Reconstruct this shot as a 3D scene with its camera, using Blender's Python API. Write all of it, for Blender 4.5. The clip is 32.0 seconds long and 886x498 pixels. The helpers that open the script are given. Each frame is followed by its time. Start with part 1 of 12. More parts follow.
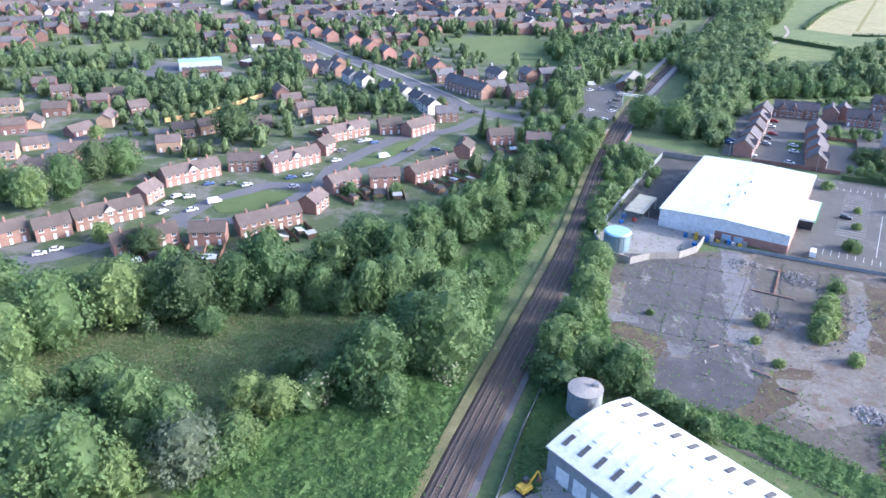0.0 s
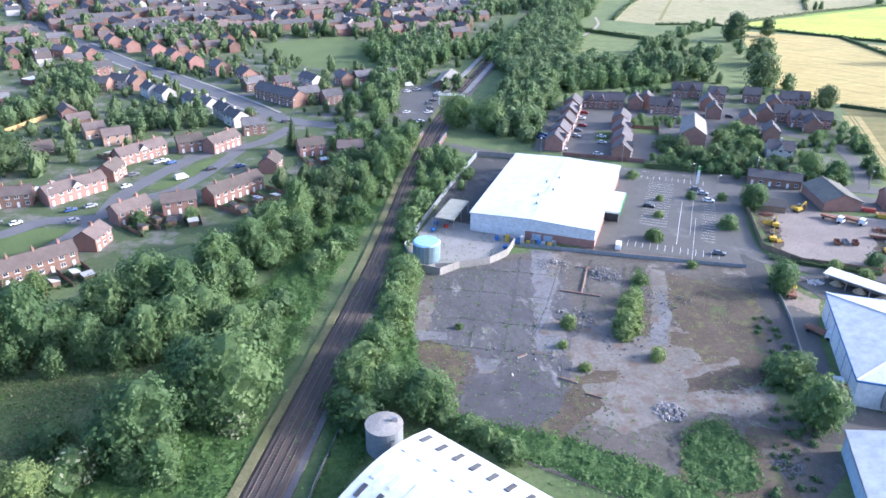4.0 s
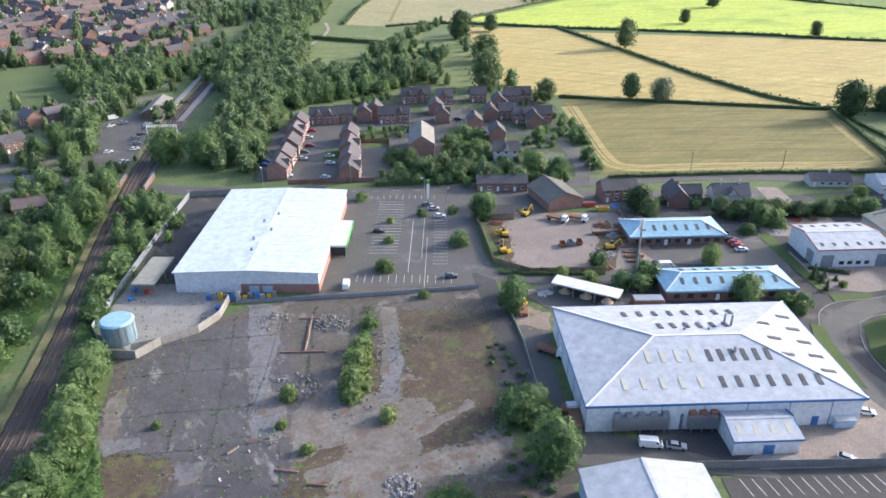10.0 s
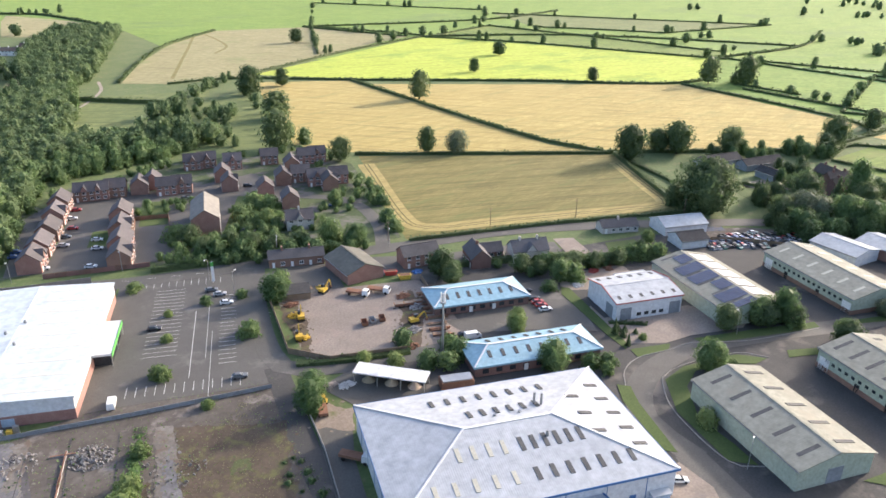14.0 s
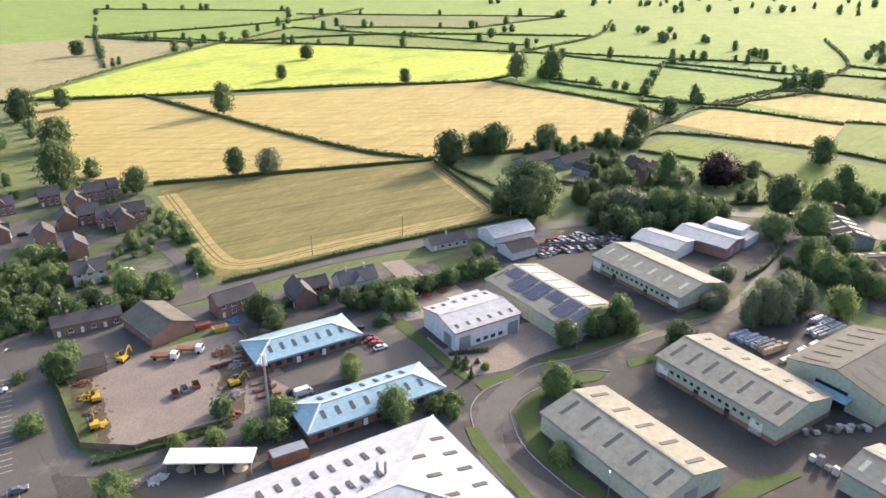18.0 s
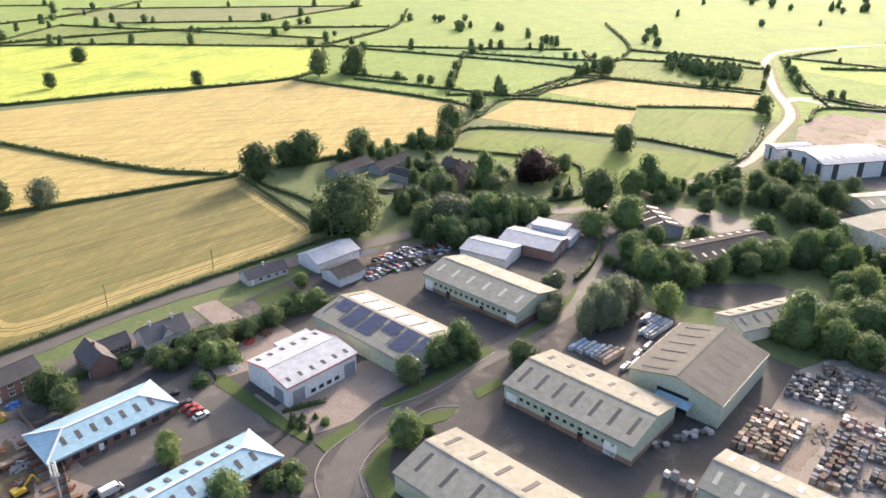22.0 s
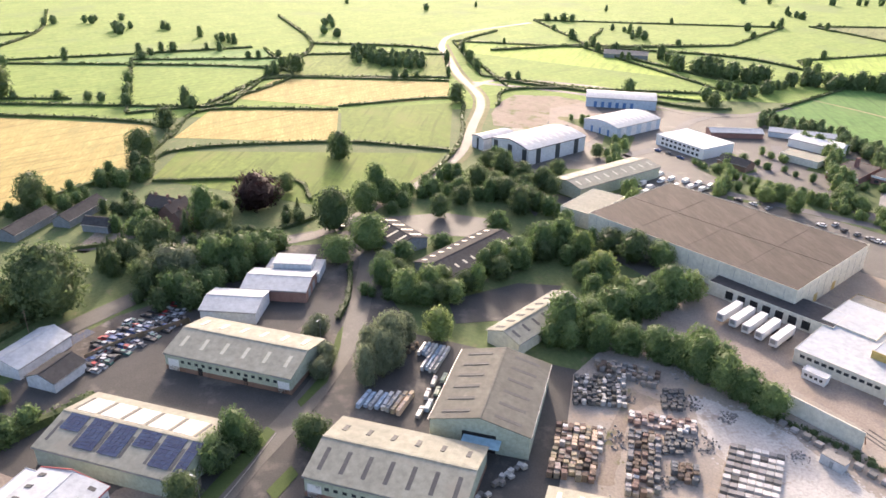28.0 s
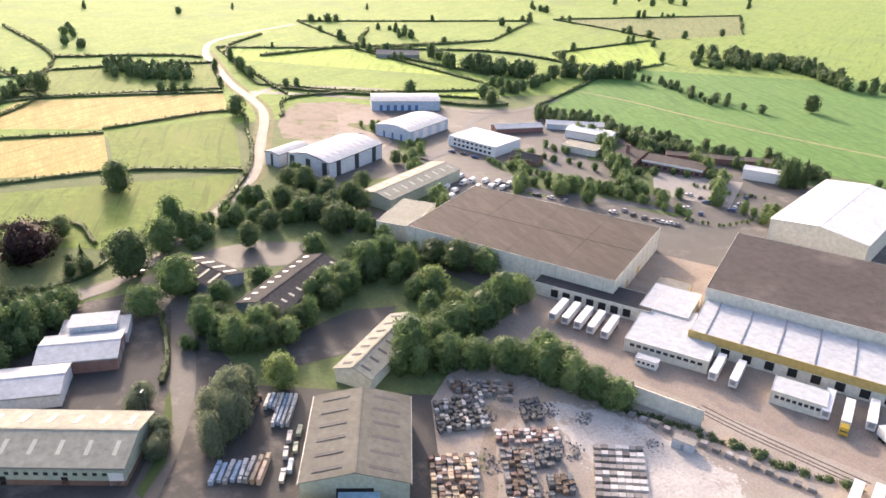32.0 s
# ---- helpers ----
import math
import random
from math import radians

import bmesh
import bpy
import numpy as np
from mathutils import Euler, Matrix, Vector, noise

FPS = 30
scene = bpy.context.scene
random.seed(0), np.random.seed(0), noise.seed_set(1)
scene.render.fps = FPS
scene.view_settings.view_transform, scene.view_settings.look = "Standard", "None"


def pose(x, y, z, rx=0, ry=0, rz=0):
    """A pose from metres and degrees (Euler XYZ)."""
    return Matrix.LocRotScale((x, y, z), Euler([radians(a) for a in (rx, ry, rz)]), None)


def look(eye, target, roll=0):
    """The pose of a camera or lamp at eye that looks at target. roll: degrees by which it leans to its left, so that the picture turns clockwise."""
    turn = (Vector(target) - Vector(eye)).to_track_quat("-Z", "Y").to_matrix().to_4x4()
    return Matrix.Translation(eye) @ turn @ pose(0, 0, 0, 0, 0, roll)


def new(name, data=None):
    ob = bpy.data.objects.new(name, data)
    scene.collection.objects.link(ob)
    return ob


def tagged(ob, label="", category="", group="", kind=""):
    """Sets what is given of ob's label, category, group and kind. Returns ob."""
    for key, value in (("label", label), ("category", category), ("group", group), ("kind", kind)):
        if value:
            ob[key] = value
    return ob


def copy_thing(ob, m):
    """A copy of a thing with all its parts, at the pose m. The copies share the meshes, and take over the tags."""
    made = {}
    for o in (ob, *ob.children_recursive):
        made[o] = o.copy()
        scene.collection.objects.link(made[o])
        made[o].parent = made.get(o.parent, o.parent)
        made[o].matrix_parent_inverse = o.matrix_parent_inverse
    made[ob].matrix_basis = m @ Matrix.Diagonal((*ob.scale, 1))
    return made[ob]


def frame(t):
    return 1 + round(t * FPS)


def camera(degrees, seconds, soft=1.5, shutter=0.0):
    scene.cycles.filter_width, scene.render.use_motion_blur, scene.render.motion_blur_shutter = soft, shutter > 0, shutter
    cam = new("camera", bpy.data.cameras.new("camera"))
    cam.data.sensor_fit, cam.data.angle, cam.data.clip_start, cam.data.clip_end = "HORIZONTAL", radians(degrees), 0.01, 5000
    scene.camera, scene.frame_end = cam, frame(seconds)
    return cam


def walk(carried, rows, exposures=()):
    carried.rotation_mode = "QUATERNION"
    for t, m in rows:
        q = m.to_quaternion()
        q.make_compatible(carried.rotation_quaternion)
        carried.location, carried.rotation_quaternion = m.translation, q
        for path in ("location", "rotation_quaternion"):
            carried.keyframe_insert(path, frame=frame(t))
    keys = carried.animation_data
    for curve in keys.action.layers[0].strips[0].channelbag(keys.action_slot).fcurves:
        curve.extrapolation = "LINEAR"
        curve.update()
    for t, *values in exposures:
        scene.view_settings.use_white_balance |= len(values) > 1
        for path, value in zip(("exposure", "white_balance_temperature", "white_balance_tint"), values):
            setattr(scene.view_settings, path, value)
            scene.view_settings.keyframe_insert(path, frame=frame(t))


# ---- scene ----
EXPOSURES = [(0.0, 1.62, 5000, 17), (7.0, 1.54, 5150, 16), (11.0, 1.1, 5800, 13), (14.0, 1.22, 6150, 14), (18.0, 1.27, 6500, 16), (24.0, 1.37, 6600, 19), (32.0, 1.4, 6700, 21)]
cam = camera(61.702, 32.0, soft=1.6)

def eye(x, y, z, pan, tilt, lean):
    """Camera pose: pan clockwise from north, tilt below the horizon, lean to the left."""
    return pose(x, y, z, 90 - tilt, 0, -pan) @ pose(0, 0, 0, 0, 0, lean)

walk(cam, [
    (0.0, eye(0.00, 0.01, 109.63, -0.016, 26.342, 0.724)),
    (0.5, eye(2.49, 1.81, 109.50, 1.366, 26.349, 0.598)),
    (1.0, eye(4.95, 3.62, 109.37, 2.940, 26.320, 0.509)),
    (1.5, eye(7.39, 5.40, 109.29, 4.408, 26.337, 0.514)),
    (2.0, eye(9.88, 7.11, 109.25, 6.013, 26.338, 0.622)),
    (2.5, eye(12.30, 8.82, 109.22, 7.477, 26.370, 0.689)),
    (3.0, eye(14.60, 10.60, 109.16, 9.081, 26.375, 0.644)),
    (3.5, eye(16.89, 12.39, 109.10, 10.478, 26.373, 0.627)),
    (5.5, eye(26.62, 19.29, 109.21, 16.444, 26.079, 0.599)),
    (6.0, eye(29.10, 20.89, 109.31, 17.970, 26.005, 0.475)),
    (6.5, eye(31.54, 22.55, 109.47, 19.366, 25.977, 0.359)),
    (7.0, eye(34.05, 24.22, 109.61, 20.835, 25.919, 0.194)),
    (7.5, eye(36.53, 25.82, 109.68, 22.223, 25.891, 0.100)),
    (8.0, eye(39.05, 27.35, 109.80, 23.740, 25.908, 0.047)),
    (8.5, eye(41.58, 28.88, 109.99, 25.173, 25.986, 0.010)),
    (9.0, eye(44.10, 30.51, 110.17, 26.790, 26.088, -0.071)),
    (9.5, eye(46.66, 32.11, 110.37, 28.288, 26.201, -0.053)),
    (10.0, eye(49.22, 33.79, 110.59, 29.922, 26.287, -0.152)),
    (10.5, eye(51.73, 35.48, 110.80, 31.438, 26.421, -0.248)),
    (11.0, eye(54.27, 37.14, 111.08, 33.089, 26.546, -0.171)),
    (11.5, eye(56.76, 38.81, 111.42, 34.683, 26.673, 0.017)),
    (12.0, eye(59.31, 40.36, 111.85, 36.290, 26.538, 0.319)),
    (12.5, eye(61.83, 42.04, 112.17, 38.080, 26.019, 0.522)),
    (13.0, eye(64.39, 43.80, 112.53, 40.481, 24.782, 0.684)),
    (13.5, eye(66.89, 45.54, 112.86, 42.795, 23.728, 0.783)),
    (14.0, eye(69.32, 47.22, 113.18, 44.997, 22.984, 0.856)),
    (14.5, eye(71.72, 48.97, 113.48, 46.911, 22.551, 0.862)),
    (16.5, eye(81.55, 55.41, 114.87, 53.868, 22.604, 0.444)),
    (17.0, eye(84.13, 57.05, 115.32, 55.609, 22.773, 0.276)),
    (17.5, eye(86.73, 58.63, 115.75, 57.243, 22.984, 0.207)),
    (18.0, eye(89.28, 60.16, 116.21, 59.016, 23.163, 0.275)),
    (18.5, eye(91.70, 61.69, 116.73, 60.798, 23.363, 0.391)),
    (19.0, eye(94.18, 63.32, 117.40, 62.751, 23.569, 0.475)),
    (19.5, eye(96.69, 64.98, 118.10, 64.489, 23.764, 0.495)),
    (20.0, eye(99.19, 66.60, 118.74, 66.385, 23.887, 0.537)),
    (20.5, eye(101.77, 68.19, 119.32, 68.364, 23.995, 0.649)),
    (21.0, eye(104.31, 69.75, 119.92, 70.441, 24.050, 0.702)),
    (21.5, eye(106.74, 71.23, 120.51, 72.373, 24.092, 0.702)),
    (22.0, eye(109.14, 72.69, 121.13, 74.416, 24.108, 0.797)),
    (22.5, eye(111.53, 74.20, 121.74, 76.348, 24.109, 0.807)),
    (23.0, eye(113.97, 75.81, 122.27, 78.334, 24.076, 0.653)),
    (23.5, eye(116.41, 77.43, 122.69, 80.223, 24.107, 0.479)),
    (24.0, eye(118.87, 79.06, 123.09, 82.243, 24.116, 0.319)),
    (24.5, eye(121.35, 80.66, 123.51, 84.185, 24.181, 0.200)),
    (26.5, eye(130.57, 87.49, 126.13, 92.699, 24.568, 0.450)),
    (27.0, eye(133.10, 89.28, 126.82, 95.033, 24.711, 0.586)),
    (27.5, eye(135.57, 90.97, 127.41, 97.287, 24.832, 0.920)),
    (28.0, eye(138.01, 92.73, 127.96, 99.580, 24.936, 1.154)),
    (28.5, eye(140.40, 94.42, 128.44, 101.791, 25.009, 1.380)),
    (29.0, eye(142.89, 96.03, 128.95, 104.182, 25.001, 1.537)),
    (29.5, eye(145.31, 97.62, 129.56, 106.473, 25.008, 1.700)),
    (30.0, eye(147.77, 99.21, 130.18, 108.897, 24.997, 1.818)),
    (30.5, eye(150.22, 100.83, 130.79, 111.215, 24.996, 1.946)),
    (31.0, eye(152.66, 102.46, 131.36, 113.712, 24.936, 2.046)),
    (31.5, eye(155.03, 104.09, 131.88, 116.010, 24.892, 2.115)),
    (32.0, eye(157.44, 105.72, 132.39, 118.425, 24.838, 2.112)),
], EXPOSURES)

# ---- light ----
SUN_EL, SUN_AZ = 20.5, 98.0     # degrees above the horizon; clockwise from north (+y)
world = bpy.data.worlds.new("world")
scene.world = world
world.use_nodes = True
wn = world.node_tree.nodes
sky = wn.new("ShaderNodeTexSky")
sky.sky_type, sky.sun_disc = "NISHITA", False
sky.sun_elevation, sky.sun_rotation = radians(SUN_EL), radians(SUN_AZ)
sky.air_density, sky.dust_density, sky.ozone_density = 0.85, 3.5, 0.6
world.node_tree.links.new(sky.outputs[0], wn["Background"].inputs[0])
wn["Background"].inputs[1].default_value = 0.18
sun_data = bpy.data.lights.new("sun", "SUN")
sun_data.energy, sun_data.angle, sun_data.color = 2.45, radians(2.0), (1.0, 0.87, 0.70)
sun = new("sun", sun_data)
_s = Vector((math.sin(radians(SUN_AZ)) * math.cos(radians(SUN_EL)), math.cos(radians(SUN_AZ)) * math.cos(radians(SUN_EL)), math.sin(radians(SUN_EL))))
sun.matrix_world = look(_s * 900, (0, 0, 0))

# ---- materials ----
def mat(name, a, b, scale=0.5, rough=0.85, metal=0.0, bump=0.0, fine=None, spread=0.0, ribs=None, third=None, stretch=None, spec=0.3, grain=0.95):
    """Two colours mixed by coarse and fine noise in world space. spread: brightness change from object to object.
    ribs: (metres, axis) of a ribbed sheet in the object's own space. third: (colour, scale, amount) blotches."""
    m = bpy.data.materials.new(name)
    m.use_nodes = True
    n, l = m.node_tree.nodes, m.node_tree.links
    bs = n["Principled BSDF"]
    geo = n.new("ShaderNodeNewGeometry")
    pos = geo.outputs["Position"]
    if stretch:
        mp = n.new("ShaderNodeMapping")
        mp.inputs["Rotation"].default_value = (0, 0, radians(stretch[0]))
        mp.inputs["Scale"].default_value = (1.0, stretch[1], 1.0)
        l.new(pos, mp.inputs["Vector"])
        pos = mp.outputs[0]
    def noi(sc, detail=4.0):
        t = n.new("ShaderNodeTexNoise")
        t.inputs["Scale"].default_value, t.inputs["Detail"].default_value, t.inputs["Roughness"].default_value = sc, detail, 0.65
        l.new(pos, t.inputs["Vector"])
        return t.outputs[0]
    def mixc(f, x, y):
        t = n.new("ShaderNodeMix")
        t.data_type = "RGBA"
        l.new(f, t.inputs[0])
        for s, v in ((t.inputs[6], x), (t.inputs[7], y)):
            if isinstance(v, tuple):
                s.default_value = (*v, 1)
            else:
                l.new(v, s)
        return t.outputs[2]
    def ramp(f, lo, hi):
        t = n.new("ShaderNodeMapRange")
        t.inputs[1].default_value, t.inputs[2].default_value = lo, hi
        l.new(f, t.inputs[0])
        return t.outputs[0]
    coarse, small = noi(scale), noi(fine or scale * 9)
    col = mixc(ramp(coarse, 0.35, 0.65), a, b)
    col = mixc(ramp(small, 0.3, grain), col, tuple(min(1, c * 0.55) for c in a))
    if third:
        col = mixc(ramp(noi(third[1], 6.0), 0.62 - third[2] * 0.3, 0.74 - third[2] * 0.3), col, third[0])
    if spread:
        oi = n.new("ShaderNodeObjectInfo")
        hsv = n.new("ShaderNodeHueSaturation")
        mr = n.new("ShaderNodeMapRange")
        mr.inputs[3].default_value, mr.inputs[4].default_value = 1 - spread, 1 + spread
        l.new(oi.outputs["Random"], mr.inputs[0])
        l.new(mr.outputs[0], hsv.inputs["Value"])
        mh = n.new("ShaderNodeMapRange")
        mh.inputs[3].default_value, mh.inputs[4].default_value = 0.5 + spread * 0.06, 0.5 - spread * 0.06
        l.new(oi.outputs["Random"], mh.inputs[0])
        l.new(mh.outputs[0], hsv.inputs["Hue"])
        l.new(col, hsv.inputs["Color"])
        col = hsv.outputs[0]
    l.new(col, bs.inputs["Base Color"])
    bs.inputs["Roughness"].default_value, bs.inputs["Metallic"].default_value = rough, metal
    bs.inputs["Specular IOR Level"].default_value = spec
    if bump or ribs:
        bp = n.new("ShaderNodeBump")
        bp.inputs["Strength"].default_value = max(bump, 0.09 if ribs else 0)
        bp.inputs["Distance"].default_value = 0.12
        if ribs:
            tc = n.new("ShaderNodeTexCoord")
            wv = n.new("ShaderNodeTexWave")
            wv.bands_direction = ribs[1]
            wv.inputs["Scale"].default_value = 0.314 / ribs[0]
            l.new(tc.outputs["Object"], wv.inputs["Vector"])
            l.new(wv.outputs[1], bp.inputs["Height"])
        else:
            l.new(small, bp.inputs["Height"])
        l.new(bp.outputs[0], bs.inputs["Normal"])
    return m

M = {}
M["grass"] = mat("rough_grass", (0.085, 0.13, 0.045), (0.135, 0.165, 0.065), 0.06, 0.95, fine=0.7, bump=0.8, third=((0.15, 0.145, 0.075), 0.22, 0.2))
M["town_ground"] = mat("gardens_and_drives", (0.045, 0.074, 0.028), (0.073, 0.098, 0.041), 0.08, 0.95, fine=0.6, bump=0.5, third=((0.13, 0.12, 0.112), 0.09, 0.42))
M["lawn"] = mat("mown_lawn", (0.068, 0.105, 0.028), (0.09, 0.125, 0.038), 0.05, 0.95, fine=2.0, bump=0.3)
M["verge"] = mat("verge_grass", (0.12, 0.125, 0.05), (0.21, 0.185, 0.095), 0.12, 0.95, fine=1.5, bump=0.5)
M["asphalt"] = mat("asphalt", (0.0989, 0.09374, 0.08342), (0.1247, 0.1178, 0.1049), 0.12, 0.75, fine=3.0, spec=0.4, third=((0.172, 0.1565, 0.1419), 0.06, 0.12))
M["asphalt_dark"] = mat("dark_asphalt", (0.066, 0.064, 0.061), (0.088, 0.084, 0.078), 0.1, 0.85, fine=2.0, third=((0.155, 0.138, 0.118), 0.05, 0.22))
# asphalt with the low sun's glare put into a paler base colour
M["road_sunny"] = mat("sun_glare_asphalt", (0.14, 0.13, 0.115), (0.18, 0.168, 0.15), 0.08, 0.75, fine=2.0, spec=0.3)
M["road_town"] = mat("worn_town_asphalt", (0.13, 0.127, 0.13), (0.16, 0.155, 0.155), 0.1, 0.8, fine=2.5)
M["concrete"] = mat("concrete", (0.27, 0.255, 0.232), (0.345, 0.325, 0.295), 0.15, 0.85, fine=2.0, third=((0.16, 0.15, 0.14), 0.3, 0.1))
M["yard"] = mat("gravel_yard", (0.225, 0.19, 0.162), (0.295, 0.252, 0.215), 0.08, 0.95, fine=1.5, bump=0.4, third=((0.25, 0.20, 0.17), 0.12, 0.2))
M["dust_yard"] = mat("pale_dust_yard", (0.3, 0.26, 0.22), (0.385, 0.34, 0.29), 0.08, 0.95, fine=1.5, bump=0.3, third=((0.36, 0.28, 0.2), 0.06, 0.25))
M["dirt"] = mat("bare_earth", (0.24, 0.19, 0.145), (0.31, 0.26, 0.21), 0.06, 0.95, fine=1.5, bump=0.5, third=((0.12, 0.13, 0.05), 0.1, 0.3))
M["slab"] = mat("weathered_tarmac", (0.088, 0.083, 0.084), (0.13, 0.122, 0.122), 0.09, 0.85, fine=0.8, bump=0.25, third=((0.34, 0.31, 0.29), 0.13, 0.06), stretch=(25, 0.45))
M["brownfield"] = mat("derelict_ground", (0.1008, 0.0864, 0.072), (0.1548, 0.1377, 0.1188), 0.07, 0.95, fine=0.6, bump=0.5, third=((0.243, 0.2115, 0.189), 0.11, 0.15))
M["moss_brown"] = mat("brown_moss_ground", (0.085, 0.063, 0.046), (0.13, 0.10, 0.072), 0.16, 0.95, fine=0.8, bump=0.5, third=((0.125, 0.125, 0.05), 0.25, 0.35))
M["moss"] = mat("green_moss_ground", (0.08, 0.105, 0.04), (0.12, 0.13, 0.055), 0.2, 0.95, fine=1.2, bump=0.5, third=((0.11, 0.085, 0.065), 0.3, 0.3))
M["dust"] = mat("pale_dust", (0.165, 0.148, 0.128), (0.24, 0.218, 0.192), 0.12, 0.95, fine=0.9, bump=0.4, third=((0.14, 0.105, 0.08), 0.22, 0.42))
M["slab_pale"] = mat("pale_worn_concrete", (0.16, 0.155, 0.16), (0.22, 0.215, 0.215), 0.2, 0.9, fine=1.0, bump=0.3, third=((0.10, 0.095, 0.09), 0.25, 0.25))
M["tarmac"] = mat("dark_old_tarmac", (0.0765, 0.072, 0.0756), (0.1035, 0.099, 0.1008), 0.1, 0.85, fine=0.8, bump=0.2, third=((0.144, 0.135, 0.1305), 0.2, 0.08))
M["apron"] = mat("pinkish_concrete", (0.27, 0.222, 0.182), (0.34, 0.285, 0.238), 0.12, 0.9, fine=1.5, third=((0.20, 0.17, 0.155), 0.15, 0.2))
M["ballast"] = mat("ballast", (0.085, 0.066, 0.053), (0.12, 0.095, 0.078), 0.15, 0.95, fine=4.0, bump=0.5)
M["ballast_grey"] = mat("grey_ballast", (0.12, 0.11, 0.11), (0.16, 0.15, 0.145), 0.2, 0.95, fine=3.0, bump=0.4)
M["rail"] = mat("worn_rail", (0.20, 0.16, 0.13), (0.27, 0.22, 0.19), 0.5, 0.5, 0.5)
M["sleeper"] = mat("stained_sleeper", (0.115, 0.092, 0.075), (0.155, 0.128, 0.108), 0.5)
M["roof_white"] = mat("white_roof_sheet", (0.64, 0.66, 0.67), (0.70, 0.71, 0.71), 0.06, 0.75, spec=0.2, ribs=(0.5, "X"), third=((0.62, 0.63, 0.61), 0.05, 0.1))
M["roof_store"] = mat("pale_blue_white_roof_sheet", (0.54, 0.61, 0.65), (0.60, 0.67, 0.70), 0.05, 0.75, spec=0.2, ribs=(0.5, "X"), third=((0.5, 0.57, 0.6), 0.04, 0.1))
M["roof_pale"] = mat("pale_roof_sheet", (0.44, 0.465, 0.49), (0.50, 0.525, 0.545), 0.05, 0.8, spec=0.15, ribs=(0.5, "X"), third=((0.45, 0.45, 0.44), 0.06, 0.15))
M["roof_blue"] = mat("pale_blue_roof_sheet", (0.28, 0.46, 0.55), (0.34, 0.52, 0.60), 0.08, 0.5, ribs=(0.5, "X"), third=((0.26, 0.36, 0.42), 0.1, 0.2))
M["roof_cream"] = mat("weathered_fibre_cement", (0.275, 0.272, 0.222), (0.335, 0.33, 0.27), 0.06, 0.9, ribs=(0.6, "X"), third=((0.27, 0.25, 0.2), 0.08, 0.2))
M["roof_olive"] = mat("olive_brown_roof_sheet", (0.15, 0.135, 0.10), (0.19, 0.17, 0.13), 0.1, 0.9, ribs=(0.4, "X"), third=((0.12, 0.11, 0.085), 0.12, 0.2))
M["clad_black"] = mat("dark_band_cladding", (0.05, 0.06, 0.065), (0.065, 0.075, 0.08), 0.1, 0.6)
M["roof_olive"] = mat("olive_fibre_cement", (0.135, 0.132, 0.112), (0.17, 0.165, 0.14), 0.06, 0.9, ribs=(0.6, "X"), third=((0.10, 0.10, 0.082), 0.08, 0.25))
M["roof_grey"] = mat("grey_fibre_cement", (0.235, 0.22, 0.195), (0.29, 0.275, 0.24), 0.06, 0.9, ribs=(0.6, "X"), third=((0.17, 0.16, 0.14), 0.08, 0.2))
M["roof_black"] = mat("dark_flat_roof", (0.075, 0.066, 0.062), (0.095, 0.085, 0.08), 0.03, 0.9, ribs=(1.0, "X"), third=((0.12, 0.105, 0.095), 0.03, 0.12), spec=0.15)
M["roof_brown"] = mat("brown_flat_roof", (0.068, 0.055, 0.046), (0.098, 0.08, 0.067), 0.05, 0.9, fine=0.25, ribs=(1.0, "X"), third=((0.085, 0.07, 0.06), 0.05, 0.3), stretch=(58, 5.0))
M["roof_dark"] = mat("dark_roof_sheet", (0.06, 0.06, 0.062), (0.085, 0.082, 0.082), 0.08, 0.95, ribs=(0.5, "X"), spec=0.1)
M["tile_brown"] = mat("brown_roof_tile", (0.118, 0.094, 0.083), (0.152, 0.124, 0.11), 0.25, 0.9, fine=3.0, spread=0.25, ribs=(0.34, "Z"))
M["tile_slate"] = mat("dark_slate_tile", (0.1, 0.09, 0.093), (0.138, 0.124, 0.125), 0.25, 0.8, fine=3.0, spread=0.2, ribs=(0.34, "Z"))
M["tile_grey"] = mat("slate_roof_tile", (0.108, 0.102, 0.106), (0.148, 0.14, 0.144), 0.25, 0.8, fine=3.0, spread=0.25, ribs=(0.34, "Z"))
M["brick"] = mat("red_brick", (0.26, 0.15, 0.118), (0.325, 0.20, 0.158), 0.4, 0.9, fine=5.0, spread=0.18)
M["brick_dark"] = mat("dark_red_brick", (0.185, 0.108, 0.09), (0.24, 0.142, 0.12), 0.4, 0.9, fine=5.0, spread=0.15)
M["brick_pale"] = mat("buff_brick", (0.42, 0.28, 0.19), (0.48, 0.33, 0.23), 0.4, 0.9, fine=5.0, spread=0.15)
M["render"] = mat("painted_render", (0.52, 0.49, 0.45), (0.6, 0.57, 0.52), 0.2, 0.85, fine=3.0)
M["white_paint"] = mat("white_paint", (0.78, 0.78, 0.76), (0.82, 0.82, 0.80), 0.3, 0.5)
M["clad_white"] = mat("white_cladding", (0.62, 0.64, 0.66), (0.70, 0.71, 0.72), 0.1, 0.55, ribs=(0.4, "X"))
M["clad_blue"] = mat("pale_blue_cladding", (0.40, 0.50, 0.60), (0.47, 0.56, 0.65), 0.1, 0.55, ribs=(0.4, "X"))
M["clad_green"] = mat("pale_green_cladding", (0.38, 0.43, 0.34), (0.45, 0.49, 0.39), 0.1, 0.65, ribs=(0.4, "X"))
M["clad_cream"] = mat("cream_cladding", (0.66, 0.64, 0.54), (0.74, 0.71, 0.61), 0.08, 0.6, ribs=(0.6, "X"))
M["clad_yellow"] = mat("ochre_cladding", (0.50, 0.36, 0.12), (0.56, 0.41, 0.15), 0.1, 0.6)
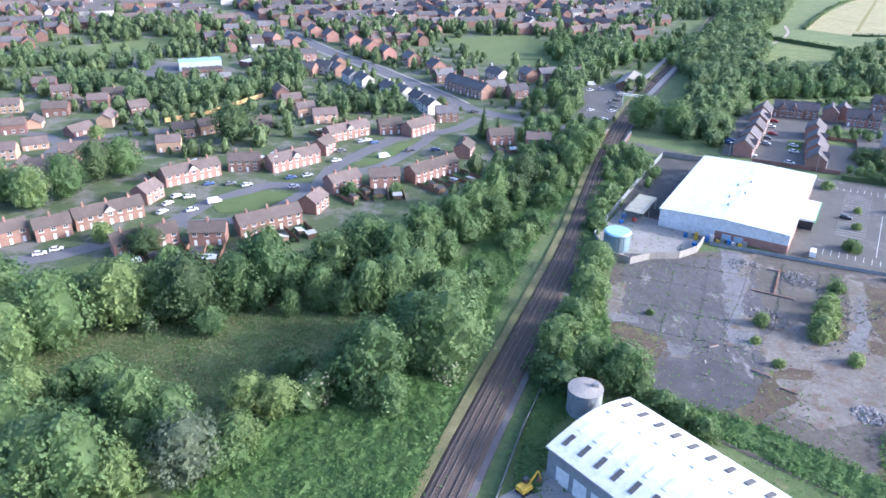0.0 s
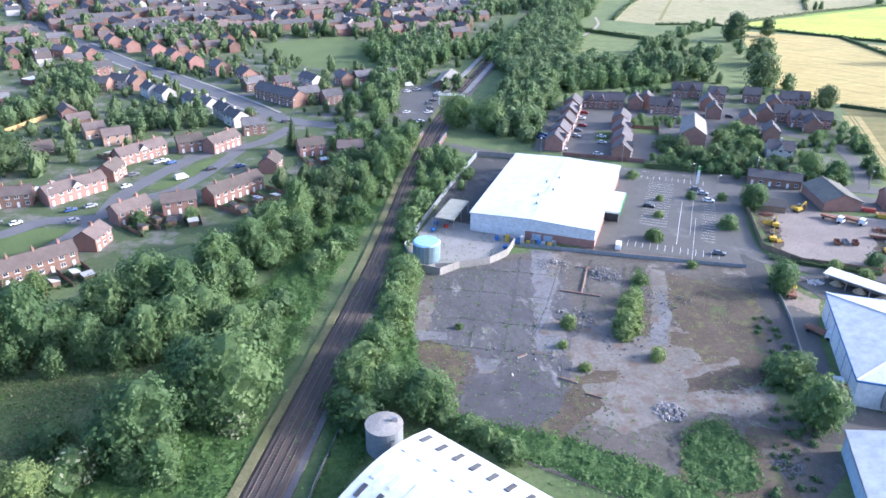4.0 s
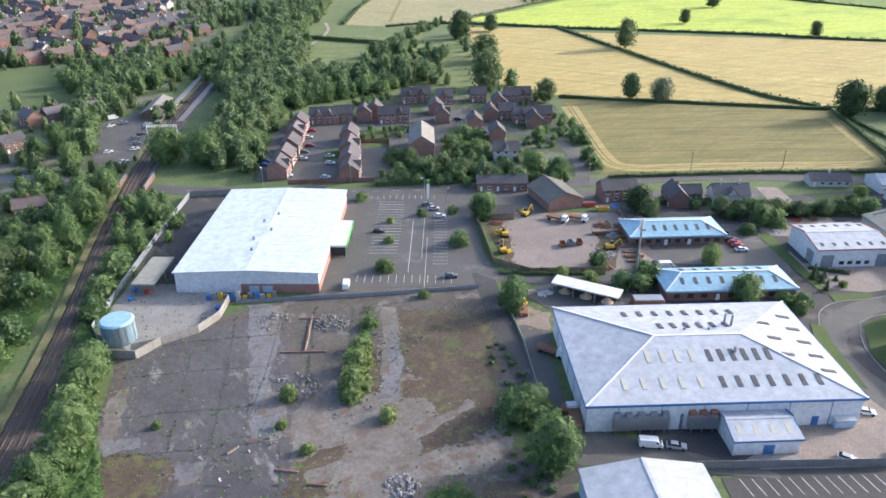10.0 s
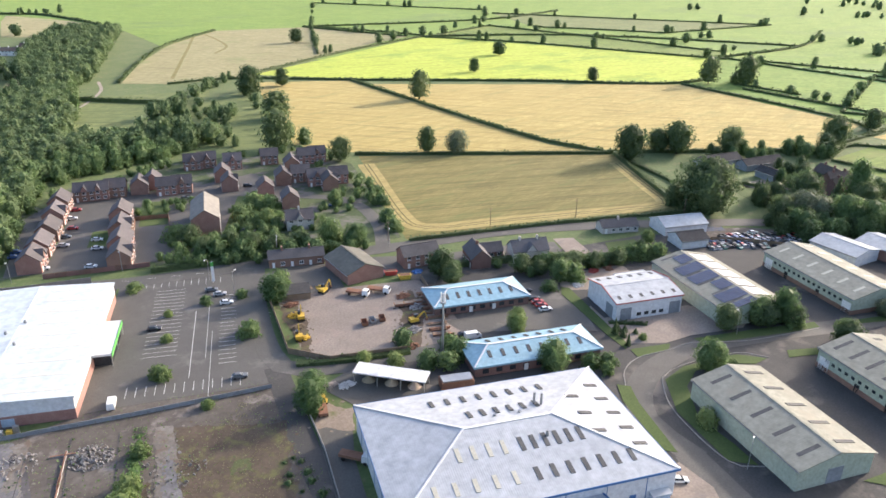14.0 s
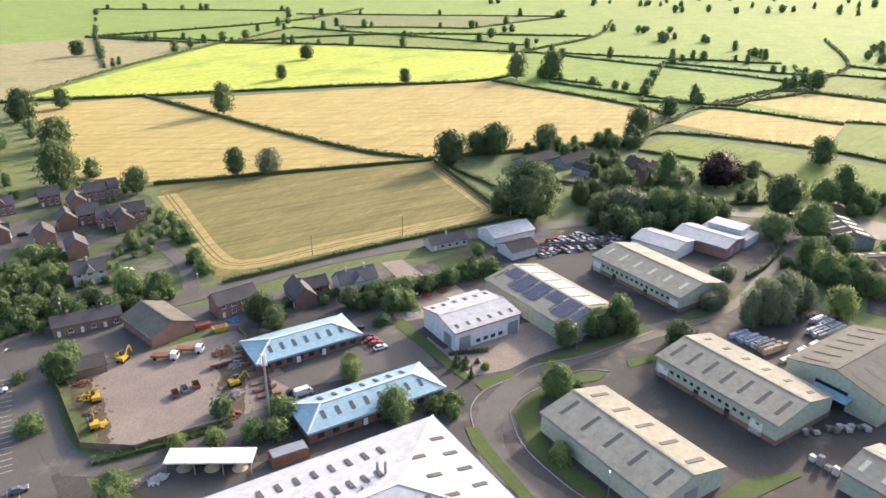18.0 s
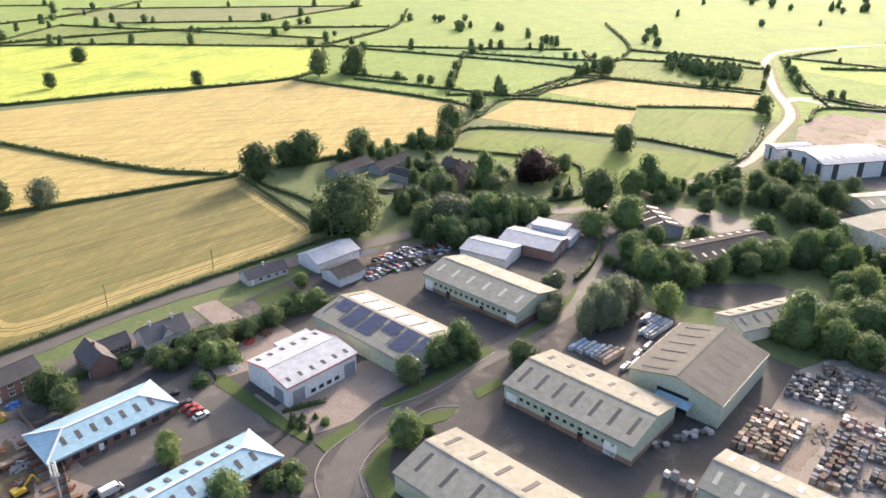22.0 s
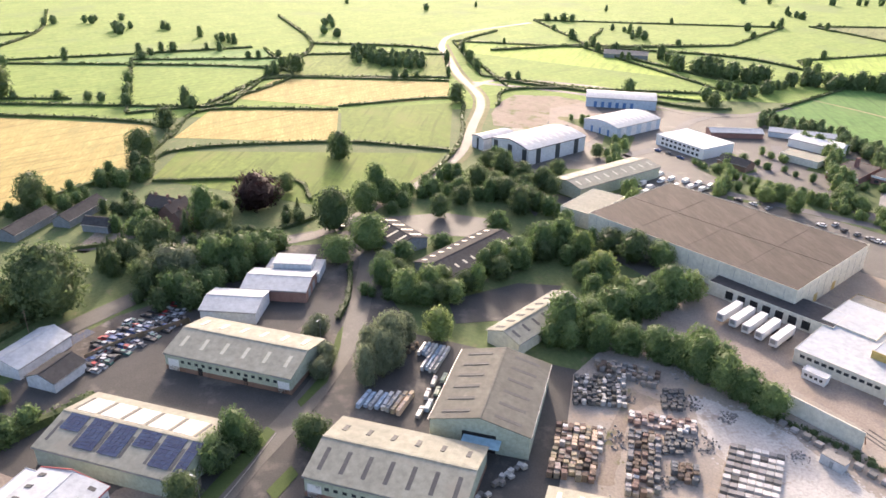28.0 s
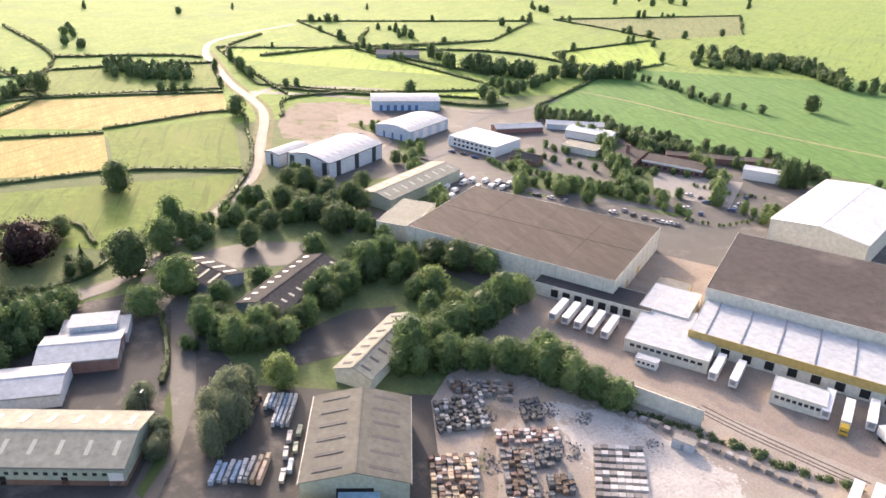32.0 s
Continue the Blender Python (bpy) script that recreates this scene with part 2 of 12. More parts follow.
M["clad_grey"] = mat("grey_cladding", (0.22, 0.24, 0.26), (0.28, 0.30, 0.32), 0.1, 0.6, ribs=(0.4, "X"))
M["trim_blue"] = mat("blue_trim", (0.06, 0.16, 0.36), (0.08, 0.19, 0.40), 0.3, 0.5)
M["trim_red"] = mat("red_trim", (0.45, 0.10, 0.09), (0.5, 0.12, 0.1), 0.3, 0.5)
M["rooflight"] = mat("grey_rooflight", (0.09, 0.09, 0.09), (0.13, 0.13, 0.125), 0.3, 0.75, spec=0.2)
M["rooflight_cream"] = mat("faded_cream_rooflight", (0.60, 0.60, 0.53), (0.65, 0.645, 0.57), 0.3, 0.5)
M["rooflight_pale"] = mat("yellowed_rooflight", (0.50, 0.48, 0.38), (0.56, 0.54, 0.44), 0.3, 0.5)
M["solar"] = mat("solar_panel", (0.036, 0.050, 0.105), (0.050, 0.068, 0.135), 0.6, 0.25, spec=0.6, spread=0.15)
# white of the halls' rooflights and of the solar panels' painted sky reflection
M["rooflight_and_reflection"] = mat("white_rooflight_and_panel_reflection", (0.58, 0.585, 0.59), (0.64, 0.645, 0.65), 0.3, 0.45)
M["glass"] = mat("dark_window_glass", (0.03, 0.035, 0.04), (0.06, 0.065, 0.07), 0.3, 0.12, spec=0.6)
M["metal"] = mat("galvanised_steel", (0.35, 0.36, 0.37), (0.45, 0.46, 0.47), 0.5, 0.4, 0.7)
M["tank"] = mat("blue_grey_tank_steel", (0.17, 0.25, 0.29), (0.22, 0.30, 0.34), 0.3, 0.5, ribs=(0.5, "X"))
M["timber"] = mat("weathered_timber", (0.20, 0.15, 0.10), (0.27, 0.2, 0.14), 0.5, 0.9, fine=4.0, spread=0.2)
M["fence"] = mat("brown_fence", (0.22, 0.12, 0.08), (0.28, 0.16, 0.1), 0.4, 0.9, spread=0.2)
M["fence_new"] = mat("new_larch_fence", (0.48, 0.32, 0.13), (0.55, 0.38, 0.17), 0.4, 0.9)
M["rust"] = mat("rusty_steel", (0.22, 0.11, 0.07), (0.3, 0.16, 0.1), 0.4, 0.85)
M["yellow"] = mat("yellow_machine_paint", (0.55, 0.36, 0.04), (0.6, 0.42, 0.07), 0.6, 0.5)
M["black"] = mat("black_rubber", (0.02, 0.02, 0.02), (0.03, 0.03, 0.03), 0.5, 0.8)
M["bark"] = mat("bark", (0.10, 0.075, 0.055), (0.15, 0.115, 0.085), 1.5, 0.95, bump=0.4)
M["line"] = mat("road_paint", (0.6, 0.6, 0.58), (0.68, 0.68, 0.66), 0.5, 0.7)
M["rubble"] = mat("rubble", (0.24, 0.23, 0.22), (0.34, 0.32, 0.30), 0.5, 0.95, spread=0.3)
M["stone_pack"] = mat("pallet_stone", (0.27, 0.235, 0.20), (0.37, 0.32, 0.27), 0.5, 0.9, spread=0.5)
M["stone_brown"] = mat("pallet_brown_stone", (0.15, 0.11, 0.085), (0.23, 0.17, 0.13), 0.5, 0.9, spread=0.4)
M["stone_slate"] = mat("pallet_slate", (0.12, 0.13, 0.14), (0.19, 0.2, 0.2), 0.5, 0.8, spread=0.35)
M["stone_buff"] = mat("pallet_buff_stone", (0.48, 0.38, 0.26), (0.56, 0.46, 0.33), 0.5, 0.9, spread=0.35)
M["stone_grey"] = mat("pallet_grey_block", (0.22, 0.21, 0.20), (0.31, 0.295, 0.28), 0.5, 0.9, spread=0.45)
M["white_wrap"] = mat("white_shrink_wrap", (0.50, 0.485, 0.46), (0.62, 0.60, 0.57), 0.5, 0.35, spread=0.25)
M["blue_faded"] = mat("faded_blue_sheet", (0.055, 0.075, 0.13), (0.10, 0.115, 0.15), 0.3, 0.7, third=((0.12, 0.1, 0.085), 0.4, 0.4))
M["blue_plastic"] = mat("blue_plastic", (0.05, 0.16, 0.42), (0.08, 0.2, 0.48), 0.5, 0.5)
M["red_plastic"] = mat("red_plastic", (0.45, 0.06, 0.05), (0.5, 0.09, 0.07), 0.5, 0.5)
M["green_panel"] = mat("green_sign_panel", (0.10, 0.42, 0.08), (0.14, 0.48, 0.1), 0.5, 0.5)

def leaf(name, a, b, spread=0.25):
    """Foliage: a rough leaf that lets some light through."""
    m = mat(name, a, b, 0.3, 0.6, fine=1.6, spread=spread, spec=0.25)
    n, l = m.node_tree.nodes, m.node_tree.links
    bs, out = n["Principled BSDF"], n["Material Output"]
    isl = n.new("ShaderNodeNewGeometry")
    hsv = n.new("ShaderNodeHueSaturation")
    mr = n.new("ShaderNodeMapRange")
    mr.inputs[3].default_value, mr.inputs[4].default_value = 0.84, 1.18
    l.new(isl.outputs["Random Per Island"], mr.inputs[0])
    l.new(mr.outputs[0], hsv.inputs["Value"])
    l.new(bs.inputs["Base Color"].links[0].from_socket, hsv.inputs["Color"])
    l.new(hsv.outputs[0], bs.inputs["Base Color"])
    tr = n.new("ShaderNodeBsdfTranslucent")
    l.new(hsv.outputs[0], tr.inputs[0])
    mx = n.new("ShaderNodeMixShader")
    mx.inputs[0].default_value = 0.5
    l.new(bs.outputs[0], mx.inputs[1]); l.new(tr.outputs[0], mx.inputs[2]); l.new(mx.outputs[0], out.inputs[0])
    return m
M["leaf"] = leaf("leaf_green", (0.128, 0.205, 0.078), (0.175, 0.255, 0.102))
M["leaf_dark"] = leaf("leaf_dark_green", (0.098, 0.150, 0.064), (0.138, 0.190, 0.084))
M["leaf_light"] = leaf("leaf_light_green", (0.170, 0.245, 0.085), (0.220, 0.290, 0.110))
M["leaf_grey"] = leaf("leaf_grey_green", (0.165, 0.205, 0.125), (0.210, 0.250, 0.160))
M["leaf_copper"] = leaf("leaf_copper", (0.030, 0.016, 0.018), (0.046, 0.026, 0.026), 0.1)
M["leaf_hedge"] = leaf("hedge_leaf", (0.098, 0.145, 0.058), (0.135, 0.180, 0.078), 0.15)
M["leaf_wood"] = leaf("woodland_leaf", (0.128, 0.195, 0.084), (0.178, 0.245, 0.110), 0.1)
M["leaf_bramble"] = leaf("bramble_leaf", (0.110, 0.205, 0.060), (0.165, 0.255, 0.085), 0.05)
M["leaf_straw"] = leaf("seeding_grass", (0.19, 0.21, 0.10), (0.25, 0.25, 0.13), 0.1)
M["blossom"] = leaf("cream_blossom", (0.42, 0.42, 0.26), (0.5, 0.5, 0.34), 0.1)

def bloom(m, weight, tint):
    """The soft sheen of fine stalks and blades towards low sun."""
    bs = m.node_tree.nodes["Principled BSDF"]
    bs.inputs["Sheen Weight"].default_value, bs.inputs["Sheen Roughness"].default_value = weight, 0.5
    bs.inputs["Sheen Tint"].default_value = (*tint, 1)
for key in ("grass", "lawn", "verge", "town_ground"):
    bloom(M[key], 0.08, (0.6, 0.66, 0.35))

def crop(name, a, b, third, ang, gap):
    """A field surface with rows along ang degrees and tramlines gap metres apart."""
    m = mat(name, a, b, 0.03, 0.95, fine=0.16, third=third, stretch=(ang, 6.0 if gap < 13 else 1.5), grain=0.8, spec=0.22)
    n, l = m.node_tree.nodes, m.node_tree.links
    bs = n["Principled BSDF"]
    src = bs.inputs["Base Color"].links[0].from_socket
    geo = n.new("ShaderNodeNewGeometry")
    mp = n.new("ShaderNodeMapping")
    mp.inputs["Rotation"].default_value = (0, 0, radians(ang))
    l.new(geo.outputs["Position"], mp.inputs["Vector"])
    wv = n.new("ShaderNodeTexWave")
    wv.bands_direction = "Y"
    wv.inputs["Scale"].default_value = 0.314 / gap
    wv.inputs["Distortion"].default_value = 1.2
    wv.inputs["Detail Scale"].default_value = 0.05
    l.new(mp.outputs[0], wv.inputs["Vector"])
    mr = n.new("ShaderNodeMapRange")
    mr.inputs[1].default_value, mr.inputs[2].default_value, mr.inputs[3].default_value, mr.inputs[4].default_value = 0.88, 1.0, 0.0, 0.42 if gap < 13 else 0.15
    l.new(wv.outputs[1], mr.inputs[0])
    mx = n.new("ShaderNodeMix")
    mx.data_type = "RGBA"
    l.new(mr.outputs[0], mx.inputs[0])
    l.new(src, mx.inputs[6])
    mx.inputs[7].default_value = (*[c * 0.6 for c in a], 1)
    l.new(mx.outputs[2], bs.inputs["Base Color"])
    rw_ = n.new("ShaderNodeTexWave")
    rw_.bands_direction = "Y"
    rw_.inputs["Scale"].default_value, rw_.inputs["Distortion"].default_value = 0.314 / 2.4, 2.5
    rw_.inputs["Detail"].default_value, rw_.inputs["Detail Scale"].default_value = 3.0, 0.25
    l.new(mp.outputs[0], rw_.inputs["Vector"])
    sq = n.new("ShaderNodeMapping")
    sq.inputs["Scale"].default_value = (0.022, 0.3, 1.0)
    l.new(mp.outputs[0], sq.inputs["Vector"])
    lo = n.new("ShaderNodeTexNoise")
    lo.inputs["Scale"].default_value, lo.inputs["Detail"].default_value = 1.0, 5.0
    l.new(sq.outputs[0], lo.inputs["Vector"])
    lm = n.new("ShaderNodeMapRange")
    lm.inputs[1].default_value, lm.inputs[2].default_value, lm.inputs[3].default_value, lm.inputs[4].default_value = 0.53, 0.66, 0.0, 0.6
    l.new(lo.outputs[0], lm.inputs[0])
    su = n.new("ShaderNodeMath")
    su.operation, su.inputs[1].default_value = "MULTIPLY_ADD", 0.3 if gap < 13 else 0.06
    l.new(rw_.outputs[1], su.inputs[0])
    l.new(lm.outputs[0], su.inputs[2])
    m2 = n.new("ShaderNodeMix")
    m2.data_type = "RGBA"
    l.new(su.outputs[0], m2.inputs[0])
    l.new(mx.outputs[2], m2.inputs[6])
    m2.inputs[7].default_value = (*[c * 0.5 for c in a], 1)
    l.new(m2.outputs[2], bs.inputs["Base Color"])
    bloom(m, 0.1, tuple(min(1, c * 1.4 + .25) for c in b))
    return m
M["crop_gold"] = crop("ripening_barley", (0.39, 0.305, 0.10), (0.55, 0.445, 0.17), ((0.27, 0.24, 0.085), 0.02, 0.3), 55, 12)
M["crop_green"] = crop("green_gold_barley", (0.18, 0.165, 0.052), (0.29, 0.24, 0.085), ((0.15, 0.155, 0.05), 0.02, 0.32), 28, 9)
M["crop_bright"] = crop("bright_green_crop", (0.38, 0.46, 0.06), (0.46, 0.53, 0.08), ((0.17, 0.27, 0.045), 0.008, 0.3), 20, 18)
M["crop_tan"] = crop("tan_meadow", (0.27, 0.25, 0.12), (0.34, 0.31, 0.16), ((0.18, 0.2, 0.08), 0.02, 0.2), 50, 14)
M["pasture"] = crop("pasture", (0.13, 0.195, 0.035), (0.18, 0.245, 0.045), ((0.15, 0.18, 0.045), 0.02, 0.3), 15, 22)
M["pasture_dull"] = crop("dull_pasture", (0.135, 0.175, 0.058), (0.185, 0.215, 0.075), ((0.14, 0.17, 0.06), 0.01, 0.2), 40, 25)
M["pasture_blue"] = crop("cool_pasture", (0.13, 0.25, 0.06), (0.17, 0.29, 0.075), ((0.14, 0.22, 0.07), 0.01, 0.2), 75, 20)
M["pasture_deep"] = crop("deep_green_pasture", (0.085, 0.20, 0.04), (0.11, 0.235, 0.05), ((0.09, 0.17, 0.04), 0.02, 0.2), 20, 24)
M["pasture_bright"] = crop("bright_pasture", (0.26, 0.38, 0.06), (0.32, 0.44, 0.08), ((0.18, 0.27, 0.05), 0.01, 0.2), 30, 20)
M["pasture_far"] = crop("far_pasture", (0.155, 0.255, 0.045), (0.22, 0.31, 0.06), ((0.12, 0.18, 0.05), 0.006, 0.25), 60, 30)

# ---- building kit ----
def link(name, bm, material, parent=None, label="", smooth=False):
    me = bpy.data.meshes.new(name)
    bm.to_mesh(me)
    bm.free()
    if smooth:
        me.polygons.foreach_set("use_smooth", [True] * len(me.polygons))
    for mm in (material if isinstance(material, (list, tuple)) else [material]):
        me.materials.append(mm)
    ob = new(name, me)
    if parent:
        ob.parent = parent
    if label:
        ob["label"] = label
    return ob

def part(name, bm, material, parent, label=""):
    return link(name, bm, material, parent, label)

def share(name, mesh, parent, m=None):
    ob = new(name, mesh)
    ob.parent = parent
    if m is not None:
        ob.matrix_local = m
    return ob

def prism(pts, z0, z1):
    """A straight solid over the outline pts; z1 may be a list of heights."""
    bm = bmesh.new()
    h = z1 if isinstance(z1, (list, tuple)) else [z1] * len(pts)
    lo = [bm.verts.new((x, y, z0)) for x, y in pts]
    hi = [bm.verts.new((x, y, z)) for (x, y), z in zip(pts, h)]
    bm.faces.new(lo[::-1])
    bm.faces.new(hi)
    k = len(pts)
    for i in range(k):
        bm.faces.new((lo[i], lo[(i + 1) % k], hi[(i + 1) % k], hi[i]))
    bmesh.ops.recalc_face_normals(bm, faces=bm.faces)
    return bm

def box(x0, x1, y0, y1, z0, z1):
    return prism([(x0, y0), (x1, y0), (x1, y1), (x0, y1)], z0, z1)

def slab(a, b, c, d, t):
    """A plate of thickness t under the four corners a, b, c, d."""
    bm = bmesh.new()
    n = (Vector(b) - Vector(a)).cross(Vector(d) - Vector(a)).normalized() * t
    hi = [bm.verts.new(Vector(p)) for p in (a, b, c, d)]
    lo = [bm.verts.new(Vector(p) - n) for p in (a, b, c, d)]
    bm.faces.new(hi)
    bm.faces.new(lo[::-1])
    for i in range(4):
        bm.faces.new((lo[i], lo[(i + 1) % 4], hi[(i + 1) % 4], hi[i]))
    bmesh.ops.recalc_face_normals(bm, faces=bm.faces)
    return bm

def cyl(x, y, z0, z1, r0, r1=None, seg=16):
    bm = bmesh.new()
    bmesh.ops.create_cone(bm, cap_ends=True, segments=seg, radius1=r0, radius2=r0 if r1 is None else r1, depth=z1 - z0, matrix=Matrix.Translation((x, y, (z0 + z1) / 2)))
    return bm

def thing(name, x, y, yaw, label, category, group="", z=0.0):
    e = new(name)
    e.matrix_world = pose(x, y, z, 0, 0, yaw)
    e.empty_display_size = 0.5
    return tagged(e, label, category, group)

SITES = []
def site(cx, cy, w, d, yaw):
    SITES.append((cx, cy, w / 2, d / 2, math.cos(radians(yaw)), math.sin(radians(yaw))))
def built(x, y, gap):
    return any(abs((x - cx) * c + (y - cy) * q) < hw + gap and abs((y - cy) * c - (x - cx) * q) < hd + gap for cx, cy, hw, hd, c, q in SITES)

def sheet(name, pts, z, material, label, category, kind="structure"):
    """A flat piece of ground with a thin edge."""
    ob = link(name, prism(pts, z - 0.04, z), material)
    return tagged(ob, label, category, kind=kind)

def smooth_line(pts, step=6.0):
    """Catmull-Rom through pts."""
    out = []
    P = [Vector((*p, 0)) for p in pts]
    P = [P[0] * 2 - P[1]] + P + [P[-1] * 2 - P[-2]]
    for i in range(1, len(P) - 2):
        a, b, c, d = P[i - 1:i + 3]
        k = max(2, int((c - b).length / step))
        for j in range(k):
            t = j / k
            out.append(0.5 * (2 * b + (c - a) * t + (2 * a - 5 * b + 4 * c - d) * t * t + (3 * b - a - 3 * c + d) * t ** 3))
    out.append(P[-2])
    return out

def ribbon(name, pts, width, z, material, label, category, off=0.0, step=6.0, thick=0.04):
    line = smooth_line(pts, step)
    bm = bmesh.new()
    rows = []
    for i, p in enumerate(line):
        d = (line[min(i + 1, len(line) - 1)] - line[max(i - 1, 0)]).normalized()
        n = Vector((-d.y, d.x, 0))
        rows.append([bm.verts.new(p + n * (off + s * width / 2) + Vector((0, 0, zz))) for s, zz in ((1, z - thick), (1, z), (-1, z), (-1, z - thick))])
    for a, b in zip(rows, rows[1:]):
        for j in range(3):
            bm.faces.new((a[j], a[j + 1], b[j + 1], b[j]))
    bmesh.ops.recalc_face_normals(bm, faces=bm.faces)
    return tagged(link(name, bm, material), label, category, kind="structure")

# ---- ground, fields, roads ----
sheet("ground", [(-1500, -1500), (3200, -1500), (3200, 2600), (-1500, 2600)], 0.0, M["grass"], "rough green grassland reaching the horizon", "ground")
tagged(link("far_farmland", prism([(640, -200), (560, -560), (100, -900), (400, -1400), (3000, -1400), (3000, 2400), (-600, 2400), (-600, 1260), (310, 1130), (450, 980), (420, 800), (620, 420)], 0.0, 0.03), M["pasture_far"]), "pale green far farmland in evening sun", "field", kind="structure")

sheet("town_ground", [(-420, 150), (-130, 175), (-70, 215), (0, 260), (55, 345), (110, 470), (220, 700), (300, 1100), (-500, 1200)], 0.03, M["town_ground"], "gardens, drives and lawns among houses", "gardens")
def field(pts, key, label, z=0.08):
    sheet("field", pts, z, M[key], label, "field")
field([(316, 361), (425, 267), (369, 194), (254, 253)], "crop_green", "green and gold barley field beside the road")
field([(389, 588), (452, 545), (415, 305), (424, 274), (320, 366), (303, 404)], "crop_gold", "golden barley field with tramlines")
field([(455, 522), (653, 351), (611, 197), (519, 192), (425, 273), (421, 340)], "crop_gold", "wide golden barley field with tramlines")
field([(408, 619), (698, 714), (821, 401), (671, 350), (457, 545)], "crop_bright", "bright yellow-green field in evening sun")
field([(333, 626), (306, 652), (365, 744), (436, 834), (535, 916), (641, 882), (681, 734), (383, 613)], "crop_tan", "tan meadow with curving tracks")
field([(821, 395), (776, 127), (652, 167), (673, 307)], "pasture_far", "pale green pasture")
field([(677, 153), (741, 127), (719, -7), (665, 1), (648, 82)], "crop_gold", "narrow golden barley field")
field([(582, 180), (644, 167), (639, 82), (563, 86)], "crop_gold", "small golden stubble field")
field([(640, 80), (652, 1), (548, 21), (564, 83)], "pasture", "small green paddock")
field([(509, 179), (555, 173), (536, 25), (485, 51), (464, 98)], "pasture", "green grazing paddock beside the road")
field([(602, -209), (700, -360), (560, -560), (330, -480), (300, -300), (391, -290), (426, -268), (519, -220)], "pasture_deep", "deep green pasture behind the works")
field([(856, -33), (693, -232), (646, -216), (708, -35)], "pasture_far", "pale green pasture past the junction")
M["headland"] = crop("pale_headland", (0.36, 0.29, 0.105), (0.46, 0.375, 0.15), ((0.24, 0.21, 0.075), 0.05, 0.4), 28, 9)
M["wheeling"] = mat("crushed_stalks", (0.11, 0.10, 0.04), (0.16, 0.14, 0.055), 0.3, 0.95, fine=1.0)
HEAD = [(309, 346), (300, 329), (284, 300), (272, 277), (267, 262), (274, 253), (296, 242), (330, 224), (364, 206), (374, 206), (384, 219), (400, 241), (412, 257)]
ribbon("headland", HEAD, 9.0, .1, M["headland"], "pale trampled headland of the barley field", "field margin", step=4.0, thick=.02)
for o in (-1.0, 1.0):
    ribbon("wheel_track", HEAD, .55, .112, M["wheeling"], "dark wheel track through the barley", "track", off=o, step=4.0, thick=.01)
for off in (24, 48, 72):
    a_, b_ = (262 + off * .52, 259 + off * .86), (366 + off * .55, 199 + off * .82)
    for o in (-.9, .9):
        ribbon("wheel_track", [a_, ((a_[0] + b_[0]) / 2 + 1, (a_[1] + b_[1]) / 2 - 1), b_], .35, .093, M["wheeling"], "faint tramline through the barley", "track", off=o, step=8.0, thick=.01)
field([(366, 1163), (397, 1248), (442, 1122), (443, 1040), (375, 954), (322, 1008)], "crop_tan", "brown ploughed field beyond the wood")
ribbon("wheel_track", [(443, 749), (482, 796), (506, 903), (431, 784), (347, 645)], 3.0, .1, M["crop_green"], "curving dark track through the tan meadow", "track", step=8.0, thick=.01)
sheet("playing_field", [(-2, 590), (60, 610), (100, 541), (76, 486), (33, 505)], 0.06, M["lawn"], "mown green playing field", "playing field")
sheet("school_field", [(-278, 528), (-214, 586), (-195, 543), (-254, 502)], 0.06, M["lawn"], "mown pale green sports field", "playing field")

ribbon("road", [(62, 355), (99, 325), (131, 304), (158, 288), (196, 272), (245, 250), (291, 231), (335, 201), (370, 172), (395, 148), (420, 121), (430, 98)], 8.5, 0.14, M["asphalt"], "grey asphalt main road", "road")
# the main road onward, its colour lifted for glare off the surface
ribbon("road", [(425, 110), (430, 98), (440, 86), (458, 72), (484, 49), (512, 30), (540, 15), (590, -1), (662, -21), (745, -20), (808, -23), (890, -29), (958, -59), (1038, -161)], 6.2, 0.15, M["road_sunny"], "country road between hedges, paled for sun glare", "road")
ribbon("road", [(213, 105), (218, 122), (234, 132), (258, 131), (283, 119), (317, 99.5), (347, 87.5), (384, 80.5), (408, 78), (432, 86)], 7.4, 0.13, M["asphalt"], "grey asphalt estate road", "road")
ribbon("road", [(213, 107), (206, 92), (195, 70)], 8.0, 0.12, M["asphalt"], "grey asphalt estate road", "road")
ribbon("road", [(195, 270), (180, 245), (166, 214), (168, 201), (190, 188), (215, 178)], 7.0, 0.12, M["asphalt"], "grey asphalt access road", "road")
ribbon("road", [(163, 207), (146, 165), (141, 149), (130, 120)], 6.5, 0.10, M["asphalt_dark"], "dark asphalt lane beside the factory", "road")
ribbon("road", [(240, 250), (258, 276), (266, 307), (250, 330)], 6.0, 0.12, M["asphalt"], "grey residential road", "road")
ribbon("road", [(62, 355), (45, 372), (25, 382), (8, 399), (-5, 422), (-26, 455), (-54, 497), (-82, 534), (-128, 610), (-190, 720)], 9.5, 0.12, M["road_town"], "grey town road", "road")
ribbon("road", [(-220, 195), (-140, 208), (-118, 218), (-96, 240), (-90, 256), (-69, 277), (-52, 276), (-46, 300), (-23, 338), (4, 354), (18, 375)], 7.0, 0.11, M["road_town"], "grey residential road with parked cars", "road")
for o in (-6.2, 6.2):
    ribbon("pavement", [(8, 399), (-5, 422), (-26, 455), (-54, 497), (-82, 534), (-128, 610)], 2.0, .2, M["concrete"], "pale pavement beside the town road", "pavement", off=o, thick=.15)
ribbon("road", [(-96, 238), (-68, 246), (-52, 274)], 6.0, 0.10, M["road_town"], "grey residential loop road", "road")
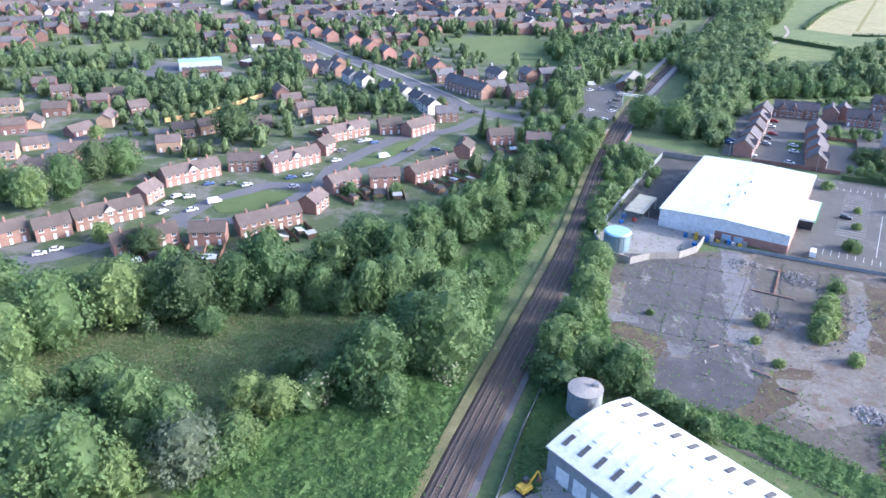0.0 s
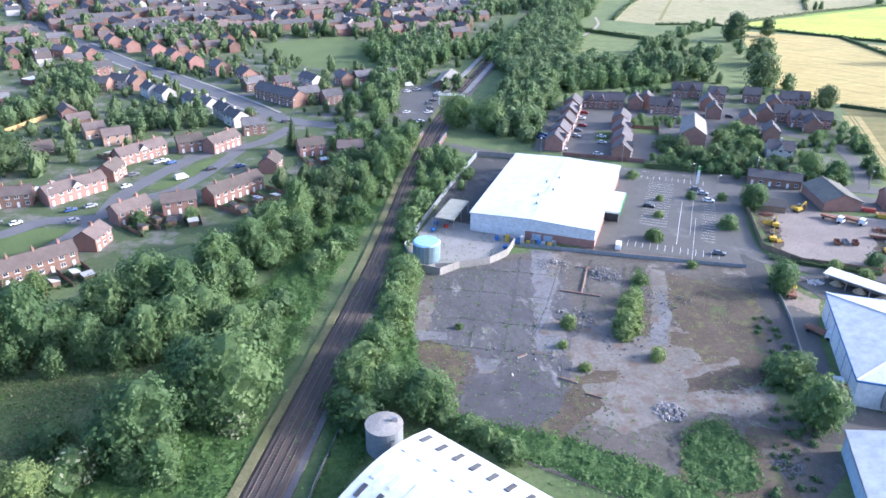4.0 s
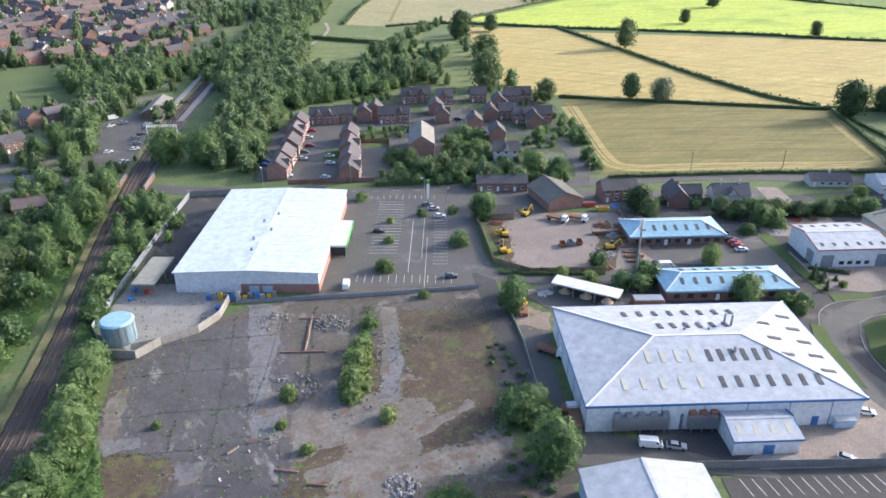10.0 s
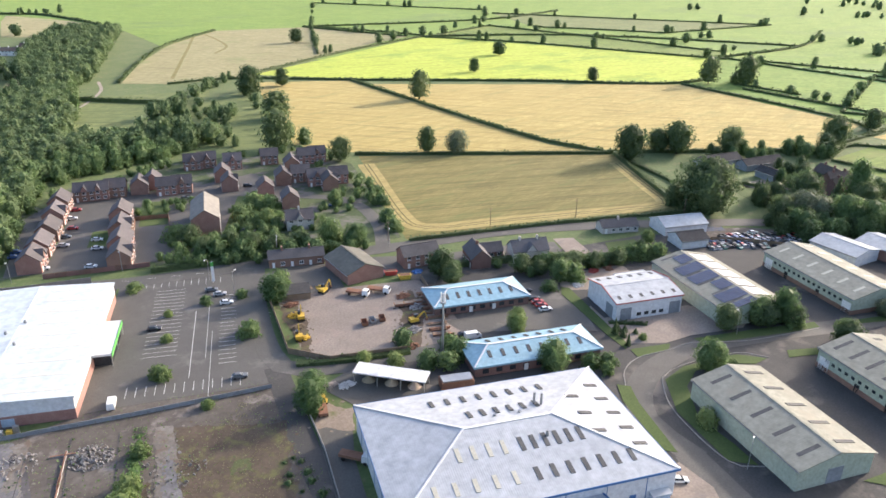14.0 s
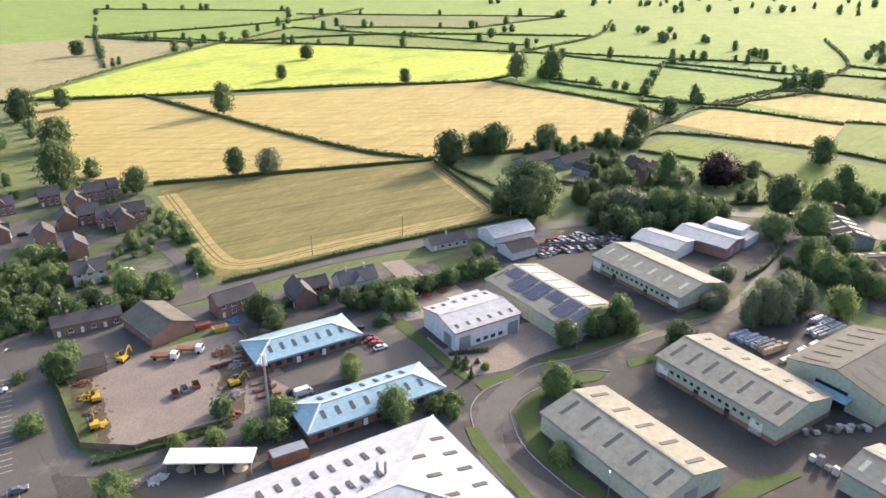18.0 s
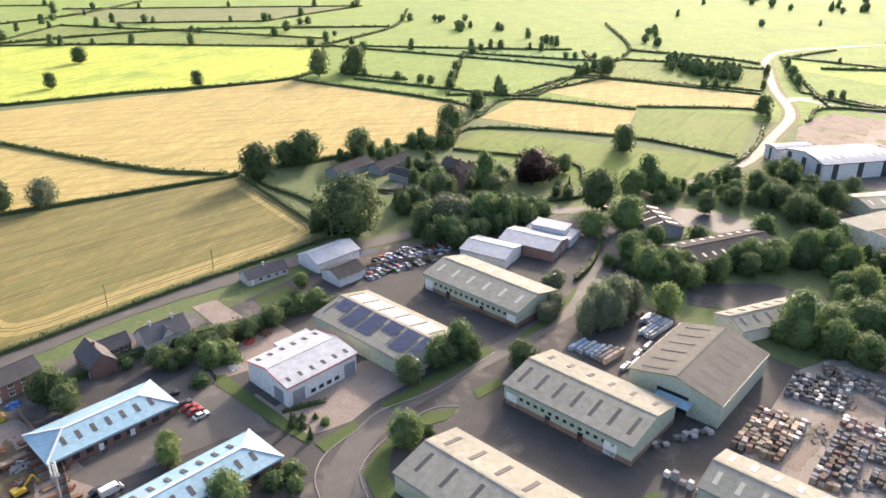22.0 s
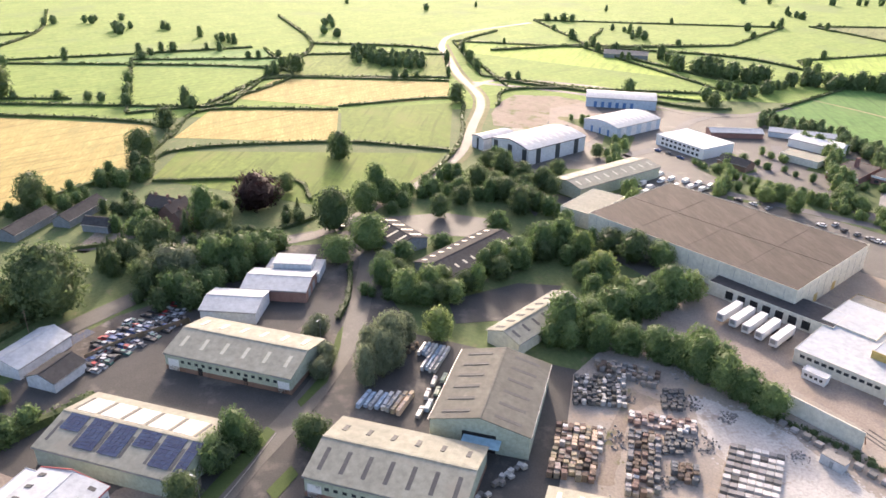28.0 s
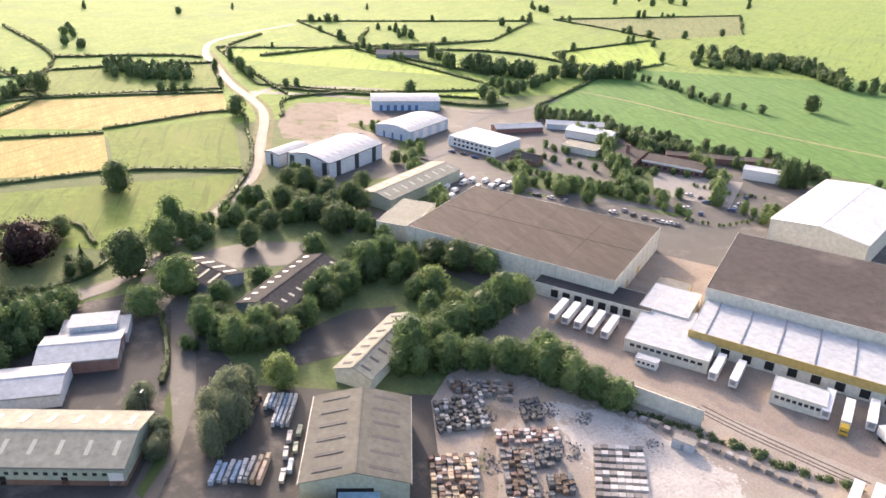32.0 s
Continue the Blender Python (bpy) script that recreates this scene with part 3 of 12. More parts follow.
ribbon("road", [(-48, 292), (-32, 296), (-20, 312), (-5, 345)], 6.0, 0.10, M["road_town"], "grey residential loop road", "road")
sheet("station_car_park", [(78, 440), (108, 455), (93, 372), (70, 378)], 0.09, M["asphalt"], "grey station car park", "car park")
sheet("car_park", [(155, 291), (194, 268), (180, 243), (165, 213), (158, 201), (122, 219), (114, 222)], 0.09, M["asphalt"], "grey asphalt store car park with white bays", "car park")
sheet("store_surround", [(62, 250), (80, 286), (98, 317), (147, 296), (154, 291), (114, 223), (88, 232)], 0.075, M["asphalt_dark"], "worn dark asphalt round the shop", "yard")
sheet("brownfield", [(58, 222), (114, 222), (160, 203), (146, 165), (138, 140), (126, 112), (100, 96), (70, 120), (47, 140), (45, 180)], 0.06, M["brownfield"], "derelict brown ground with weeds and rubble", "derelict ground")
sheet("old_slab", [(60, 220), (100, 216), (91, 176), (74, 135), (58, 142), (50, 178)], 0.10, M["slab"], "cracked weathered tarmac slab", "derelict ground")
sheet("works_yard", [(183, 192), (172, 205), (188, 246), (232, 222), (216, 178)], 0.09, M["yard"], "pale gravel plant yard", "yard")
sheet("industrial_estate", [(190, 186), (235, 226), (330, 190), (420, 110), (420, 84), (345, 66), (318, 20), (262, 40), (190, 70), (150, 120), (164, 170)], 0.05, M["asphalt_dark"], "worn dark asphalt of the industrial estate", "yard")
sheet("stone_yard", [(262, 44), (316, 22), (338, -2), (300, -40), (235, -70), (190, -40), (215, 40)], 0.07, M["dust_yard"], "pale dusty stone yard", "yard")
sheet("lorry_yard", [(338, -6), (366, -30), (372, -110), (300, -160), (200, -160), (235, -72), (300, -42)], 0.06, M["apron"], "pale concrete lorry yard", "yard")
sheet("works_ground", [(366, -30), (440, 0), (545, 5), (640, -70), (600, -200), (430, -260), (330, -240), (300, -160)], 0.05, M["asphalt"], "asphalt ground round the works", "yard")
ribbon("road", [(-240, 262), (-177, 285), (-174, 329), (-140, 344), (-108, 366)], 6.0, 0.09, M["road_town"], "grey estate close", "road")
ribbon("road", [(-260, 330), (-200, 340), (-172, 322)], 6.0, 0.08, M["road_town"], "grey estate close", "road")
ribbon("road", [(-230, 450), (-164, 436), (-150, 455)], 6.0, 0.09, M["road_town"], "grey school drive", "road")
ribbon("road", [(-20, 443), (30, 440), (60, 420)], 5.0, 0.1, M["road_town"], "grey side street", "road")
field([(212, 510), (261, 617), (345, 580), (308, 512), (226, 491)], "pasture_dull", "pale green meadow beside the wood")
field([(268, 398), (303, 404), (363, 560), (300, 540)], "pasture_dull", "rough pasture beside the wood", 0.095)

ribbon("road", [(700, -22), (722, -45), (718, -75), (700, -110), (680, -135)], 6.0, 0.155, M["road_sunny"], "pale side road into the works", "road")
ribbon("road_verge", [(484, 49), (512, 30), (540, 15), (590, -1), (662, -21), (745, -20), (808, -23), (890, -29)], 3.0, .12, M["verge"], "dry grass verge of the country road", "verge", off=-5.0)
ribbon("road_verge", [(484, 49), (512, 30), (540, 15), (590, -1), (662, -21), (745, -20), (808, -23), (890, -29)], 2.2, .12, M["verge"], "dry grass verge of the country road", "verge", off=4.6)

# ---- industrial buildings ----
def gable_hall(name, label, cx, cy, w, d, yaw, h, rise, wall, roof, ridge="x", lights=(), eave=0.4, curve=0, category="industrial building", light_mat="rooflight", trim=None, plinth=None):
    """A long hall; ridge runs along x or y of its own frame. lights: (count, from, to) strips on each slope."""
    if ridge == "y":
        w, d, yaw = d, w, yaw + 90
    e = thing(name, cx, cy, yaw, label, category)
    site(cx, cy, w, d, yaw)
    hw, hd = w / 2, d / 2
    n = max(1, curve)
    prof = [(-hd + d * i / (2 * n), h + rise * (math.sin(math.pi / 2 * i / n) if curve else i / n)) for i in range(n + 1)]
    prof += [(-y, z) for y, z in prof[-2::-1]]
    bm = bmesh.new()
    ends = []
    for x in (-hw, hw):
        ends.append([bm.verts.new((x, -hd, 0))] + [bm.verts.new((x, y, z - 0.15)) for y, z in prof] + [bm.verts.new((x, hd, 0))])
    bm.faces.new(ends[0]); bm.faces.new(ends[1][::-1])
    for i in range(len(ends[0]) - 1):
        bm.faces.new((ends[0][i], ends[1][i], ends[1][i + 1], ends[0][i + 1]))
    bmesh.ops.recalc_face_normals(bm, faces=bm.faces)
    part("wall", bm, wall, e)
    sl = math.atan2(rise, hd)
    for i in range(len(prof) - 1):
        (y0, z0), (y1, z1) = prof[i], prof[i + 1]
        if i == 0:
            z0 -= eave * (z1 - z0) / (y1 - y0); y0 -= eave
        if i == len(prof) - 2:
            z1 -= eave * (z0 - z1) / (y1 - y0); y1 += eave
        part("roof_slope", slab((-hw - eave, y0, z0 + .1), (hw + eave, y0, z0 + .1), (hw + eave, y1, z1 + .1), (-hw - eave, y1, z1 + .1), 0.2), roof, e)
    if not curve:
        part("ridge_cap", prism([(-hw - eave, -0.35), (hw + eave, -0.35), (hw + eave, 0.35), (-hw - eave, 0.35)], h + rise - .02, h + rise + 0.16), roof, e)
    for s in (-1, 1):
        part("gutter", box(-hw - eave, hw + eave, s * (hd + eave) - 0.12, s * (hd + eave) + 0.12, h - 0.42, h - 0.12), trim or M["metal"], e)
    if trim:
        for s in (-1, 1):
            x = s * (hw + eave + 0.02)
            for q in (-1, 1):
                part("verge_trim", slab((x - .1, q * (hd + eave), h - .1), (x + .1, q * (hd + eave), h - .1), (x + .1, 0, h + rise + .25), (x - .1, 0, h + rise + .25), 0.3), trim, e)
    if plinth:
        part("plinth", box(-hw - 0.06, hw + 0.06, -hd - 0.06, hd + 0.06, 0, plinth[0]), plinth[1], e)
    for cnt, f0, f1, side in lights:
        for i in range(cnt):
            x = -hw + w * (i + 0.5) / cnt
            for s in ((-1, 1) if side == 0 else (side,)):
                y0, y1 = s * hd * (1 - f0), s * hd * (1 - f1)
                z0, z1 = h + rise * f0 + 0.14, h + rise * f1 + 0.14
                if curve:
                    z0, z1 = [h + rise * math.sin(math.pi / 2 * f) + .2 for f in (f0, f1)]
                part("rooflight", slab((x - .55, y0, z0), (x + .55, y0, z0), (x + .55, y1, z1), (x - .55, y1, z1), 0.12), M[light_mat], e)
    return e

def hip_hall(name, label, cx, cy, w, d, yaw, h, rise, inset, wall, roof, fascia, lights=(), brick=None, inset2=None):
    e = thing(name, cx, cy, yaw, label, "industrial building")
    site(cx, cy, w, d, yaw)
    hw, hd, o = w / 2, d / 2, 0.5
    i2 = inset if inset2 is None else inset2
    part("wall", box(-hw, hw, -hd, hd, brick[0] if brick else 0, h - .1), wall, e)
    if brick:
        part("brick_plinth", box(-hw - .05, hw + .05, -hd - .05, hd + .05, 0, brick[0]), brick[1], e)
    A, B, C, D = (-hw - o, -hd - o, h), (hw + o, -hd - o, h), (hw + o, hd + o, h), (-hw - o, hd + o, h)
    R0, R1 = (-hw + inset, 0, h + rise), (hw - i2, 0, h + rise)
    for q in ((A, B, R1, R0), (C, D, R0, R1)):
        part("roof_slope", slab(*q, 0.18), roof, e)
    for q in ((D, A, R0), (B, C, R1)):
        bm = bmesh.new()
        hi = [bm.verts.new(p) for p in q]; lo = [bm.verts.new((p[0], p[1], p[2] - .18)) for p in q]
        bm.faces.new(hi); bm.faces.new(lo[::-1])
        for i in range(3):
            bm.faces.new((hi[i], hi[(i + 1) % 3], lo[(i + 1) % 3], lo[i]))
        bmesh.ops.recalc_face_normals(bm, faces=bm.faces)
        part("hip_slope", bm, roof, e)
    part("ridge_cap", box(-hw + inset, hw - i2, -.3, .3, h + rise - .05, h + rise + .12), M["white_paint"], e)
    for (x0, y0), (x1, y1), r in (((-hw - o, -hd - o), (-hw + inset, 0), 0), ((-hw - o, hd + o), (-hw + inset, 0), 0), ((hw + o, -hd - o), (hw - i2, 0), 0), ((hw + o, hd + o), (hw - i2, 0), 0)):
        dv = Vector((x1 - x0, y1 - y0, 0)).normalized(); nn = Vector((-dv.y, dv.x, 0)) * .25
        part("hip_cap", slab((x0 - nn.x, y0 - nn.y, h + .08), (x0 + nn.x, y0 + nn.y, h + .08), (x1 + nn.x, y1 + nn.y, h + rise + .1), (x1 - nn.x, y1 - nn.y, h + rise + .1), .1), M["white_paint"], e)
    for x0, x1, y0, y1 in ((-hw - o - .1, hw + o + .1, -hd - o - .12, -hd - o), (-hw - o - .1, hw + o + .1, hd + o, hd + o + .12), (-hw - o - .12, -hw - o, -hd - o, hd + o), (hw + o, hw + o + .12, -hd - o, hd + o)):
        part("fascia", box(x0, x1, y0, y1, h - .55, h + .04), fascia, e)
    for cnt, xa, xb, f0, f1, side, key, wd in lights:
        for i in range(cnt):
            x = xa + (xb - xa) * (i + .5) / cnt
            y0, y1 = side * (hd + o) * (1 - f0), side * (hd + o) * (1 - f1)
            part("rooflight", slab((x - wd, y0, h + rise * f0 + .1), (x + wd, y0, h + rise * f0 + .1), (x + wd, y1, h + rise * f1 + .1), (x - wd, y1, h + rise * f1 + .1), .14), M[key], e)
    return e

def flat_hall(name, label, cx, cy, w, d, yaw, h, wall, roof, par=0.5, rise=0.0, category="industrial building"):
    e = thing(name, cx, cy, yaw, label, category)
    site(cx, cy, w, d, yaw)
    hw, hd = w / 2, d / 2
    part("wall", box(-hw, hw, -hd, hd, 0, h - .3), wall, e)
    part("roof", slab((-hw, -hd, h - .02), (hw, -hd, h - .02), (hw, hd, h - .02 + rise), (-hw, hd, h - .02 + rise), .3), roof, e)
    for x0, x1, y0, y1 in ((-hw - .12, hw + .12, -hd - .12, -hd), (-hw - .12, hw + .12, hd, hd + .12), (-hw - .12, -hw, -hd, hd), (hw, hw + .12, -hd, hd)):
        part("parapet", box(x0, x1, y0, y1, h - .8, h + .12), wall, e)
    return e

def wall_panels(e, name, material, side, w, d, cnt, x0, x1, wd, z0, z1, proud=0.06):
    """Windows or doors on one side of a rectangular building e: side -y, +y, -x, +x."""
    for i in range(cnt):
        c = x0 + (x1 - x0) * (i + .5) / cnt
        if side[1] == "y":
            s = -1 if side[0] == "-" else 1
            y = s * d / 2
            bm = box(c - wd / 2, c + wd / 2, min(y, y + s * proud), max(y, y + s * proud), z0, z1)
        else:
            s = -1 if side[0] == "-" else 1
            x = s * w / 2
            bm = box(min(x, x + s * proud), max(x, x + s * proud), c - wd / 2, c + wd / 2, z0, z1)
        part(name, bm, material, e)

store = gable_hall("supermarket", "white-roofed supermarket with pale cladding over brick", 112.2, 260.2, 43, 66, -30.5, 6.8, .8, M["clad_white"], M["roof_store"], ridge="y", lights=[(9, .12, .8, -1)], light_mat="rooflight_cream", plinth=(3.0, M["brick"]), category="shop")
factory = hip_hall("factory", "large pale hipped-roof factory with blue trim", 179.3, 135.4, 62.4, 41.5, -27.5, 7.6, 4.0, 20.5, M["clad_white"], M["roof_pale"], M["trim_blue"], inset2=20.5,
    lights=[(5, -24, -2, .2, .36, -1, "rooflight_pale", .5), (7, -1, 25, .2, .36, -1, "rooflight", .55), (4, -16, -2, .58, .76, -1, "rooflight_pale", .5), (6, -1, 16, .58, .76, -1, "rooflight", .55), (8, -16, 16, .25, .4, 1, "rooflight", .5), (6, -9, 11, .65, .8, 1, "rooflight", .5)])
for yy, xx, zz in [(-12 + 6 * i, 27.2, 8.62) for i in range(5)] + [(-7 + 7 * i, 19.5, 10.12) for i in range(3)]:
    part("rooflight", slab((xx - 1.7, yy - .55, zz + .33), (xx - 1.7, yy + .55, zz + .33), (xx + 1.7, yy + .55, zz - .33), (xx + 1.7, yy - .55, zz - .33), -.12), M["rooflight"], factory)
office_a = hip_hall("office_block", "single-storey brick office with pale blue hipped roof", 234.5, 196.8, 32.3, 14.1, -27, 3.6, 2.4, 6.5, M["brick_dark"], M["roof_blue"], M["roof_blue"], lights=[(7, -13, 13, .35, .7, -1, "rooflight", .5)])
office_b = hip_hall("office_block", "single-storey brick office with pale blue hipped roof", 220.4, 161.8, 38.6, 13.4, -27.3, 3.6, 2.4, 6.0, M["brick_dark"], M["roof_blue"], M["roof_blue"], lights=[(8, -16, 16, .35, .7, -1, "rooflight", .5), (7, -14, 14, .35, .7, 1, "rooflight", .5)])
white_unit = gable_hall("warehouse_unit", "white clad trade unit with red trim", 271.5, 159.0, 24, 18.5, -27, 6.6, 1.6, M["clad_white"], M["roof_pale"], ridge="x", lights=[(6, .15, .35, 0)], trim=M["trim_red"])
unit_solar = gable_hall("warehouse_unit", "pale green warehouse with solar panels on the roof", 297.5, 143.6, 40.5, 23, -116, 5.8, 2.6, M["clad_green"], M["roof_cream"])
unit_c = gable_hall("warehouse_unit", "pale green warehouse with brick plinth and strip windows", 335.8, 119.3, 41.5, 21.9, -116.4, 5.8, 2.6, M["clad_green"], M["roof_cream"], lights=[(6, .3, .7, 0)], light_mat="rooflight_pale", plinth=(1.6, M["brick"]))
unit_b = gable_hall("warehouse_unit", "pale green warehouse with dark rooflights and brick plinth", 278.0, 79.0, 38.6, 23, -116, 6.2, 2.6, M["clad_green"], M["roof_cream"], lights=[(7, .2, .75, -1), (6, .35, .6, 1)], plinth=(1.6, M["brick"]))
unit_a = gable_hall("warehouse_unit", "pale green warehouse with long dark rooflights", 236.0, 96.6, 38, 21.5, -116, 5.8, 2.6, M["clad_green"], M["roof_cream"], lights=[(5, .25, .8, -1), (5, .25, .8, 1)])
unit_d = gable_hall("warehouse_unit", "grey-roofed open-ended storage shed", 301.6, 50.3, 26.2, 33.8, -115, 7.4, 3.2, M["clad_green"], M["roof_olive"], ridge="y", lights=[(6, .2, .75, 0)])
unit_e = gable_hall("warehouse_unit", "cream-roofed warehouse beside the stone yard", 250.3, 32.0, 36, 16.5, -115, 5.4, 2.2, M["clad_green"], M["roof_cream"], lights=[(7, .25, .7, 0)], light_mat="rooflight_pale")
barn = gable_hall("barn", "weathered long shed with rooflights among trees", 343.7, 25.9, 12.4, 36.5, -141.5, 4.8, 2.2, M["clad_cream"], M["roof_cream"], ridge="y", lights=[(7, .25, .75, 0)])
shed_w1 = gable_hall("workshop", "small white-roofed metal workshop", 367.5, 125.4, 18.9, 15.2, -104, 4.6, 1.6, M["clad_white"], M["roof_pale"], ridge="x")
shed_w2 = gable_hall("workshop", "brick workshop with pale sheet roof", 381.1, 111.0, 23.0, 16.0, -104, 4.6, 1.6, M["brick"], M["roof_pale"], ridge="x")
shed_w3 = flat_hall("workshop", "white flat-roofed two-tier workshop", 393.8, 105.9, 20.6, 12.0, -103, 3.6, M["clad_white"], M["roof_pale"])
dark_a = gable_hall("workshop", "dark-roofed workshop with rooflights", 418.7, 65.4, 24, 15, -152, 4.6, 2.0, M["clad_grey"], M["roof_dark"], ridge="x", lights=[(4, .15, .9, 0)], light_mat="rooflight_pale")
dark_b = gable_hall("workshop", "long dark-roofed workshop with pale rooflights", 397.0, 38.8, 17.9, 43.0, -140, 4.4, 2.4, M["clad_grey"], M["roof_dark"], ridge="y", lights=[(9, .2, .45, 0)], light_mat="rooflight_pale")
depot = flat_hall("distribution_warehouse", "huge cream warehouse with brown flat roof", 393.5, -66.0, 90, 60, -148, 10.5, M["clad_cream"], M["roof_brown"])
depot_b = flat_hall("distribution_warehouse", "huge cream warehouse with dark brown flat roof", 294.5, -142.9, 100, 60, -148, 11.0, M["clad_cream"], M["roof_black"])
depot_low = flat_hall("loading_annex", "low cream annex with pale roof", 436, -26, 16, 30, -138, 7.5, M["clad_cream"], M["roof_cream"])
white_hall = gable_hall("warehouse_unit", "tall cream warehouse with shallow white roof", 352, -210, 40, 76, -160, 11.5, 2.5, M["clad_cream"], M["roof_white"], ridge="y")
hall_a = gable_hall("curved_hall", "white hall with curved grey roof and dark bands", 534.0, -28.5, 29, 46, -150, 8.8, 2.4, M["clad_white"], M["roof_pale"], ridge="y", curve=4, lights=[(9, .3, .75, -1)], light_mat="rooflight_and_reflection", trim=M["clad_black"])
hall_wing = gable_hall("curved_hall", "low white wing with curved grey roof beside the hall", 548.5, -5.0, 10, 24, -150, 7.2, .9, M["clad_white"], M["roof_pale"], ridge="y", curve=3, trim=M["clad_black"])
hall_b = gable_hall("curved_hall", "grey hall with curved pale roof", 575.5, -95.0, 27, 41, -152, 6.8, 2.0, M["clad_blue"], M["roof_pale"], ridge="y", curve=4, lights=[(10, .3, .75, -1)], light_mat="rooflight_and_reflection")
hall_c = gable_hall("curved_hall", "blue hall with curved pale roof", 637.0, -118.0, 48, 24, -110, 6.8, 1.8, M["clad_blue"], M["roof_pale"], ridge="x", curve=4)
hall_long = gable_hall("warehouse_unit", "long pale green warehouse with shallow roof", 477.6, -48.6, 18.7, 59.4, -152, 6.2, 1.8, M["clad_green"], M["roof_cream"], ridge="y", lights=[(9, .3, .7, 0)], light_mat="rooflight_pale")
office_w = flat_hall("office_block", "white two-storey office with flat roof", 530.5, -122.0, 35, 26, -157, 6.2, M["white_paint"], M["roof_white"], category="office")
near_shed = gable_hall("warehouse_unit", "warehouse with white curved roof and dark rooflights", 47.5, 105.5, 50, 25.6, -51.4, 7.4, 2.4, M["clad_grey"], M["roof_white"], ridge="x", curve=5, lights=[(12, .16, .4, 0)])
for i in range(12):
    for s_ in (-1, 1):
        x = -25 + 50 * (i + .5) / 12
        y0, y1 = s_ * 12.8 * .48, s_ * 12.8 * .2
        z0, z1 = [7.4 + 2.4 * math.sin(math.pi / 2 * f) + .2 for f in (.52, .8)]
        part("rooflight", slab((x - .5, y0, z0), (x + .5, y0, z0), (x + .5, y1, z1), (x - .5, y1, z1), .12), M["rooflight_cream"], near_shed)
hall_n = gable_hall("warehouse_unit", "pale blue hall with white ridged roof", 133.5, 99.1, 24.6, 30, -26.5, 5.6, 2.2, M["clad_blue"], M["roof_pale"], ridge="y", lights=[(4, .3, .7, -1)], light_mat="rooflight_pale")

# ---- trees ----
def crown_data(seed, r, h, quads, size, shape="round", flowers=None, rings=6, k=9):
    """Leaf clumps over a full crown of radius r and height h whose surface billows into many boughs."""
    rnd = random.Random(seed)
    off = Vector((seed * 3.7, seed * 1.3, seed * 5.1))
    def env(z):
        if shape == "round":
            return math.sqrt(max(.02, 1 - (1.78 * z - .78) ** 2))
        if shape == "tall":
            return .3 + .7 * math.sqrt(max(0, 1 - (1.55 * z - .52) ** 2)) if z < .96 else .2
        if shape == "cone":
            return 1.02 * (1 - z) + .04
        return math.sqrt(max(.02, 1 - (z * .96) ** 2.4))
    def surface(a, z):
        e = env(z)
        q = Vector((math.cos(a) * e, math.sin(a) * e, z * h / r)) + off
        w = .66 + .42 * (1 - 2.2 * abs(noise.noise(q * 1.9))) + .22 * noise.noise(q * 4.2) + .3 * noise.noise(q * .8)
        return Vector((math.cos(a) * e * w * r, math.sin(a) * e * w * r, z * h * (.9 + .1 * w)))
    verts, faces, mats = [], [], []
    for i in range(rings):
        z = .02 + .92 * i / (rings - 1)
        for j in range(k):
            q = surface(2 * math.pi * (j + .5 * (i % 2)) / k, z)
            verts.append((q.x * .74, q.y * .74, q.z * .92))
    verts.append((0, 0, h * .96))
    for i in range(rings - 1):
        for j in range(k):
            faces.append((i * k + j, i * k + (j + 1) % k, (i + 1) * k + (j + 1) % k, (i + 1) * k + j)); mats.append(0)
    for j in range(k):
        faces.append(((rings - 1) * k + j, (rings - 1) * k + (j + 1) % k, rings * k)); mats.append(0)
    mid = Vector((0, 0, h * .4))
    while len(mats) - (rings * k) < quads:
        a, z = rnd.uniform(0, 2 * math.pi), rnd.random()
        if rnd.random() > env(z) + .15:
            continue
        p = surface(a, z)
        d = Vector((p.x / r, p.y / r, (p.z - mid.z) / h * 1.6)).normalized()
        n = (surface(a + .05, z) - p).cross(surface(a, min(1, z + .02)) - surface(a, max(0, z - .02))).normalized()
        p = p + d * size * rnd.uniform(-2.6, .7 if rnd.random() < .9 else 2.0)
        p.z = max(p.z, .05)
        n = (n + d * .5 + Vector((rnd.gauss(0, .33), rnd.gauss(0, .33), rnd.gauss(.15, .33)))).normalized()
        u = n.orthogonal().normalized()
        u.rotate(Matrix.Rotation(rnd.uniform(0, 6.3), 3, n))
        v = n.cross(u)
        s = size * rnd.uniform(.5, 1.35)
        b = len(verts)
        verts += [tuple(p + u * s), tuple(p + v * s * .7 + n * s * .12), tuple(p - u * s), tuple(p - v * s * .7 + n * s * .08)]
        faces.append((b, b + 1, b + 2, b + 3))
        mats.append(1 if flowers and rnd.random() < flowers else 0)
    return verts, faces, mats

def crown_mesh(name, material, seed, r, h, quads, size, shape="round", flowers=None):
    verts, faces, mats = crown_data(seed, r, h, quads, size, shape, flowers)
    me = bpy.data.meshes.new(name)
    me.from_pydata(verts, [], faces)
    me.materials.append(material)
    if flowers:
        me.materials.append(M["blossom"])
        me.polygons.foreach_set("material_index", mats)
    return me

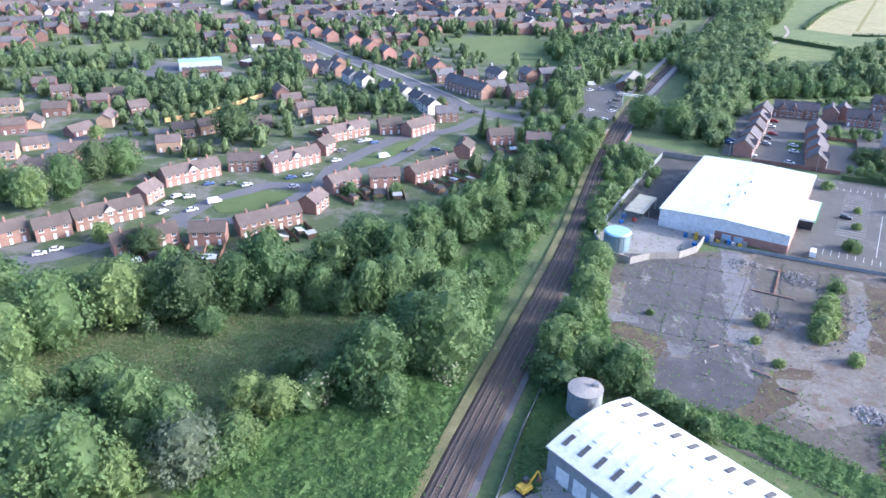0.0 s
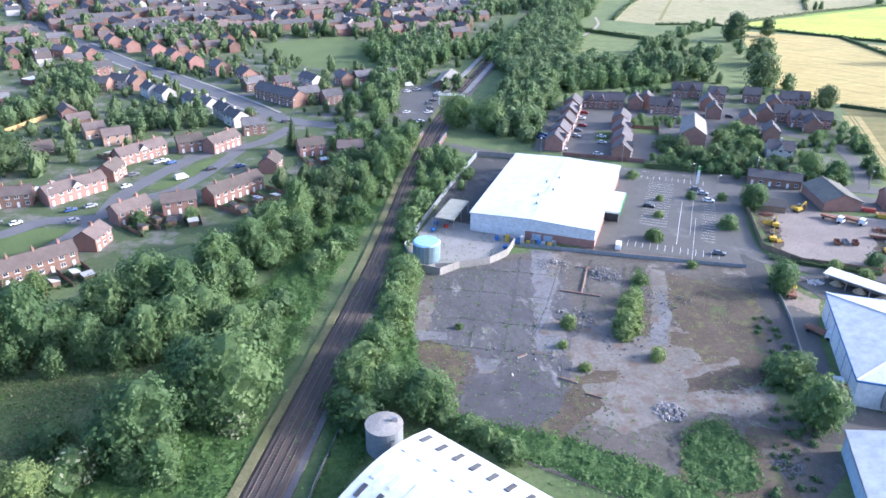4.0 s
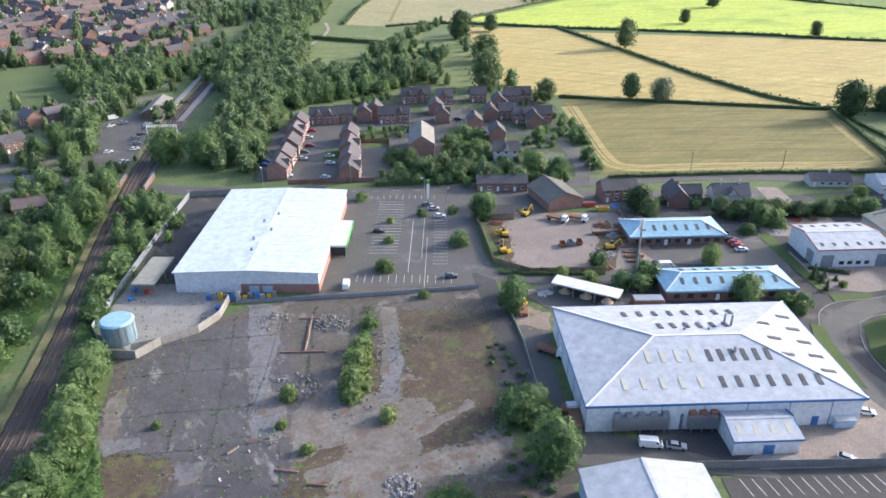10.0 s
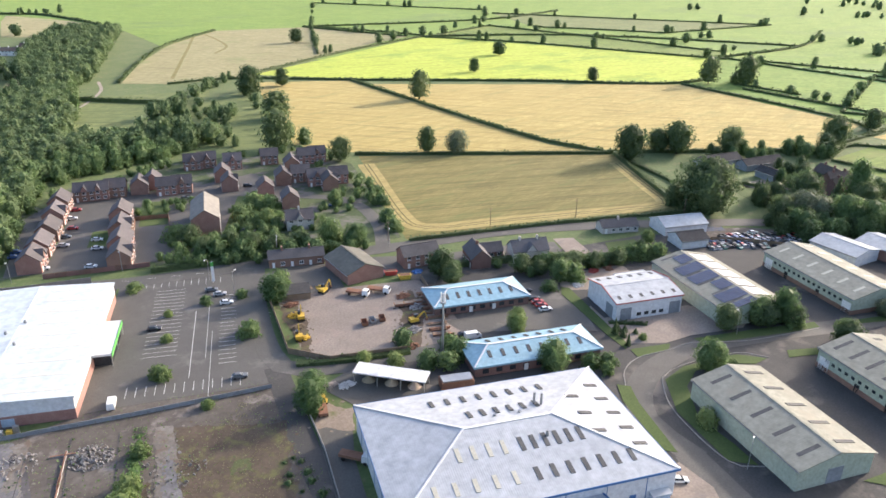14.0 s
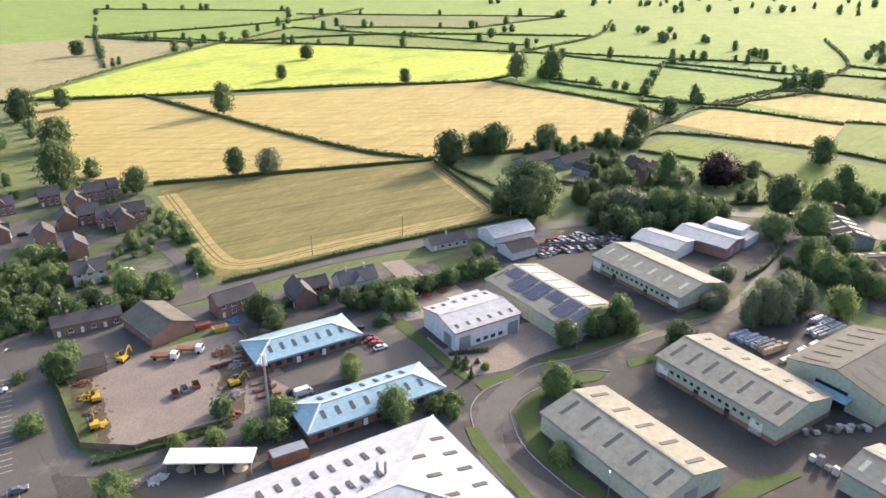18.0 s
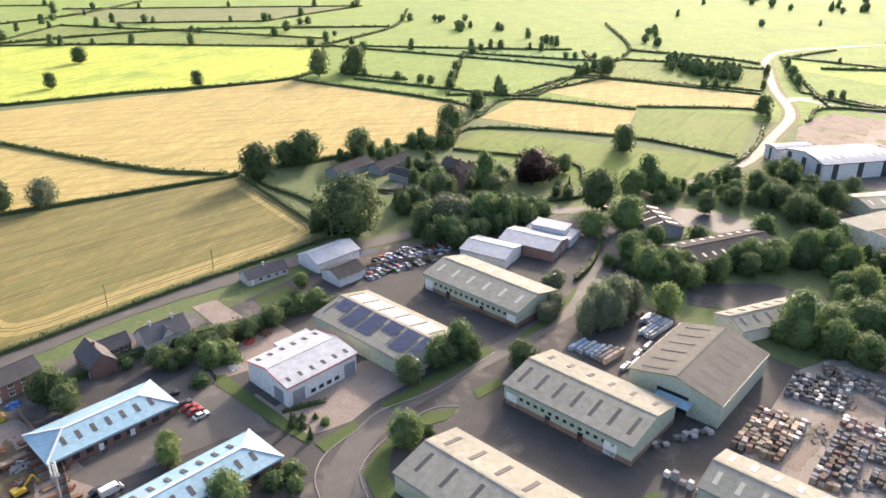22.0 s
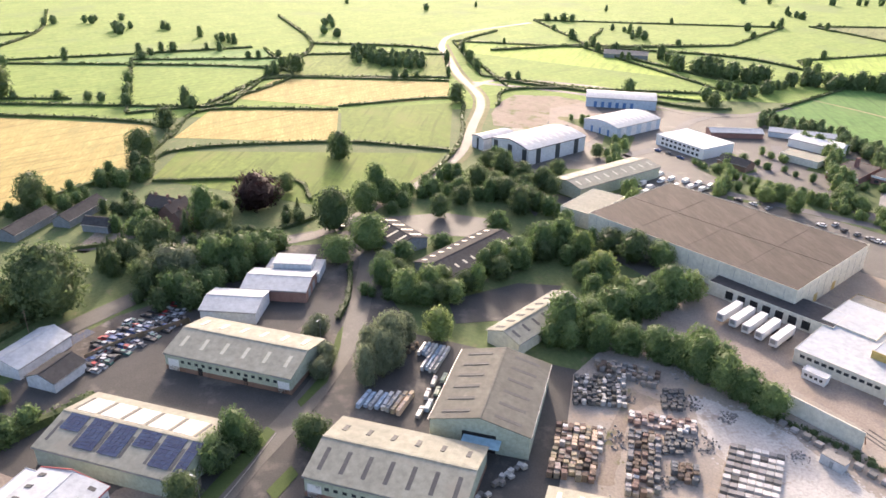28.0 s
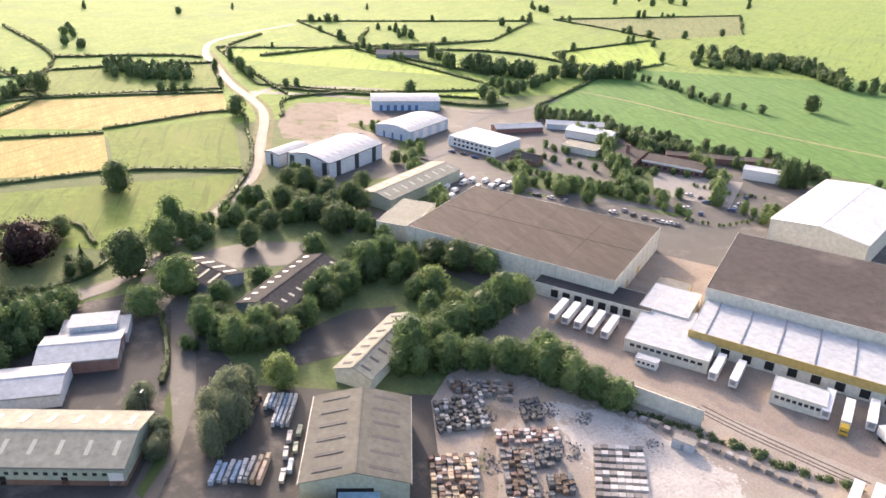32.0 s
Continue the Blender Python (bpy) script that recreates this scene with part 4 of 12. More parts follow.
def trunk_bm(h, r, seed, top):
    rnd = random.Random(seed)
    bm = bmesh.new()
    def limb(a, b, r0, r1, seg=6):
        d = (b - a)
        q = d.to_track_quat("Z", "Y").to_matrix().to_4x4()
        bmesh.ops.create_cone(bm, cap_ends=False, segments=seg, radius1=r0, radius2=r1, depth=d.length, matrix=Matrix.Translation((a + b) / 2) @ q)
    limb(Vector((0, 0, -.2)), Vector((0, 0, h)), r, r * .6)
    for i in range(5):
        a = rnd.uniform(0, 6.3)
        limb(Vector((0, 0, h * rnd.uniform(.6, .98))), Vector((math.cos(a) * top * .5, math.sin(a) * top * .5, h + top * rnd.uniform(.3, .9))), r * .45, r * .12, 5)
    return bm

TREES = {}
def tree_kind(key, name, label, material, seed, r, h, quads, size, shape="round", clear=.18, flowers=None, category="tree"):
    e = thing(name, 0, 0, 0, label, category)
    tr = part("trunk", trunk_bm(h * clear + .6, .05 * r + .08, seed, r), M["bark"], e)
    cr = new("crown", crown_mesh(name + "_crown", material, seed, r, h * (1 - clear), quads, size, shape, flowers=flowers))
    cr.parent = e
    cr.location = (0, 0, h * clear)
    TREES[key] = [e, False]
    return e

def plant(key, x, y, s=1.0, sz=None, turn=None, rnd=random):
    e, used = TREES[key]
    if built(x, y, .5):
        return e
    m = pose(x, y, 0, 0, 0, rnd.uniform(0, 360) if turn is None else turn)
    if not used:
        TREES[key][1] = True
        ob = e
        ob.matrix_world = m
    else:
        ob = copy_thing(e, m)
    ob.scale = (s * rnd.uniform(.86, 1.1), s * rnd.uniform(.86, 1.1), sz or s * rnd.uniform(.92, 1.25))
    return ob

tree_kind("oak1", "tree", "broad green deciduous tree with full leafy crown", M["leaf"], 1, 6.2, 12.5, 2700, 0.32, clear=.07)
tree_kind("oak2", "tree", "broad dark green deciduous tree in full leaf", M["leaf_dark"], 2, 6.2, 12, 2700, 0.32, clear=.08)
tree_kind("ash1", "tree", "tall green tree with uneven leafy crown", M["leaf"], 3, 4.8, 14, 2300, 0.31, "tall", .07)
tree_kind("light1", "tree", "light green tree with loose leafy crown", M["leaf_light"], 4, 5.2, 10.5, 2300, 0.31, clear=.07)
tree_kind("willow", "tree", "grey-green willow with feathery crown", M["leaf_grey"], 5, 6.2, 12, 2700, 0.32, clear=.06)
tree_kind("bush1", "bush", "dense green shrub in full leaf", M["leaf"], 6, 2.9, 3.8, 800, 0.25, "flat", .02, category="bush")
tree_kind("bush2", "bush", "light green rounded shrub with loose twigs", M["leaf_light"], 7, 2.7, 3.4, 800, 0.25, "flat", .02, category="bush")
tree_kind("elder", "bush", "elder bush with cream blossom heads", M["leaf"], 8, 3.0, 4.2, 800, 0.25, "flat", .02, flowers=.25, category="bush")
tree_kind("copper", "tree", "dark purple copper beech in full leaf", M["leaf_copper"], 9, 9, 15, 3000, 0.36, clear=.05)
tree_kind("far1", "tree", "green hedgerow tree standing in farmland", M["leaf_dark"], 10, 6.2, 12, 1100, 0.44, clear=.08)
tree_kind("cone", "tree", "dark green conifer with narrow crown", M["leaf_dark"], 12, 2.6, 10, 1000, 0.24, "cone", .03)

# crowns of woods and of the distance, joined into single masses
def crowns(quads, size, rings, k, many=5):
    out = []
    for i in range(many):
        v, f, _ = crown_data(50 + i, (5.6, 4.6, 6.2, 5.0, 4.2)[i], (12.5, 14, 11, 12, 13)[i], quads, size, ("round", "tall", "round", "tall", "tall")[i], None, rings, k)
        out.append((np.array(v), f))
    return out
WOODS = {"near": crowns(900, .44, 5, 8), "mid": crowns(280, .72, 4, 7), "small": crowns(72, .95, 4, 6)}
WOODS["shrub"] = [(np.array(v), f) for v, f, _ in (crown_data(80 + i, 2.3, 1.9, 90, .34, "flat", None, 3, 6) for i in range(5))]

class Mass:
    """Collects many crowns into one mesh."""
    def __init__(self, kind="mid"):
        self.kind, self.v, self.f, self.n = kind, [], [], 0
    def add(self, x, y, s, rnd):
        v, f = WOODS[self.kind][rnd.choice((0, 2)) if s < .5 else rnd.randrange(5)]
        if built(x, y, 3.2 * s):
            return
        a = rnd.uniform(0, 6.3)
        c, q = math.cos(a), math.sin(a)
        w = v * s
        self.v.append(np.stack([w[:, 0] * c - w[:, 1] * q + x, w[:, 0] * q + w[:, 1] * c + y, w[:, 2]], 1))
        self.f += [tuple(i + self.n for i in p) for p in f]
        self.n += len(v)
    def grove(self, poly, gap, rnd, s):
        xs, ys = [p[0] for p in poly], [p[1] for p in poly]
        for i in range(int((max(xs) - min(xs)) / gap) + 1):
            for j in range(int((max(ys) - min(ys)) / gap) + 1):
                p = (min(xs) + (i + rnd.uniform(.05, .95)) * gap, min(ys) + (j + rnd.uniform(.05, .95)) * gap)
                if inside(p, poly):
                    self.add(*p, rnd.uniform(*s), rnd)
    def line(self, pts, gap, rnd, s, wide=2.0):
        for p in smooth_line(pts, gap):
            self.add(p.x + rnd.uniform(-wide, wide), p.y + rnd.uniform(-wide, wide), rnd.uniform(*s), rnd)
    def done(self, name, material, label, category):
        me = bpy.data.meshes.new(name)
        me.from_pydata(np.concatenate(self.v).tolist(), [], self.f)
        me.materials.append(material)
        return tagged(new(name, me), label, category, kind="stuff")

def row(keys, a, b, gap, rnd, side=1.5, s=(.7, 1.1)):
    a, b = Vector(a), Vector(b)
    n = max(1, int((b - a).length / gap))
    for i in range(n + 1):
        p = a.lerp(b, i / n)
        plant(rnd.choice(keys), p.x + rnd.uniform(-side, side), p.y + rnd.uniform(-side, side), rnd.uniform(*s), rnd=rnd)

def inside(p, poly):
    c = False
    for i in range(len(poly)):
        (x0, y0), (x1, y1) = poly[i - 1], poly[i]
        if (y0 > p[1]) != (y1 > p[1]) and p[0] < (x1 - x0) * (p[1] - y0) / (y1 - y0) + x0:
            c = not c
    return c

def grove(keys, poly, gap, rnd, s=(.7, 1.15)):
    xs, ys = [p[0] for p in poly], [p[1] for p in poly]
    n = int((max(xs) - min(xs)) / gap) + 1
    k = int((max(ys) - min(ys)) / gap) + 1
    for i in range(n):
        for j in range(k):
            p = (min(xs) + (i + rnd.uniform(.05, .95)) * gap, min(ys) + (j + rnd.uniform(.05, .95)) * gap)
            if inside(p, poly):
                plant(rnd.choice(keys), *p, rnd.uniform(*s), rnd=rnd)

rt = random.Random(5)
for x, y, k, s in ((360, 545, "far1", 1.2), (398, 560, "far1", .9), (332, 466, "far1", 1.3), (291, 402, "far1", 1.4), (350, 342, "far1", .8), (361, 329, "willow", .9), (446, 451, "far1", 1.2), (421, 255, "oak2", 1.1), (448, 254, "oak2", .8), (454, 245, "oak2", 1.0), (482, 226, "far1", 1.0)):
    plant(k, x, y, s * 1.3, rnd=rt)
for x, y, k, s in ((538, 189, "oak2", 1.1), (603, 188, "far1", .9), (373, 184, "oak2", 1.5), (463, 125, "copper", 1.0), (564, 506, "far1", .7), (658, 559, "far1", 1.0), (607, 409, "far1", .7), (551, 765, "far1", 1.0), (674, 338, "far1", 1.3), (692, 314, "far1", 1.3), (529, 85, "far1", .9)):
    plant(k, x, y, s * 1.3, rnd=rt)

# ---- railway ----
RAIL = [(-45, -20), (-22, 46), (1, 110), (13, 143), (43, 223), (66, 296), (88, 360), (118, 430), (156, 508), (200, 600), (262, 740)]
def bed(pts, width, z0, z1, material, name, label, category):
    line = smooth_line(pts, 8.0)
    bm = bmesh.new()
    rows = []
    for i, p in enumerate(line):
        d = (line[min(i + 1, len(line) - 1)] - line[max(i - 1, 0)]).normalized()
        n = Vector((-d.y, d.x, 0))
        rows.append([bm.verts.new(p + n * w + Vector((0, 0, z))) for w, z in ((width / 2 + 1.2, z0), (width / 2, z1), (-width / 2, z1), (-width / 2 - 1.2, z0))])
    for a, b in zip(rows, rows[1:]):
        for j in range(3):
            bm.faces.new((a[j], a[j + 1], b[j + 1], b[j]))
    bmesh.ops.recalc_face_normals(bm, faces=bm.faces)
    return tagged(link(name, bm, material), label, category, kind="structure")
bed(RAIL, 7.4, .02, .62, M["ballast"], "track_bed", "dark brown ballast track bed", "railway")
ribbon("lineside_path", RAIL, 2.2, .5, M["verge"], "sandy lineside strip of dry grass", "path", off=5.7, thick=.5)
ribbon("lineside_path", RAIL, 1.5, .5, M["ballast_grey"], "grey ballast shoulder", "path", off=-4.9, thick=.5)
track_line = smooth_line(RAIL, 3.0)
for k, c in enumerate((-1.75, 1.75)):
    tr = tagged(new("railway_track"), "running line with steel rails on concrete sleepers", "railway track")
    for s in (-.75, .75):
        bm = bmesh.new()
        rows = []
        for i, p in enumerate(track_line):
            d = (track_line[min(i + 1, len(track_line) - 1)] - track_line[max(i - 1, 0)]).normalized()
            n = Vector((-d.y, d.x, 0))
            q = p + n * (c + s)
            rows.append([bm.verts.new(q + n * w + Vector((0, 0, z))) for w, z in ((.07, .66), (.07, .85), (-.07, .85), (-.07, .66))])
        for a, b in zip(rows, rows[1:]):
            for j in range(3):
                bm.faces.new((a[j], a[j + 1], b[j + 1], b[j]))
        part("rail", bm, M["rail"], tr)
    verts, faces = [], []
    fine = smooth_line(RAIL, .7)
    for i in range(120, len(fine) - 1):
        p, d = fine[i], (fine[i + 1] - fine[i]).normalized()
        n = Vector((-d.y, d.x, 0))
        q = p + n * c
        b = len(verts)
        for z in (.6, .7):
            for u, v in ((-1.25, -.13), (1.25, -.13), (1.25, .13), (-1.25, .13)):
                verts.append(tuple(q + n * u + d * v + Vector((0, 0, z))))
        faces += [(b + 4, b + 5, b + 6, b + 7), (b, b + 1, b + 5, b + 4), (b + 1, b + 2, b + 6, b + 5), (b + 2, b + 3, b + 7, b + 6), (b + 3, b, b + 4, b + 7)]
    me = bpy.data.meshes.new("sleeper_bed")
    me.from_pydata(verts, [], faces)
    me.materials.append(M["sleeper"])
    sl = new("sleeper_bed", me)
    sl.parent = tr
    sl["kind"] = "stuff"
# bridge over the main road
br = thing("railway_bridge", 82, 343, 66, "low railway bridge with brick parapets over the road", "bridge")
for s in (-1, 1):
    part("parapet", box(-8, 8, s * 5.6 - .3, s * 5.6 + .3, 0, 1.9), M["brick_dark"], br)
    part("coping", box(-8.1, 8.1, s * 5.6 - .4, s * 5.6 + .4, 1.9, 2.05), M["concrete"], br)
# signal gantry by the station
gx, gy = 104.5, 401
ga = thing("signal_gantry", gx, gy, -24, "white steel signal gantry across the tracks", "gantry")
for s in (-1, 1):
    part("gantry_leg", box(s * 7 - .15, s * 7 + .15, -.15, .15, 0, 6.2), M["white_paint"], ga)
for y in (-.6, .6):
    for z in (5.6, 6.4):
        part("gantry_beam", box(-7.2, 7.2, y - .08, y + .08, z, z + .16), M["white_paint"], ga)
for i in range(12):
    part("gantry_brace", box(-6.9 + i * 1.25, -6.8 + i * 1.25, -.62, .62, 5.6, 6.5), M["white_paint"], ga)
# station
stn = gable_hall("station_building", "low brick station building with grey roof", 112, 452, 30, 9, 66, 3.2, 2.0, M["brick"], M["roof_grey"], category="station")
for s, w in ((-1, 0), (1, 0)):
    tagged(ribbon("platform", [(112, 425), (156, 515), (196, 600)], 3.0, 1.0, M["concrete"], "grey station platform edge", "platform", off=5.6 * s, thick=.95), kind="structure")

# ---- houses ----
def window_mesh():
    bm = box(-.75, .75, -.05, .05, 0, 1.3)
    for f in bm.faces:
        f.material_index = 0
    for q in (-1, 1):
        g = box(q * .35 - .3, q * .35 + .3, -.075, .03, .09, 1.21)
        tmp = bpy.data.meshes.new("tmp")
        g.to_mesh(tmp); g.free()
        n0 = len(bm.faces)
        bm.from_mesh(tmp)
        bm.faces.ensure_lookup_table()
        for f in bm.faces[n0:]:
            f.material_index = 1
        bpy.data.meshes.remove(tmp)
    s = box(-.85, .85, -.16, .04, -.1, -.002)
    tmp = bpy.data.meshes.new("tmp")
    s.to_mesh(tmp); s.free()
    bm.from_mesh(tmp)
    bpy.data.meshes.remove(tmp)
    me = bpy.data.meshes.new("window")
    bm.to_mesh(me); bm.free()
    me.materials.append(M["white_paint"]); me.materials.append(M["glass"])
    return me
WINDOW = window_mesh()

def dwelling(name, label, cx, cy, yaw, w, d, h, rise, wall, roof, doors=2, gablet=False, chimneys=2, windows=True, backs=True, group="", ridge="x", category="house", hip=0.0, gable=None):
    """A two-storey house or row with pitched roof, windows with sills, doors and chimneys."""
    e = thing(name, cx, cy, yaw, label, category, group)
    site(cx, cy, w, d, yaw)
    hw, hd, o = w / 2, d / 2, .35
    if ridge == "x":
        bm = prism([(-hw, -hd), (hw, -hd), (hw, hd), (-hw, hd)], 0, h)
        top = [bm.verts.new((x, 0, h + rise - .1)) for x in (-hw, hw)]
        bm.verts.ensure_lookup_table()
        v = {(round(q.co.x, 2), round(q.co.y, 2), round(q.co.z, 2)): q for q in bm.verts}
        for s, tp in ((-1, top[0]), (1, top[1])):
            bm.faces.new((v[(round(s * hw, 2), round(-hd, 2), round(h, 2))], v[(round(s * hw, 2), round(hd, 2), round(h, 2))], tp))
        part("wall", bm, wall, e)
        for s in (-1, 1):
            part("roof_slope", slab((-hw - o, s * (hd + o), h - o * rise / hd + .05), (hw + o, s * (hd + o), h - o * rise / hd + .05), (hw + o - hip, 0, h + rise + .05), (-hw - o + hip, 0, h + rise + .05), -.16 * s), roof, e)
        part("ridge_tile", box(-hw - o + hip, hw + o - hip, -.14, .14, h + rise - .02, h + rise + .14), roof, e)
    if gablet:
        gw = min(4.4, w * .3)
        for s in (-1,):
            bm = bmesh.new()
            y = s * (hd + .25)
            pts = [(-gw / 2, y, h - .2), (gw / 2, y, h - .2), (0, y, h + rise * .72)]
            back = [(-gw / 2, 0, h - .2), (gw / 2, 0, h - .2), (0, 0, h + rise * .72)]
            a = [bm.verts.new(p) for p in pts]; b = [bm.verts.new(p) for p in back]
            bm.faces.new(a); bm.faces.new(b[::-1])
            for i in range(3):
                bm.faces.new((a[i], a[(i + 1) % 3], b[(i + 1) % 3], b[i]))
            bmesh.ops.recalc_face_normals(bm, faces=bm.faces)
            part("front_gable", bm, gable or M["render"], e, "" if gable else "cream rendered front gable")
            for q in (-1, 1):
                part("gable_roof", slab((q * (gw / 2 + .3), y - .2, h - .45), (q * (gw / 2 + .3), 0, h - .45), (0, 0, h + rise * .72 + .12), (0, y - .2, h + rise * .72 + .12), .12 * -q), roof, e)
    for i in range(chimneys):
        x = 0 if chimneys == 1 else -hw + w * (i + .5) / chimneys
        st = part("chimney", box(x - .35, x + .35, -.5, .5, h + rise * .6, h + rise + 1.2), wall, e)
        part("chimney_pot", cyl(x, .2, h + rise + 1.2, h + rise + 1.6, .14, .11, 8), M["brick_pale"], st)
    if windows:
        n = max(2, int(w / 3.0))
        for s in ((-1, 1) if backs else (-1,)):
            for lev, z in ((0, .9), (1, 3.4)):
                if z + 1.3 > h:
                    continue
                for i in range(n):
                    x = -hw + w * (i + .5) / n
                    if lev == 0 and doors and i % max(1, n // doors) == 0:
                        y = s * (hd + .03)
                        part("door", box(x - .48, x + .48, y - .05, y + .05, 0, 2.05), M["white_paint"], e)
                        continue
                    y = s * (hd + .04)
                    share("window", WINDOW, e, Matrix.Translation((x, y, z)) @ (Matrix.Identity(4) if s < 0 else Matrix.Rotation(math.pi, 4, "Z")))
    return e

def far_house(cx, cy, yaw, w, d, h, wall, roof, label, rnd, detail=False):
    e = thing("house", cx, cy, yaw, label, "house", "houses of the town")
    hw, hd, o, rise = w / 2, d / 2, .3, d * .36
    bm = prism([(-hw, -hd), (hw, -hd), (hw, hd), (-hw, hd)], 0, h)
    hi = [q for q in bm.verts if q.co.z > h - .01]
    top = {s: bm.verts.new((s * hw, 0, h + rise - .1)) for s in (-1, 1)}
    for s in (-1, 1):
        a, b = [q for q in hi if q.co.x * s > 0]
        bm.faces.new((a, b, top[s]))
    part("wall", bm, wall, e)
    bm = bmesh.new()
    ring = [[bm.verts.new((sx * (hw + o), y, z)) for y, z in ((-hd - o, h - .15), (0, h + rise + .06), (hd + o, h - .15), (hd + o, h - .3), (0, h + rise - .1), (-hd - o, h - .3))] for sx in (-1, 1)]
    bm.faces.new(ring[0]); bm.faces.new(ring[1][::-1])
    for i in range(6):
        bm.faces.new((ring[0][i], ring[1][i], ring[1][(i + 1) % 6], ring[0][(i + 1) % 6]))
    bmesh.ops.recalc_face_normals(bm, faces=bm.faces)
    part("roof", bm, roof, e)
    x = rnd.choice((-1, 1)) * hw * .8
    part("chimney", box(x - .4, x + .4, -.45, .45, h + rise * .5, h + rise + 1.2), wall, e)
    if detail:
        n = max(2, int(w / 4))
        for i in range(n):
            for z in (1.0, 3.4):
                share("window", WINDOW, e, Matrix.Translation((-hw + w * (i + .5) / n, -hd - .03, z)))
    return e

# ---- vehicles ----
def paint(name, c, rough=.3):
    return mat(name, c, tuple(min(1, q * 1.06) for q in c), .8, rough, spec=.5)
PAINT = {"white": paint("white_car_paint", (.75, .75, .74)), "silver": paint("silver_car_paint", (.42, .43, .45)), "black": paint("black_car_paint", (.025, .025, .03)), "red": paint("red_car_paint", (.38, .03, .03)), "blue": paint("blue_car_paint", (.05, .11, .28)), "grey": paint("grey_car_paint", (.13, .14, .15)), "green": paint("green_car_paint", (.05, .16, .14)), "yellow": M["yellow"]}
CARS = {}
def lathe_x(profile, hw0, hw1, cut):
    """A body from a side profile [(x, z)], width hw0 below height cut and hw1 above."""
    bm = bmesh.new()
    sides = []
    for s in (-1, 1):
        sides.append([bm.verts.new((x, s * (hw0 if z <= cut else hw1), z)) for x, z in profile])
    bm.faces.new(sides[0]); bm.faces.new(sides[1][::-1])
    k = len(profile)
    for i in range(k):
        bm.faces.new((sides[0][i], sides[1][i], sides[1][(i + 1) % k], sides[0][(i + 1) % k]))
    bmesh.ops.recalc_face_normals(bm, faces=bm.faces)
    return bm

def wheel_mesh(r, w):
    bm = bmesh.new()
    bmesh.ops.create_cone(bm, cap_ends=True, segments=12, radius1=r, radius2=r, depth=w, matrix=Matrix.Rotation(math.pi / 2, 4, "X"))
    me = bpy.data.meshes.new("wheel")
    bm.to_mesh(me); bm.free()
    me.materials.append(M["black"])
    return me
WHEEL, WHEEL_BIG = wheel_mesh(.32, .22), wheel_mesh(.5, .4)
RNDC = random.Random(3)
def car(x, y, yaw, colour="white", z=0.12):
    if colour not in CARS:
        e = thing("car", x, y, yaw, "parked " + colour + " family car", "car", "parked cars", z)
        part("body", lathe_x([(-2.15, .3), (2.1, .3), (2.15, .62), (1.95, .82), (.95, .92), (-1.55, .98), (-2.1, .95), (-2.2, .6)], .86, .84, .5), PAINT[colour], e)
        part("cabin_glass", lathe_x([(1.0, .9), (.3, 1.36), (-1.2, 1.4), (-1.95, .94)], .8, .62, 1.0), M["glass"], e)
        part("roof_panel", lathe_x([(.3, 1.36), (.22, 1.43), (-1.15, 1.47), (-1.3, 1.39)], .64, .6, 1.38), PAINT[colour], e)
        for wx in (-1.35, 1.35):
            for s in (-1, 1):
                share("wheel", WHEEL, e, Matrix.Translation((wx, s * .78, .32)))
        for s in (-1, 1):
            part("headlight", box(2.02, 2.16, s * .62 - .16, s * .62 + .16, .6, .74), M["white_paint"], e)
        CARS[colour] = e
        return e
    return copy_thing(CARS[colour], pose(x, y, z, 0, 0, yaw))

def scrap_car(x, y, yaw, colour, z=0.06):
    k = "scrap_" + colour
    if k not in CARS:
        e = thing("scrap_car", x, y, yaw, "dented " + colour + " scrap car without wheels", "scrap car", "scrap cars", z)
        part("body", lathe_x([(-2.1, 0), (2.05, 0), (2.1, .35), (1.8, .5), (.95, .62), (-1.55, .66), (-2.05, .62)], .86, .82, .5), PAINT[colour], e)
        part("cabin_glass", lathe_x([(1.0, .6), (.3, 1.0), (-1.2, 1.06), (-1.95, .62)], .78, .6, .7), M["glass"], e)
        part("roof_panel", lathe_x([(.3, 1.0), (.2, 1.07), (-1.1, 1.12), (-1.3, 1.05)], .63, .6, 1.03), PAINT[colour], e)
        CARS[k] = e
        return e
    return copy_thing(CARS[k], pose(x, y, z, 0, 0, yaw))

def van(x, y, yaw, colour="white", z=0.12):
    k = "van_" + colour
    if k not in CARS:
        e = thing("van", x, y, yaw, "parked " + colour + " panel van", "van", "parked vans", z)
        part("body", lathe_x([(-2.6, .35), (2.5, .35), (2.55, .9), (2.2, 1.15), (1.5, 1.95), (1.2, 2.1), (-2.55, 2.15), (-2.65, 1.0)], .98, .9, 1.2), PAINT[colour], e)
        part("windscreen", slab((2.14, -.75, 1.24), (2.14, .75, 1.24), (1.58, .72, 1.92), (1.58, -.72, 1.92), .05), M["glass"], e)
        for s in (-1, 1):
            part("side_window", box(.9, 1.5, s * .93 - .03, s * .93 + .03, 1.25, 1.75), M["glass"], e)
        for wx in (-1.7, 1.7):
            for s in (-1, 1):
                share("wheel", WHEEL, e, Matrix.Translation((wx, s * .88, .32)))
        CARS[k] = e
        return e
    return copy_thing(CARS[k], pose(x, y, z, 0, 0, yaw))

